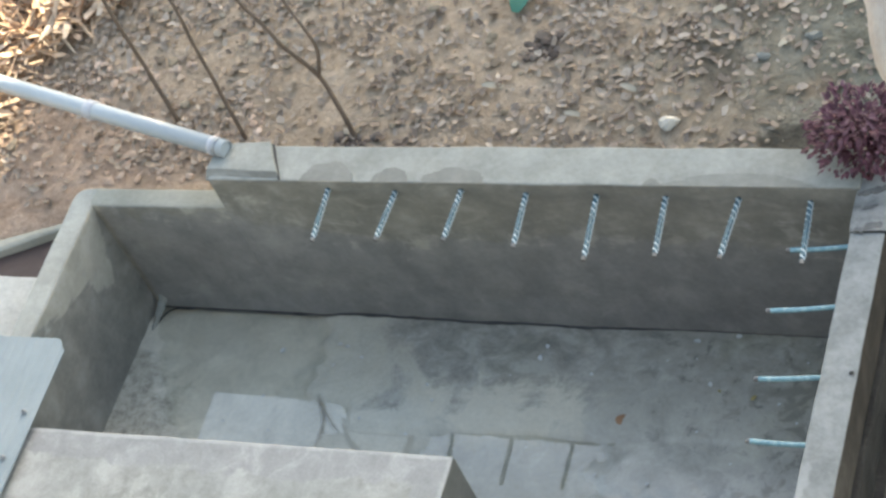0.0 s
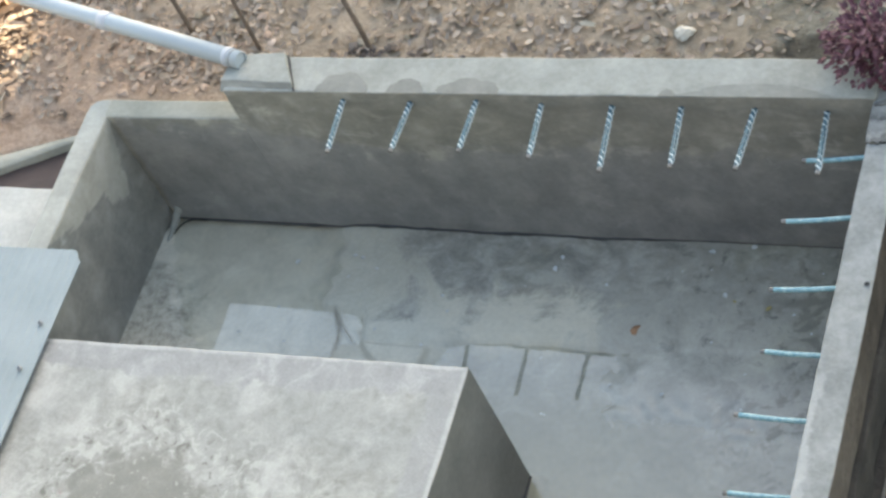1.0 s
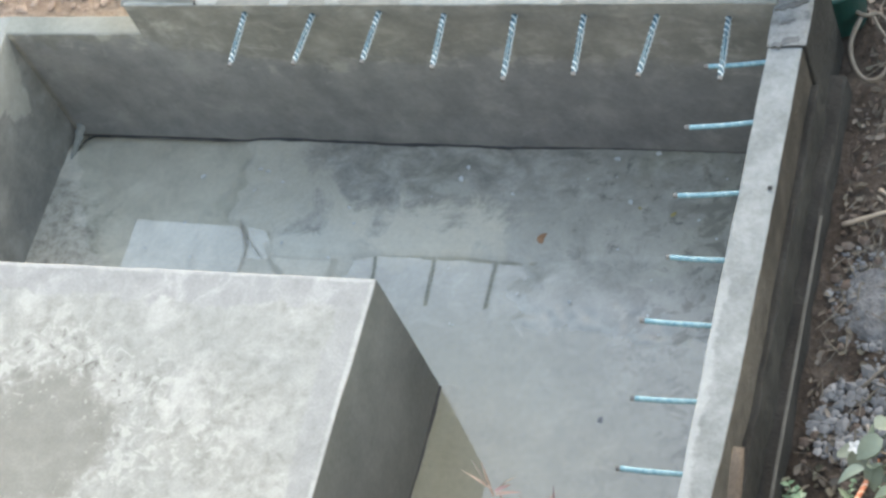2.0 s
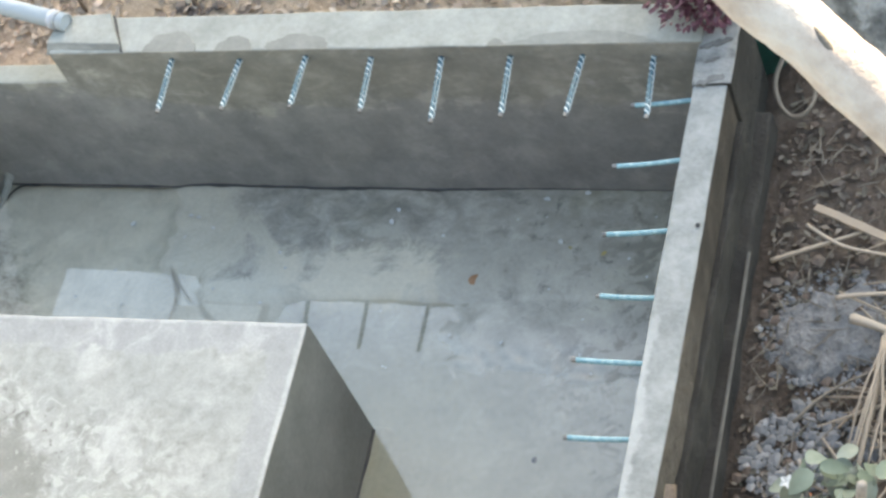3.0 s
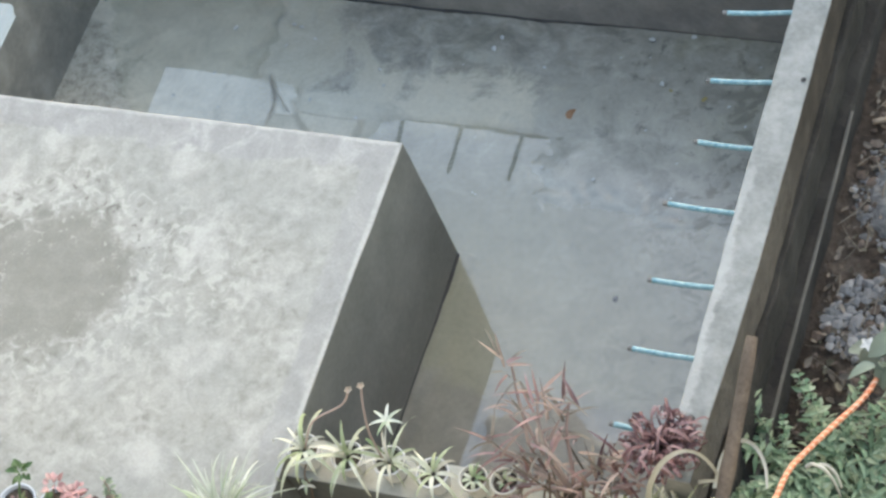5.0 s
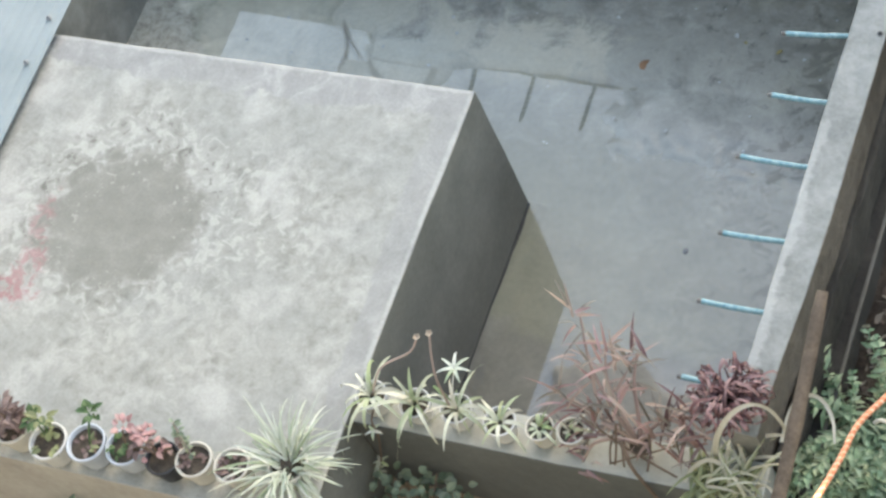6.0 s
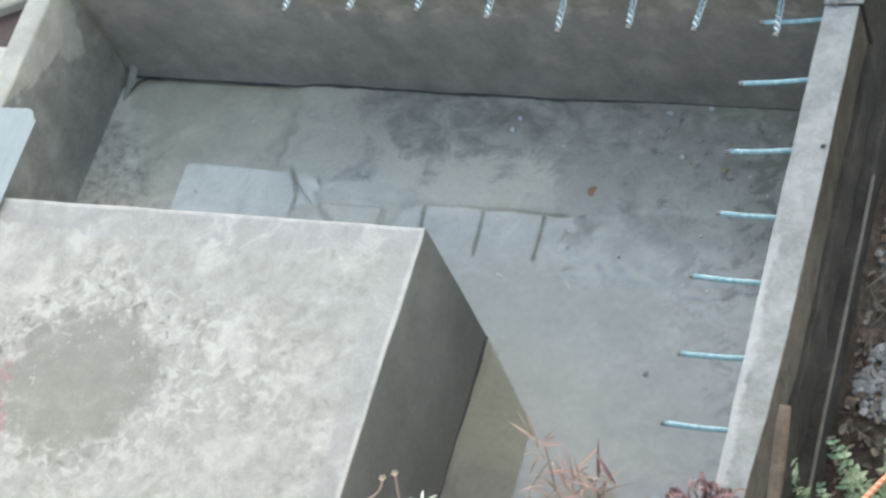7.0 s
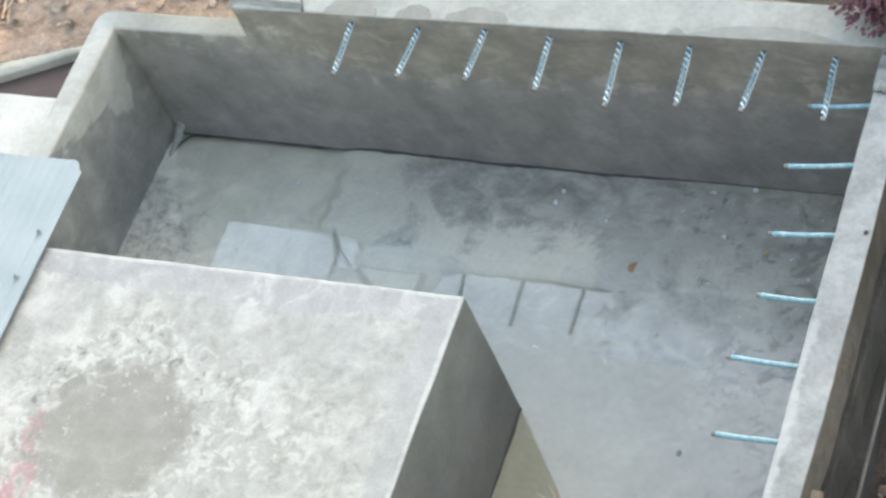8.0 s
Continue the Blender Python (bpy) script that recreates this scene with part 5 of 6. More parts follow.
def single_leaf(name, at, heading, length, width, material, label, category, curl=0.25, pitch=0.15, roll=0.2):
    bm = bmesh.new()
    leaf_into(bm, (0, 0, 0), heading, pitch, roll, length, width, curl, 0, 5)
    ob = tagged(part(name, bm, material, None, "", True), label, category)
    ob.location = at
    return ob


single_leaf("fallen_leaf", (-0.887, -0.401, bed_height(-0.87, -0.401) + 0.004), 0.3, 0.046, 0.032, M_FALLEN, "curled orange-brown dead leaf on the wet bed", "leaf", 1.3, 0.3, 0.55)
single_leaf("fallen_leaf", (-0.445, -0.281, bed_height(-0.44, -0.28) + 0.004), 0.9, 0.024, 0.011, M_YELLOW, "small yellow dead leaf on the wet bed", "leaf")
single_leaf("fallen_leaf", (-0.554, -0.257, bed_height(-0.55, -0.25) + 0.004), 2.4, 0.014, 0.008, M_YELLOW, "small yellow dead leaf on the wet bed", "leaf")
bm = bmesh.new()
stone_into(bm, (0, 0, 0.004), 0.011, random.Random(1), 0, 0.7, 2)
tagged(part("pebble", bm, M_BLACKBIT), "small black pebble lying in the water", "pebble").location = (-0.545, -1.037, bed_height(-0.545, -1.037))


# ---- pots and their plants ----
def pot(ob, radius, height, material, soil=True):
    r = radius
    prof = [(r * 0.66, 0.0), (r * 0.70, 0.003), (r * 0.90, height * 0.80), (r * 0.92, height * 0.84), (r, height * 0.86), (r, height * 0.985), (r * 0.98, height),
            (r * 0.90, height), (r * 0.88, height * 0.97), (r * 0.80, height * 0.80)]
    vessel = part("pot", lathe(prof, 32), material, ob, "", True)
    if soil:
        bm = bmesh.new()
        bmesh.ops.create_circle(bm, cap_ends=True, segments=20, radius=r * 0.86)
        bmesh.ops.subdivide_edges(bm, edges=bm.edges[:], cuts=2, use_grid_fill=True)
        for v in bm.verts:
            v.co.z = height * 0.86 + 0.004 * noise.noise(v.co * 60 + Vector((ob.location.x * 9, 0, 0)))
        part("soil", bm, M_POTSOIL, vessel)
    return height * 0.86


def strap(ob, base, heading, length, width, rise, droop, material, twist=0.0, name="leaf"):
    bm = bmesh.new()
    blade_into(bm, base, heading, length, width, rise, droop, twist)
    return part(name, bm, material, ob, "", True)


def spider_plant(x, y, z, seed, radius, height, leaves, reach, pot_mat=M_POT):
    r = random.Random(seed)
    ob = thing("spider_plant", (x, y, z), "variegated spider plant in a small white pot on the wall", "potted plant", "spider plants along the wall")
    h = pot(ob, radius, height, pot_mat)
    for i in range(leaves):
        a = 2 * math.pi * i / leaves + r.uniform(-0.25, 0.25)
        strap(ob, (0.006 * math.cos(a), 0.006 * math.sin(a), h), a, reach * r.uniform(0.55, 1.3), r.uniform(0.008, 0.014), r.uniform(25, 85), r.uniform(90, 230), M_SPIDER, r.uniform(-1.6, 1.6))
    return ob


WALL_S = 0.619
for i, (x, y, n, reach) in enumerate(((-1.035, -2.028, 14, 0.15), (-0.900, -2.026, 16, 0.165), (-0.775, -2.018, 15, 0.15), (-0.640, -2.030, 11, 0.13),
                                      (-0.523, -2.024, 9, 0.075), (-0.432, -2.016, 7, 0.07))):
    spider_plant(x, y, WALL_S, 30 + i, 0.047 if i < 4 else 0.041, 0.080, n, reach, M_POT if i < 4 else M_POTCREAM)

# flower stalks of the spider plants
for ctrl in (((-1.03, -2.025, 0.70), (-0.985, -1.985, 0.80), (-0.90, -1.94, 0.84), (-0.865, -1.92, 0.90)),
             ((-0.79, -2.02, 0.70), (-0.80, -2.00, 0.82), (-0.81, -1.96, 0.89), (-0.815, -1.92, 0.94))):
    o = thing("flower_stalk", ctrl[0], "thin pale flower stalk with a small bud", "flower stalk")
    b0 = Vector(ctrl[0])
    stalk = part("stalk", tube(curve_points([Vector(c) - b0 for c in ctrl], 5), 0.0032, 6), M_REDSTEM, o, "", True)
    bm = bmesh.new()
    for k in range(5):
        leaf_into(bm, Vector(ctrl[-1]) - b0, k * 1.26, 0.7, 0.0, 0.013, 0.008, 0.2)
    part("bud", bm, M_PALESTRAW, stalk)
o = thing("hanging_runner", (-1.015, -2.075, 0.675), "thin brown runner hanging over the wall with pale offsets", "plant")
part("runner", tube(curve_points([(0, 0.03, 0.02), (0.0, -0.02, 0.0), (0.0, -0.03, -0.07), (-0.045, -0.04, -0.24), (-0.09, -0.04, -0.34)], 6), 0.003, 6), M_TWIG, o, "", True)
for k, (x, y, z) in enumerate(((-0.004, -0.034, -0.04), (-0.05, -0.042, -0.25), (-0.08, -0.045, -0.31), (-0.095, -0.042, -0.35))):
    for i in range(5):
        strap(o, (x, y, z), k + i * 1.26, 0.032, 0.009, 20, 80, M_SPIDER, 0.4, "offset_leaf")
o = thing("spider_plantlet", (-0.775, -1.945, 0.80), "small hanging spider plant offset on a runner", "plant")
part("runner", tube(curve_points([(-0.0, -0.075, -0.11), (0.004, -0.05, -0.03), (0.0, 0.0, 0.0)], 5), 0.002, 6), M_DRY, o)
for k in range(7):
    strap(o, (0, 0, 0), k * 0.9, 0.055, 0.010, 30, 70, M_GRASS)


def grass_plant():
    r = random.Random(77)
    o = thing("grass_plant", (-1.185, -2.292, H_TANK), "large pale spider grass spilling over the tank edge", "potted plant")
    h = pot(o, 0.060, 0.085, M_POTCREAM)
    for i in range(170):
        a, d = r.uniform(0, 2 * math.pi), 0.042 * math.sqrt(r.random())
        strap(o, (d * math.cos(a), d * math.sin(a), h - 0.01), a + r.uniform(-0.9, 0.9), r.uniform(0.08, 0.235), r.uniform(0.0045, 0.0095), r.uniform(5, 80), r.uniform(10, 140), M_GRASS, r.uniform(-1.2, 1.2))


grass_plant()


def small_pot(x, mat, label, seed, radius=0.057, height=0.100, y=-2.364):
    o = thing("potted_plant", (x, y, H_TANK), label, "potted plant", "pots along the tank edge")
    return o, pot(o, radius, height, mat), random.Random(seed)


def leafy(o, base, n, spread_r, rise, size, material, r, name="foliage", tall=0.0):
    bm = bmesh.new()
    for i in range(int(n * 1.5)):
        a = r.uniform(0, 6.3)
        d = spread_r * math.sqrt(r.random())
        leaf_into(bm, (base[0] + d * math.cos(a), base[1] + d * math.sin(a), base[2] + r.uniform(0, rise)), a + r.uniform(-0.5, 0.5), r.uniform(0.0, 0.9), r.uniform(-0.5, 0.5),
                  size * r.uniform(0.45, 1.0), size * r.uniform(0.35, 0.6), 0.3, 0, 3)
    return part(name, bm, material, o)


o, h, r = small_pot(-2.190, M_POT, "green succulent in a white pot on the tank edge", 1)
leafy(o, (0, 0, h), 24, 0.03, 0.05, 0.035, M_GREEN, r)
o, h, r = small_pot(-2.071, M_POTCREAM, "brown-purple leafy plant in a cream pot", 2, 0.060, 0.105)
leafy(o, (0, 0.005, h), 70, 0.042, 0.11, 0.036, M_BROWNLEAF, r)
part("stem", tube([(0, 0, h - 0.01), (0.004, 0.004, h + 0.10)], [0.005, 0.002], 6), M_TWIG, o)
o, h, r = small_pot(-1.936, M_POT, "small succulents in a white pot, one leaning out", 3, 0.060, 0.098, -2.384)
leafy(o, (0.005, -0.005, h), 9, 0.034, 0.012, 0.032, M_OLIVE, r)
for tip, mat in (((-0.045, 0.040, h + 0.06), M_GREEN), ((-0.018, 0.050, h + 0.062), M_OLIVE)):
    stem = part("stem", tube(curve_points([(-0.008, 0.008, h - 0.01), (tip[0] * 0.5, tip[1] * 0.6, h + 0.035), tip], 5), 0.003, 6), M_GREEN, o)
    leafy(stem, tip, 7, 0.022, 0.012, 0.040, mat, r, "sprig")
o, h, r = small_pot(-1.813, M_POTBLUE, "bluish pot with a single tall leafy stem", 4, 0.061, 0.100, -2.364)
leafy(o, (0, 0, h), 8, 0.036, 0.010, 0.026, M_BROWNLEAF, r)
leafy(o, (0.012, -0.01, h), 4, 0.02, 0.012, 0.030, M_OLIVE, r, "sprout")
stem = part("stem", tube(curve_points([(0.006, 0.0, h - 0.01), (0.024, 0.014, h + 0.05), (0.052, 0.044, h + 0.135)], 6), 0.0032, 6), M_GREEN, o)
leafy(stem, (0.056, 0.046, h + 0.130), 11, 0.022, 0.02, 0.032, M_GREEN, r, "sprig")
o, h, r = small_pot(-1.688, M_POTBLUE, "bluish pot with green leaves and pink flowers", 5, 0.060, 0.098, -2.350)
leafy(o, (-0.024, -0.004, h), 8, 0.024, 0.02, 0.036, M_GREEN, r)
for dx, dy in ((0.002, 0.040), (0.082, 0.034), (0.070, 0.020)):
    stem = part("stem", tube(curve_points([(dx * 0.3, 0, h - 0.01), (dx * 0.6, dy * 0.4, h + 0.035), (dx, dy, h + 0.068)], 4), 0.0026, 6), M_TWIG, o)
    leafy(stem, (dx, dy, h + 0.062), 10, 0.020, 0.016, 0.030, M_PINK, r, "flower")
o, h, r = small_pot(-1.562, M_POTBLACK, "black pot with a drooping pinkish plant", 6, 0.054, 0.090, -2.356)
for tip in ((-0.075, 0.012, h + 0.03), (-0.050, 0.032, h + 0.055), (0.030, 0.028, h + 0.035)):
    stem = part("stem", tube(curve_points([(-0.006, 0, h - 0.01), (tip[0] * 0.5, tip[1] * 0.5, h + 0.04), tip], 5), 0.0034, 6), M_TWIG, o)
    leafy(stem, tip, 5, 0.022, 0.012, 0.038, M_BROWNLEAF, r, "sprig")
leafy(o, (-0.030, 0.012, h + 0.012), 8, 0.03, 0.02, 0.034, M_PINK, r)
o, h, r = small_pot(-1.463, M_POTCREAM, "cream pot with a grey-green upright stalk", 7, 0.056, 0.096, -2.342)
leafy(o, (0, 0, h), 12, 0.034, 0.010, 0.024, M_BROWNLEAF, r)
stem = part("stem", tube(curve_points([(-0.008, 0.006, h - 0.01), (-0.022, 0.026, h + 0.06), (-0.034, 0.050, h + 0.135)], 6), 0.0035, 6), M_GREYBARK, o)
for k in range(9):
    leafy(stem, (-0.012 - 0.0026 * k, 0.012 + 0.0045 * k, h + 0.02 + 0.0135 * k), 2, 0.006, 0.006, 0.022, M_BUSH, r, "sprig")
o, h, r = small_pot(-1.345, M_POTCREAM, "cream pot with a low clump of dry grey leaves", 8, 0.054, 0.092, -2.333)
leafy(o, (0, 0, h), 16, 0.036, 0.012, 0.026, M_BROWNLEAF, r)
leafy(o, (0.008, 0.01, h), 5, 0.02, 0.018, 0.030, M_BUSH, r, "sprout")


# ---- larger plants at the wall's end ----
def red_plant():
    r = random.Random(12)
    o = thing("red_cordyline", (-0.25, -2.00, WALL_S), "thin reddish cordyline with twisted pink-red leaves", "plant")
    pot(o, 0.034, 0.035, M_BUCKET)
    tips = []
    for ctrl in (((0, 0, 0.06), (-0.05, 0.03, 0.14), (-0.125, 0.11, 0.24), (-0.165, 0.21, 0.34)),
                 ((0, 0, 0.06), (-0.03, 0.03, 0.14), (-0.08, 0.09, 0.20), (-0.10, 0.16, 0.25)),
                 ((0.01, 0, 0.06), (0.0, 0.05, 0.12), (-0.02, 0.12, 0.18), (-0.02, 0.18, 0.22)),
                 ((0, 0, 0.06), (0.05, 0.04, 0.10), (0.10, 0.06, 0.13), (0.15, 0.06, 0.15)),
                 ((0, 0, 0.06), (0.04, 0.01, 0.09), (0.10, 0.02, 0.10), (0.17, 0.02, 0.09)),
                 ((0, 0, 0.05), (-0.08, 0.02, 0.10), (-0.15, 0.04, 0.13), (-0.22, 0.05, 0.15)),
                 ((0, 0, 0.05), (-0.06, -0.01, 0.07), (-0.12, -0.03, 0.05), (-0.16, -0.07, -0.02))):
        pts = curve_points(ctrl, 5)
        part("stem", tube(pts, [0.007 - 0.004 * i / len(pts) for i in range(len(pts))], 7), M_REDSTEM, o, "dull pink bare stem", True)
        tips += [pts[-1], pts[-2], pts[-5], pts[-8]]
    for p in tips:
        for k in range(5):
            q = p + Vector((r.uniform(-0.03, 0.03), r.uniform(-0.03, 0.03), r.uniform(-0.03, 0.02)))
            strap(o, q, r.uniform(0, 6.3), r.uniform(0.06, 0.13), r.uniform(0.006, 0.0115), r.uniform(-10, 85), r.uniform(5, 90), r.choice((M_REDLEAF, M_REDLEAF, M_REDSTEM, M_MAROON, M_VINE)), r.uniform(-1.2, 1.2))
    for k in range(26):
        q = Vector((r.uniform(-0.17, 0.20), r.uniform(-0.03, 0.06), r.uniform(0.03, 0.12)))
        strap(o, q, r.uniform(0, 6.3), r.uniform(0.07, 0.15), r.uniform(0.006, 0.011), r.uniform(-20, 60), r.uniform(20, 110), r.choice((M_REDLEAF, M_REDSTEM, M_BROWNLEAF, M_VINE)), r.uniform(-2.5, 2.5))
    for k in range(22):
        q = Vector((r.uniform(-0.20, 0.19), r.uniform(-0.02, 0.07), r.uniform(0.02, 0.06)))
        strap(o, q, r.uniform(0, 6.3), r.uniform(0.10, 0.21), r.uniform(0.004, 0.008), r.uniform(65, 89), r.uniform(5, 60), r.choice((M_VINE, M_REDSTEM, M_BROWNLEAF)), r.uniform(-1, 1))
    for k in range(6):
        x0, x1 = r.uniform(-0.19, 0.15), r.uniform(-0.12, 0.12)
        part("stem", tube(curve_points([(x0, r.uniform(-0.02, 0.03), r.uniform(0.06, 0.16)), ((x0 + x1) / 2, -0.03, 0.06), (x1, -0.06, 0.01)], 5), 0.0032, 6), M_TWIG, o, "dark bare stem", True)
    part("trailing_stem", tube(curve_points([(-0.02, -0.04, 0.13), (0.015, -0.085, 0.075), (0.055, -0.10, -0.045), (0.085, -0.11, -0.16), (0.10, -0.11, -0.30)], 6), 0.0055, 7), M_TWIG, o, "dark bare trailing stem", True)


red_plant()


def maroon_plant():
    r = random.Random(21)
    o = thing("maroon_bromeliad", (0.005, -1.895, H_WALL), "dark maroon curly-leaved plant at the wall end", "plant")
    pot(o, 0.055, 0.06, M_POTBLACK)
    for i in range(45):
        a, d = r.uniform(0, 6.3), 0.05 * math.sqrt(r.random())
        strap(o, (d * math.cos(a), d * math.sin(a), 0.06), r.uniform(0, 6.3), r.uniform(0.07, 0.12), r.uniform(0.007, 0.012), r.uniform(60, 88), r.uniform(120, 300), M_MAROON, r.uniform(-2, 2))
    for i in range(160):
        a = r.uniform(0, 6.3)
        d = 0.085 * math.sqrt(r.random())
        strap(o, (d * math.cos(a), d * math.sin(a), 0.055 + r.uniform(0, 0.05)), a + r.uniform(-1.3, 1.3), r.uniform(0.07, 0.15), r.uniform(0.005, 0.009), r.uniform(10, 85), r.uniform(230, 480), M_MAROON, r.uniform(-2.5, 2.5))


maroon_plant()

o = thing("dry_lily", (0.075, -2.02, 0.617), "old lily with long dry arching leaves", "plant")
r = random.Random(3)
for ctrl in (((-0.111, 0.022, 0.043), (-0.068, 0.008, 0.223), (-0.019, 0.026, 0.333), (0.029, 0.051, 0.363), (0.065, 0.072, 0.313), (0.083, 0.083, 0.203), (0.082, 0.074, 0.133)),
             ((0.042, 0.115, 0.013), (0.061, 0.186, 0.083), (0.102, 0.214, 0.123), (0.143, 0.207, 0.123), (0.177, 0.170, 0.103), (0.193, 0.115, 0.073)),
             ((-0.10, 0.0, 0.0), (-0.073, 0.065, 0.04), (-0.013, 0.088, 0.076), (0.055, 0.101, 0.096), (0.094, 0.096, 0.088)),
             ((-0.106, -0.005, -0.008), (-0.047, 0.040, 0.016), (0.013, 0.055, 0.040), (0.060, 0.060, 0.048)),
             ((-0.02, -0.02, 0.0), (-0.10, 0.0, 0.08), (-0.16, -0.02, 0.05), (-0.20, -0.06, -0.03)),
             ((0.0, -0.02, 0.0), (0.06, -0.05, 0.10), (0.13, -0.10, 0.08), (0.19, -0.16, -0.04))):
    bm = bmesh.new()
    pts = curve_points(ctrl, 6)
    rows = []
    for i, p in enumerate(pts):
        d = (pts[min(i + 1, len(pts) - 1)] - pts[max(i - 1, 0)]).normalized()
        sd = d.cross(Vector((0.2, -0.9, 0.4))).normalized()
        w = 0.0075 * (1 - 0.75 * (i / len(pts)) ** 3)
        rows.append((bm.verts.new(p - sd * w), bm.verts.new(p + d.cross(sd) * w * 0.4), bm.verts.new(p + sd * w)))
    for u, v in zip(rows, rows[1:]):
        bm.faces.new((u[0], u[1], v[1], v[0]))
        bm.faces.new((u[1], u[2], v[2], v[1]))
    part("leaf", bm, M_DRY, o, "", True)
bm = bmesh.new()
for i in range(62):
    a = r.uniform(0, 6.3)
    blade_into(bm, (r.uniform(-0.17, 0.01), r.uniform(-0.10, 0.0), 0.0), a, r.uniform(0.08, 0.17), 0.012, r.uniform(30, 80), r.uniform(60, 130), 0.3, 6)
part("young_leaves", bm, M_OLIVE, o, "olive green young leaves")
for i in range(26):
    strap(o, (r.uniform(-0.16, 0.02), r.uniform(-0.08, 0.01), 0.0), r.uniform(-0.6, 2.6), r.uniform(0.12, 0.22), r.uniform(0.007, 0.012), r.uniform(45, 85), r.uniform(60, 130), M_FADED, r.uniform(-0.5, 0.5))


def fern():
    r = random.Random(8)
    o = thing("fern", (0.33, -1.93, ground_height(0.33, -1.93)), "dense dark green fern at the foot of the wall", "fern")
    for i in range(130):
        a = r.uniform(0, 6.3)
        base = Vector((r.uniform(-0.13, 0.15), r.uniform(-0.32, 0.27), 0.02))
        ln, rise, droop = r.uniform(0.28, 0.46), r.uniform(60, 88), r.uniform(40, 110)
        bm = bmesh.new()
        p = base.copy()
        n = 20
        h = Vector((math.cos(a), math.sin(a), 0))
        for k in range(n):
            t = k / n
            e = radians(rise - droop * t)
            d = math.cos(e) * h + math.sin(e) * Vector((0, 0, 1))
            q = p + d * ln / n
            tube_into(bm, [p, q], 0.0016, 4, False)
            if k > 1:
                w = (0.040 * math.sin(math.pi * (0.15 + 0.82 * t)) + 0.008) * r.uniform(0.6, 1.25)
                for s in (-1, 1):
                    leaf_into(bm, q, a + s * r.uniform(0.4, 1.6), r.uniform(-0.5, 0.8), r.uniform(-0.9, 0.9), w, r.uniform(0.010, 0.017), 0.5, 0, 2)
            p = q
        part("frond", bm, M_FERN, o)


fern()


def bamboo_pole():
    top, base = Vector((0.196, -1.608, 0.965)), Vector((0.133, -3.75, ground_height(0.133, -3.75)))
    o = thing("bamboo_pole", base, "weathered brown bamboo pole leaning on the wall", "pole")
    d = top - base
    pts, rad = [], []
    for i in range(41):
        t = i / 40
        pts.append(d * t + Vector((0.006 * math.sin(t * 9), 0.004 * math.sin(t * 5), 0)))
        rad.append((0.0235 - 0.0050 * t) * (1.13 if i % 6 == 4 else 1.0) * (0.72 if i == 40 else 1.0))
    part("shaft", tube(pts, rad, 12), M_POLE, o, "", True)


bamboo_pole()


def strung_rope():
    a, b = Vector((0.478, -1.434, 0.60)), Vector((0.42, -4.75, 3.72))
    o = thing("rope", a, "bright orange plastic rope strung from the house to a shrub", "rope")
    way = [a, (0.462, -1.60, 0.70), (0.432, -1.731, 0.80), (0.401, -1.846, 0.88), (0.382, -1.969, 0.98), (0.397, -2.110, 1.11), (0.412, -2.26, 1.26), (0.425, -2.45, 1.45), (0.435, -2.85, 1.85), (0.44, -3.4, 2.40), b]
    base = [p - a for p in curve_points(way, 15)]
    for s in range(3):
        pts = []
        for i in range(len(base) * 3 - 2):
            j = min(i // 3, len(base) - 2)
            p = base[j].lerp(base[j + 1], (i - 3 * j) / 3)
            ph = i * 0.75 + s * 2.094
            pts.append(p + 0.0034 * Vector((math.cos(ph), 0.69 * math.sin(ph), 0.72 * math.sin(ph))))
        part("strand", tube(pts, 0.0046, 6), M_ROPEPALE if s == 2 else M_ROPE, o, "faded pale strand" if s == 2 else "", True)


strung_rope()


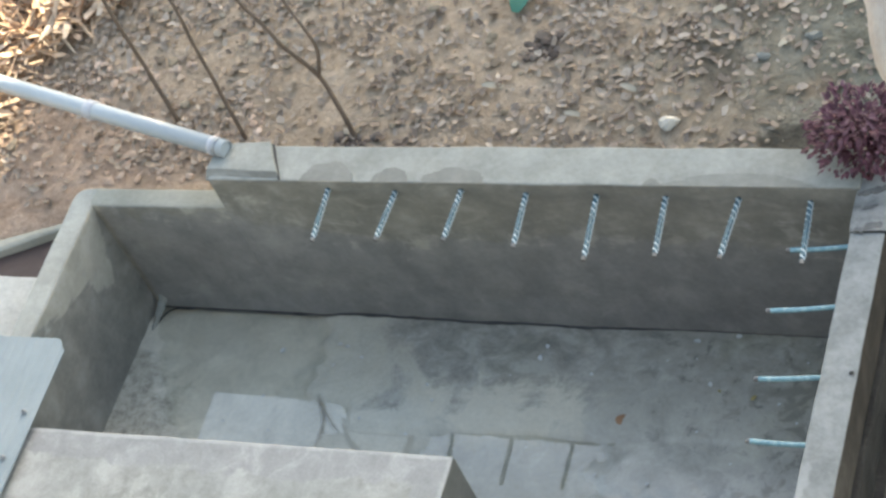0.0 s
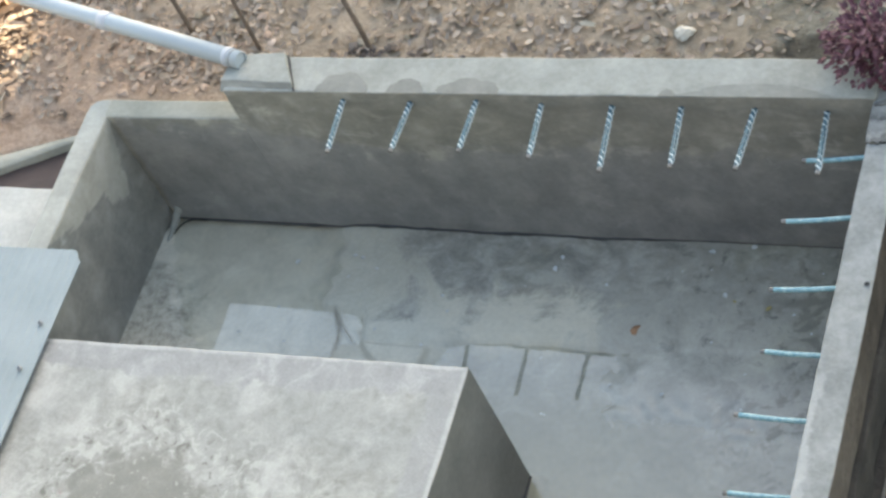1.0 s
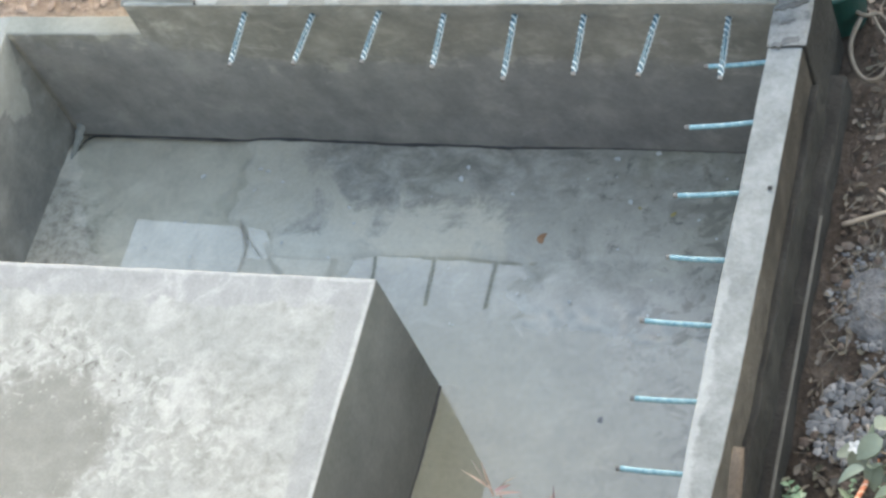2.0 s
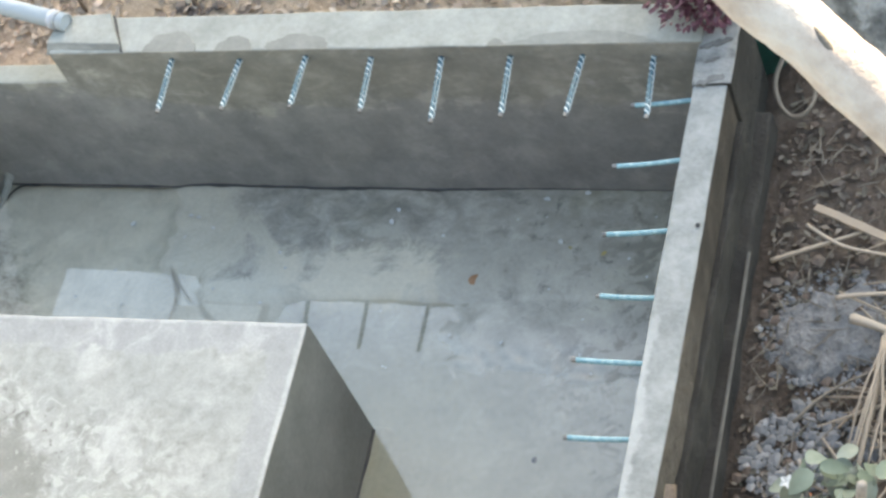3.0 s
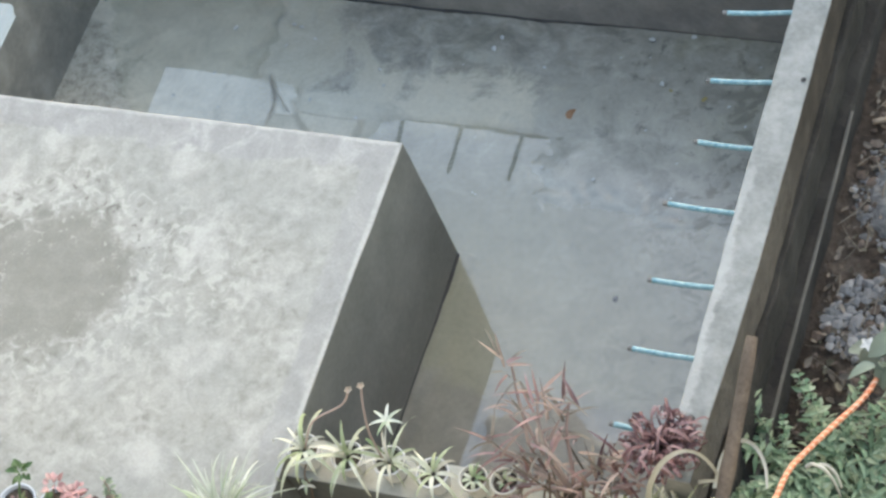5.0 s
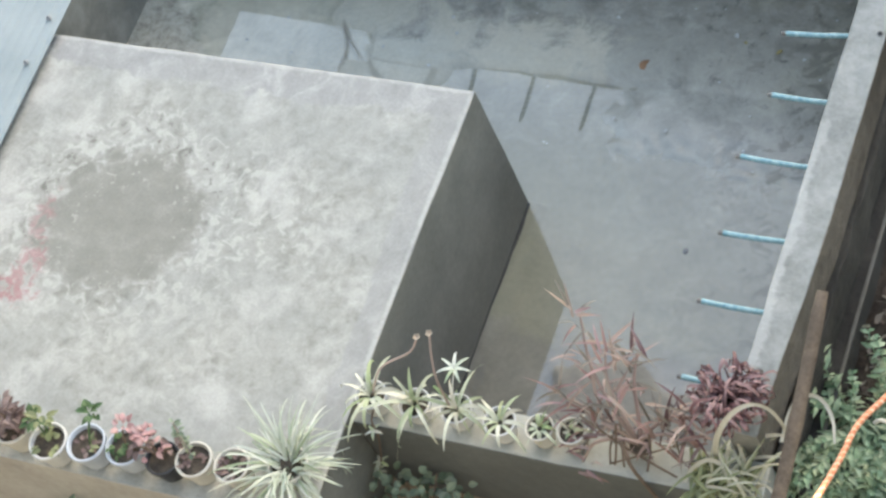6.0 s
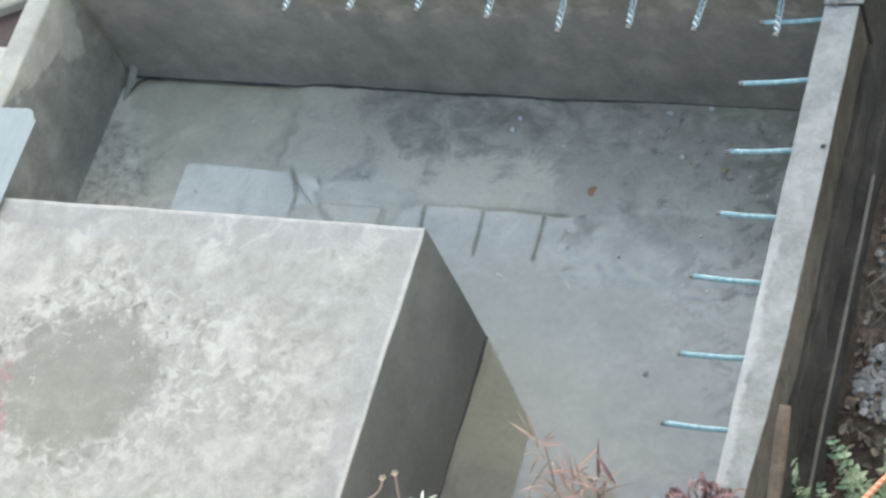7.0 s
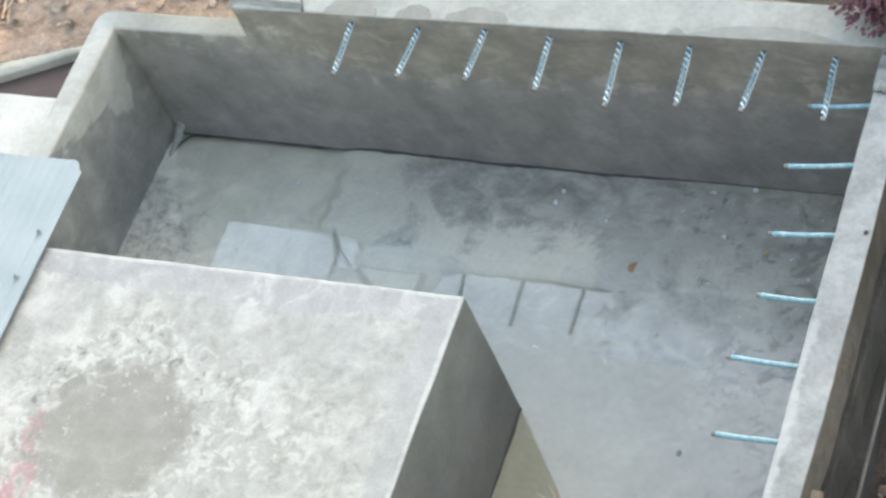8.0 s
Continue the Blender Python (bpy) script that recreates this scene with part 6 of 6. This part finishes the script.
def shrub():
    r = random.Random(31)
    z0 = ground_height(0.47, -1.76)
    o = thing("leafy_shrub", (0.47, -1.76, z0), "grey-stemmed shrub with pale green leaves", "shrub")
    base = Vector((0.47, -1.76, z0))
    stem = curve_points([Vector((0, 0, -0.02)), Vector((0.07, 0.11, 0.45 - z0)), Vector((0.168, 0.11, 0.72 - z0)), Vector((0.22, 0.16, 1.0 - z0))], 6)
    part("trunk", tube(stem, [0.025 - 0.012 * i / len(stem) for i in range(len(stem))], 9), M_GREYBARK, o, "", True)
    limb = curve_points([Vector((0.09, 0.11, 0.50 - z0)), Vector((0.04, 0.24, 0.58 - z0)), Vector((0.0, 0.33, 0.64 - z0)), Vector((-0.02, 0.40, 0.66 - z0))], 6)
    part("limb", tube(limb, [0.010 - 0.005 * i / len(limb) for i in range(len(limb))], 8), M_GREYBARK, o, "", True)
    spots = [(0.498, -1.402, .70), (0.478, -1.50, .70), (0.52, -1.43, .72), (0.56, -1.60, .72), (0.578, -1.424, .70), (0.44, -1.44, .66), (0.60, -1.52, .74),
             (0.53, -1.50, .68), (0.62, -1.66, .76), (0.66, -1.58, .8), (0.55, -1.36, .66), (0.62, -1.40, .70), (0.67, -1.46, .76)]
    for s in spots:
        for k in range(3):
            p = Vector(s) - base + Vector((r.uniform(-0.02, 0.02), r.uniform(-0.02, 0.02), r.uniform(-0.03, 0.02)))
            bm = bmesh.new()
            a = r.uniform(0, 6.3)
            leaf_into(bm, p, a, r.uniform(-0.7, 0.2), r.uniform(-0.5, 0.5), r.uniform(0.055, 0.098), r.uniform(0.036, 0.060), 0.6, 0, 5)
            tube_into(bm, [p, p - Vector((math.cos(a) * 0.03, math.sin(a) * 0.03, 0.05))], 0.0015, 4)
            part("leaf", bm, M_PALEGREEN, o, "", True)
    bm = bmesh.new()
    for k in range(5):
        leaf_into(bm, Vector((0.434, -1.447, 0.69)) - base, k * 1.26, 0.5, 0.0, 0.022, 0.014, 0.3, 0, 3)
    part("flower", bm, M_FLECK, o, "small white flower")


shrub()


def front_bush(x, y, seed, n, w, material, label, tall=1.0):
    r = random.Random(seed)
    z0 = ground_height(x, y)
    o = thing("garden_bush", (x, y, z0), label, "bush")
    bm = bmesh.new()
    for i in range(9):
        a = r.uniform(0, 6.3)
        tip = Vector((w * 0.8 * math.cos(a), w * 0.6 * math.sin(a), r.uniform(0.18, 0.32)))
        tube_into(bm, curve_points([(0, 0, -0.01), tip * 0.5 + Vector((0, 0, 0.05)), tip], 4), 0.003, 5)
    part("twigs", bm, M_TWIG, o)
    bm = bmesh.new()
    for i in range(n):
        a, d = r.uniform(0, 6.3), w * math.sqrt(r.random())
        hh = (0.10 + 0.24 * r.random() * (1 - 0.5 * d / w)) * tall
        leaf_into(bm, (d * math.cos(a), d * 0.75 * math.sin(a), hh), r.uniform(0, 6.3), r.uniform(-0.2, 0.7), r.uniform(-0.5, 0.5), r.uniform(0.022, 0.036), r.uniform(0.018, 0.028), 0.2, 0, 3)
    tagged(part("foliage", bm, material, o), kind="stuff")


front_bush(-0.93, -2.24, 4, 260, 0.22, M_BUSH, "low bush with small round grey-green leaves", 1.25)
front_bush(-1.95, -2.53, 6, 190, 0.16, M_BUSH, "low pale bush below the tank edge", 1.3)
front_bush(-0.10, -2.30, 9, 200, 0.18, M_OLIVE, "olive green bush in front of the wall")


# ---- behind the far wall ----
def sapling(base, ctrl, rad, label, branch=None):
    z0 = ground_height(base[0], base[1]) - 0.01
    o = thing("sapling", (base[0], base[1], z0), label, "sapling", "bare saplings behind the wall")
    pts = curve_points(ctrl, 6)
    pts = [p + Vector((0.006 * noise.noise(p * 9), 0.006 * noise.noise(p * 9 + Vector((5, 0, 0))), 0)) for p in pts]
    stem = part("stem", tube(pts, [rad * (1 - 0.5 * i / len(pts)) for i in range(len(pts))], 7), M_TWIG, o, "", True)
    if branch:
        bp = curve_points(branch, 5)
        part("branch", tube(bp, [rad * 0.7 * (1 - 0.5 * i / len(bp)) for i in range(len(bp))], 6), M_TWIG, stem, "", True)


sapling((-2.641, 0.429), ((0.0, 0.0, 0.0), (-0.08, 0.084, 0.248), (-0.144, 0.147, 0.51), (-0.18, 0.187, 0.615)), 0.010, "thin bare brown sapling behind the basin wall")
sapling((-2.342, 0.362), ((0.0, 0.0, 0.0), (-0.063, 0.083, 0.285), (-0.125, 0.166, 0.548), (-0.155, 0.203, 0.637)), 0.009, "thin bare brown sapling behind the basin wall")
sapling((-1.897, 0.365), ((-0.0, 0.0, 0.0), (-0.025, 0.033, 0.113), (-0.08, 0.083, 0.248), (-0.156, 0.091, 0.39), (-0.264, 0.12, 0.585), (-0.304, 0.133, 0.645)), 0.011, "forked bare brown sapling behind the basin wall",
        ((-0.08, 0.083, 0.248), (-0.06, 0.114, 0.337), (-0.07, 0.131, 0.397), (-0.143, 0.187, 0.51), (-0.175, 0.225, 0.6)))


def purple_shrub():
    r = random.Random(44)
    z0 = ground_height(0.16, 0.22)
    o = thing("purple_plant", (0.10, 0.26, z0), "dense maroon-purple plant in a teal plastic pot", "potted plant")
    part("pot", lathe([(0.075, 0.0), (0.085, 0.01), (0.105, 0.20), (0.112, 0.205), (0.112, 0.225), (0.100, 0.225), (0.09, 0.19), (0.02, 0.17)], 32), M_TEAL, o, "teal plastic pot", True)
    part("stem", tube(curve_points([(0, 0, 0.15), (-0.03, -0.05, 0.24), (-0.09, -0.12, 0.80 - z0)], 5), [0.012] * 10 + [0.007], 7), M_TWIG, o)
    bm = bmesh.new()
    c = Vector((-0.10, -0.125, 0.87 - z0))
    for i in range(1250):
        v = Vector((r.gauss(0, 1), r.gauss(0, 1), r.gauss(0, 1))).normalized() * (0.140 * r.random() ** 0.4)
        v.z *= 0.75
        v *= 1 + 0.6 * noise.noise(v * 13)
        a = math.atan2(v.y, v.x) + r.uniform(-0.6, 0.6)
        leaf_into(bm, c + v, a, r.uniform(-0.2, 1.0), r.uniform(-0.7, 0.7), r.uniform(0.014, 0.030), r.uniform(0.009, 0.016), 0.3, 0, 3)
    tagged(part("foliage", bm, M_PURPLE, o), kind="stuff")


purple_shrub()
single_leaf("broad_leaf", (-1.424, 0.927, ground_height(-1.424, 0.927) + 0.020), 1.45, 0.15, 0.075, M_TEALLEAF, "broad blue-green leaf lying on the earth", "leaf", 0.25, 0.3)


def leaning_tree():
    """A slender tree rising beside the terrace; its sunlit limb and a grey one cross close in front of the view."""
    base = Vector((1.46, -2.86, ground_height(1.46, -2.86) - 0.02))
    o = thing("leaning_tree", base, "slender pale sunlit tree leaning past the terrace edge", "tree")
    way = [(1.46, -2.86, base.z), (1.45, -2.93, 1.5), (1.466, -3.042, 2.777), (1.558, -3.404, 4.412), (1.553, -3.618, 5.038), (1.517, -3.634, 5.146), (1.483, -3.624, 5.192), (1.440, -3.600, 5.228),
           (1.4135, -3.585, 5.249), (1.391, -3.571, 5.268), (1.385, -3.553, 5.283), (1.364, -3.497, 5.303), (1.320, -3.349, 5.318)]
    rad = [0.050, 0.044, 0.036, 0.020, 0.0145, 0.0135, 0.0128, 0.0125, 0.0125, 0.0125, 0.0122, 0.0115, 0.008]
    pts = curve_points([Vector(c) - base for c in way], 10)
    bm = tube(pts, [rad[i // 10] + (rad[min(i // 10 + 1, 12)] - rad[i // 10]) * (i % 10) / 10 for i in range(len(pts))], 24)
    for v in bm.verts:
        v.co += 0.0016 * noise.noise_vector(v.co * 45) + 0.0006 * noise.noise_vector(v.co * 160)
    trunk = part("trunk", bm, M_BARK, o, "", True)
    side = [(1.555, -3.39, 4.36), (1.575, -3.43, 4.60), (1.563, -3.506, 4.916), (1.523, -3.517, 5.029), (1.486, -3.508, 5.077), (1.435, -3.479, 5.118), (1.403, -3.461, 5.144), (1.386, -3.433, 5.170), (1.364, -3.344, 5.175)]
    gp = curve_points([Vector(c) - base for c in side], 10)
    gm = tube(gp, [0.016 + 0.009 * ease(0, 22, i) - 0.004 * i / len(gp) for i in range(len(gp))], 24)
    for v in gm.verts:
        v.co += 0.003 * noise.noise_vector(v.co * 40) + 0.0012 * noise.noise_vector(v.co * 130)
    part("grey_limb", gm, M_GREYTRUNK, o, "mottled grey bark limb", True)
    for way in (((1.4448, -3.6034, 5.2378), (1.4488, -3.6077, 5.2332), (1.4546, -3.6124, 5.2276)), ((1.4584, -3.6073, 5.2293), (1.4598, -3.6138, 5.2243), (1.4615, -3.6194, 5.2199))):
        sp = curve_points([Vector(p) - base for p in way], 4)
        part("bark_scar", tube(sp, [0.0005 + 0.0014 * math.sin(math.pi * i / (len(sp) - 1)) for i in range(len(sp))], 8), M_KNOT, trunk, "dark split in the bark", True)


leaning_tree()


# ---- loose debris ----
def flake_into(bm, at, size, r, slim):
    """A torn, curled piece of dead leaf."""
    m = Matrix.Translation(at) @ Euler((r.uniform(-0.65, 0.65), r.uniform(-0.65, 0.65), r.uniform(0, 6.3))).to_matrix().to_4x4()
    n = r.choice((5, 6, 7))
    curl = r.uniform(-8, 14)
    ring = []
    for k in range(n):
        a = 2 * math.pi * (k + r.uniform(-0.3, 0.3)) / n
        q = size * 0.5 * r.uniform(0.55, 1.15)
        x, y = q * math.cos(a), q * slim * math.sin(a)
        ring.append(bm.verts.new(m @ Vector((x, y, curl * (x * x * 0.5 + y * y * 2) + 0.25 * abs(y)))))
    c = bm.verts.new(m @ Vector((0, 0, 0)))
    for k in range(n):
        bm.faces.new((ring[k], ring[(k + 1) % n], c))


def scatter_leaves(name, n, area, size, material, label, category, seed, lift=0.008, slim=0.55, keep=None):
    r = random.Random(seed)
    bm = bmesh.new()
    made = 0
    while made < n:
        x, y = r.uniform(area[0], area[1]), r.uniform(area[2], area[3])
        if keep and not keep(x, y, r):
            continue
        made += 1
        s = size * r.uniform(0.5, 1.3)
        flake_into(bm, (x, y, ground_height(x, y) + r.uniform(0.3, 1.0) * lift), s, r, slim)
    tagged(part(name, bm, material), label, category, "", "stuff")


def clear_of_walls(x, y, r):
    if ((x - -0.290) / 0.15) ** 2 + ((y - 0.364) / 0.085) ** 2 < 1:
        return False
    if y > 0.21:
        return r.random() < 0.35 + 0.65 * ease(-0.2, 0.25, noise.noise(Vector((x * 2.2, y * 2.2, 4))))
    return x < -3.0 and y > 0.03 and r.random() < 0.35 or x < -3.56


scatter_leaves("leaf_litter", 10500, (-4.6, 0.7, -1.2, 1.7), 0.041, M_LITTER, "dry curled leaves scattered over the earth", "leaf litter", 3, 0.013, 0.62, clear_of_walls)


def straw_heap(name, n, area, length, material, label, seed, thick=0.004, keep=None, flat=0.03):
    r = random.Random(seed)
    bm = bmesh.new()
    for i in range(n):
        for _ in range(30):
            x, y = r.uniform(area[0], area[1]), r.uniform(area[2], area[3])
            if not keep or keep(x, y):
                break
        a, ln = r.uniform(0, 6.3), length * r.uniform(0.4, 1.3)
        z = ground_height(x, y) + r.uniform(0.003, flat)
        h = Vector((math.cos(a), math.sin(a), r.uniform(-0.12, 0.12)))
        s = Vector((-h.y, h.x, 0))
        p = Vector((x, y, z))
        w = thick * r.uniform(0.6, 1.8)
        tube_into(bm, [p - h * ln / 2, p + s * ln * r.uniform(-0.06, 0.06), p + h * ln / 2], [w * 0.5, w, w * 0.4], 4)
    tagged(part(name, bm, material), label, "straw", "", "stuff")


straw_heap("straw_heap", 2300, (-4.7, -3.05, -0.9, 1.6), 0.16, M_STRAW, "sunlit heap of dry straw and husks", 7, 0.006, lambda x, y: x < -3.56 + 0.12 * ease(-0.1, 0.03, y) + 0.27 * ease(0.45, 1.1, y) + 0.10 * ease(0.25, 0.05, y) * ease(-0.08, 0.03, y) + 0.12 * noise.noise(Vector((x * 3, y * 3, 0))))
scatter_leaves("husk_litter", 2600, (-4.7, -2.95, -0.9, 1.6), 0.19, M_STRAW, "pale dry husks and leaves in the sun", "leaf litter", 11, 0.08, 0.17, lambda x, y, r: x < -3.42 + 0.35 * ease(0.45, 1.1, y) + 0.25 * noise.noise(Vector((x * 2, y * 2, 5))))


def lumps(name, n, area, size, material, label, category, seed, keep=None, big=2.2, flat=0.7):
    r = random.Random(seed)
    bm = bmesh.new()
    for i in range(n):
        for _ in range(40):
            x, y = r.uniform(area[0], area[1]), r.uniform(area[2], area[3])
            if not keep or keep(x, y):
                break
        s = size * (0.5 + big * r.random() ** 4)
        stone_into(bm, (x, y, ground_height(x, y) + s * 0.25), s, r, 0, flat, 1)
    tagged(part(name, bm, material), label, category, "", "stuff")


lumps("earth_lumps", 900, (-3.5, 0.5, 0.22, 1.6), 0.010, M_PALECLOD, "small pale lumps of earth and stone", "earth", 13, lambda x, y: noise.noise(Vector((x * 1.7, y * 1.7, 9))) > -0.15, 2.2, 0.5)
lumps("pink_clods", 600, (-3.55, -2.3, 0.10, 0.75), 0.009, M_PINKCLOD, "crumbled pinkish clods beside the low wall", "earth", 14, lambda x, y: y > 0.13 and noise.noise(Vector((x * 2.5, y * 2.5, 1))) > -0.1, 2.0, 0.45)
# dark lumps added in place of the dark hole at the sapling foot
lumps("burrow_clods", 60, (-1.99, -1.80, 0.25, 0.38), 0.014, M_CLOD, "dark clods standing in for a hole at the sapling foot", "earth", 15, None, 1.2, 0.6)
lumps("root_clods", 70, (-1.346, -1.226, 0.723, 0.833), 0.013, M_CLOD, "dark dug-up clods on the yard earth", "earth", 16, None, 1.2, 0.6)
lumps("soil_clods", 1500, (0.20, 1.2, -1.9, 0.6), 0.008, M_CLOD, "dark soil clods beside the basin wall", "earth", 17)
straw_heap("palm_litter", 150, (0.52, 1.0, -1.45, -0.45), 0.26, M_PALESTRAW, "dry brown palm leaflets heaped on the soil", 41, 0.004, lambda x, y: x > 0.62 - 0.16 * ease(-0.6, -1.3, y), 0.06)
straw_heap("root_litter", 420, (0.22, 1.2, -1.7, 0.5), 0.10, M_VINE, "dry roots and twigs on the dark soil", 19, 0.0022)
scatter_leaves("dead_leaves", 2000, (0.2, 1.2, -1.7, 0.6), 0.036, M_ROTTEN, "rotting leaves on the dark soil", "leaf litter", 23, 0.015, 0.5)

scatter_leaves("pale_leaves", 30, (0.11, 0.56, -1.67, -1.29), 0.033, M_PALELEAF, "faded grey-green leaves fallen on the soil", "leaf litter", 27, 0.03, 0.6)


def mortar_spill():
    bm = bmesh.new()
    n = 64
    grid, mask = [], []
    for j in range(n):
        row, mrow = [], []
        for i in range(n):
            x, y = 0.17 + 0.54 * i / (n - 1), -1.03 + 0.50 * j / (n - 1)
            m = 1 - math.hypot((x - 0.43) / 0.19, (y + 0.78) / 0.165)
            m += 0.40 * noise.noise(Vector((x * 7, y * 7, 3))) + 0.35 * noise.noise(Vector((x * 19, y * 19, 1))) + 0.15 * noise.noise(Vector((x * 45, y * 45, 7)))
            z = ground_height(x, y) + 0.024 * ease(-0.1, 0.3, m) - 0.006 + 0.008 * noise.noise(Vector((x * 30, y * 30, 0))) + 0.006 * noise.noise(Vector((x * 75, y * 75, 4)))
            row.append(bm.verts.new((x, y, z)))
            mrow.append(m)
        grid.append(row)
        mask.append(mrow)
    for j in range(n - 1):
        for i in range(n - 1):
            if max(mask[j][i], mask[j + 1][i], mask[j][i + 1], mask[j + 1][i + 1]) > -0.05:
                bm.faces.new((grid[j][i], grid[j][i + 1], grid[j + 1][i + 1], grid[j + 1][i]))
    bmesh.ops.delete(bm, geom=[v for v in bm.verts if not v.link_faces], context="VERTS")
    tagged(part("mortar_spill", bm, M_MORTAR, None, "", True), "hardened grey spill of mortar on the soil", "mortar")


mortar_spill()


def in_blob(cx, cy, rx, ry):
    return lambda x, y: ((x - cx) / rx) ** 2 + ((y - cy) / ry) ** 2 < 1 + 0.5 * noise.noise(Vector((x * 9, y * 9, 2)))


lumps("gravel_heap", 520, (0.2, 0.66, -1.36, -0.98), 0.0165, M_GRAVEL, "heap of grey crushed stone on the soil", "gravel", 29, in_blob(0.40, -1.185, 0.185, 0.15), 0.9, 0.8)
lumps("gravel_edge", 700, (0.2, 0.72, -1.0, -0.55), 0.009, M_GRAVEL, "grey stone chips round the mortar spill", "gravel", 37, in_blob(0.44, -0.78, 0.23, 0.22), 0.9, 0.7)


def stick(ctrl, rad, material, name, label, category, sides=7):
    base = Vector(ctrl[0])
    pts = [p - base for p in curve_points(ctrl, 5)]
    ob = tagged(part(name, tube(pts, [rad * (1 - 0.45 * i / len(pts)) for i in range(len(pts))], sides), material, None, "", True), label, category)
    ob.location = base


bm = box(0, 0.46, -0.013, 0.013, 0, 0.010, 0.003)
cut_up(bm, 0.04)
roughen(bm, 0.004, 12)
ob = tagged(part("split_board", bm, M_PALESTRAW), "split pale board lying on the soil", "board")
ob.matrix_world = pose(0.355, -0.405, 0.47, 4, 4, -24)
stick(((0.227, -0.553, 0.40), (0.35, -0.525, 0.43), (0.50, -0.48, 0.45)), 0.008, M_PALESTRAW, "dry_stick", "bleached dry stick on the soil", "stick")
stick(((0.33, -0.45, 0.44), (0.45, -0.53, 0.45), (0.62, -0.58, 0.47)), 0.007, M_PALESTRAW, "dry_stick", "bleached dry stick on the soil", "stick")
stick(((0.445, -0.705, 0.44), (0.55, -0.70, 0.455), (0.80, -0.70, 0.48)), 0.008, M_PALESTRAW, "dry_stick", "bleached dry stick on the soil", "stick")
stick(((0.500, -0.775, 0.44), (0.58, -0.81, 0.455), (0.80, -0.92, 0.50)), 0.017, M_PALESTRAW, "dry_stalk", "thick bleached dry stalk on the soil", "stalk")
stick(((0.62, -0.80, 0.47), (0.60, -0.95, 0.46), (0.585, -1.10, 0.45), (0.565, -1.25, 0.42)), 0.012, M_PALESTRAW, "palm_stalk", "dry pale palm frond stalk", "stalk")
for i in range(9):
    r = random.Random(100 + i)
    x0, y0 = 0.60 + r.uniform(-0.02, 0.14), -0.80 - r.uniform(0.0, 0.12)
    x1, y1 = x0 - r.uniform(-0.05, 0.08), y0 - r.uniform(0.25, 0.45)
    stick(((x0, y0, 0.475), ((x0 + x1) / 2 + r.uniform(-0.02, 0.02), (y0 + y1) / 2, 0.48), (x1, y1, 0.455)), r.uniform(0.003, 0.008), M_PALESTRAW,
          "palm_leaflet", "dry narrow leaflet of a palm frond", "leaf", 5)
stick(((0.36, -1.10, 0.39), (0.42, -1.04, 0.41), (0.50, -0.98, 0.42), (0.62, -0.93, 0.44)), 0.006, M_VINE, "dry_stick", "thin grey stick across the gravel", "stick")
stick(((0.19, 0.20, 0.46), (0.167, 0.10, 0.45), (0.185, 0.02, 0.44), (0.225, -0.03, 0.43), (0.27, -0.035, 0.44), (0.30, 0.02, 0.45), (0.29, 0.09, 0.46), (0.25, 0.15, 0.46), (0.22, 0.21, 0.46)),
      0.009, M_VINE, "vine_loop", "looped dry pale vine on the soil", "vine")
stick(((0.15, 0.22, 0.47), (0.20, 0.19, 0.47), (0.25, 0.20, 0.46), (0.30, 0.13, 0.45)), 0.008, M_VINE, "dry_vine", "dry pale vine on the soil", "vine")
bm = bmesh.new()
stone_into(bm, (0, 0, 0.012), 0.042, random.Random(4), 0, 0.6, 2)
tagged(part("stone", bm, M_PALESTONE), "pale beige angular stone on the earth", "stone").location = (-0.74, 0.42, ground_height(-0.74, 0.42))
for (x, y), turn, ln in (((-1.460, 0.581), 0.1, 0.075), ((-0.945, 0.577), -0.25, 0.07), ((-0.682, 0.907), 0.9, 0.075), ((-1.121, 0.458), 0.0, 0.06), ((-0.422, 0.745), 1.0, 0.07), ((-0.232, 0.926), 0.8, 0.07)):
    single_leaf("dry_husk", (x, y, ground_height(x, y) + 0.028), turn, ln * 1.1, ln * 0.30, M_HUSK, "pale curled dry husk on the yard earth", "husk", 0.8, 0.1, 0.3)
for (x, y), size in (((-0.476, 0.720), 0.020), ((-0.317, 0.807), 0.024)):
    bm = bmesh.new()
    stone_into(bm, (0, 0, size * 0.3), size, random.Random(int(size * 1000)), 0, 0.6, 2)
    tagged(part("stone", bm, M_FAINT), "pale grey broken stone on the earth", "stone").location = (x, y, ground_height(x, y))
for ctrl in (((0.333, -1.786, 0.600), (0.351, -1.784, 0.620), (0.385, -1.793, 0.620), (0.407, -1.803, 0.580), (0.419, -1.811, 0.500)),
             ((0.365, -1.773, 0.600), (0.391, -1.775, 0.600), (0.413, -1.788, 0.580), (0.424, -1.802, 0.540))):
    stick(ctrl, 0.006, M_DRY, "dry_stick", "pale dry stick arching over the fern", "stick", 6)
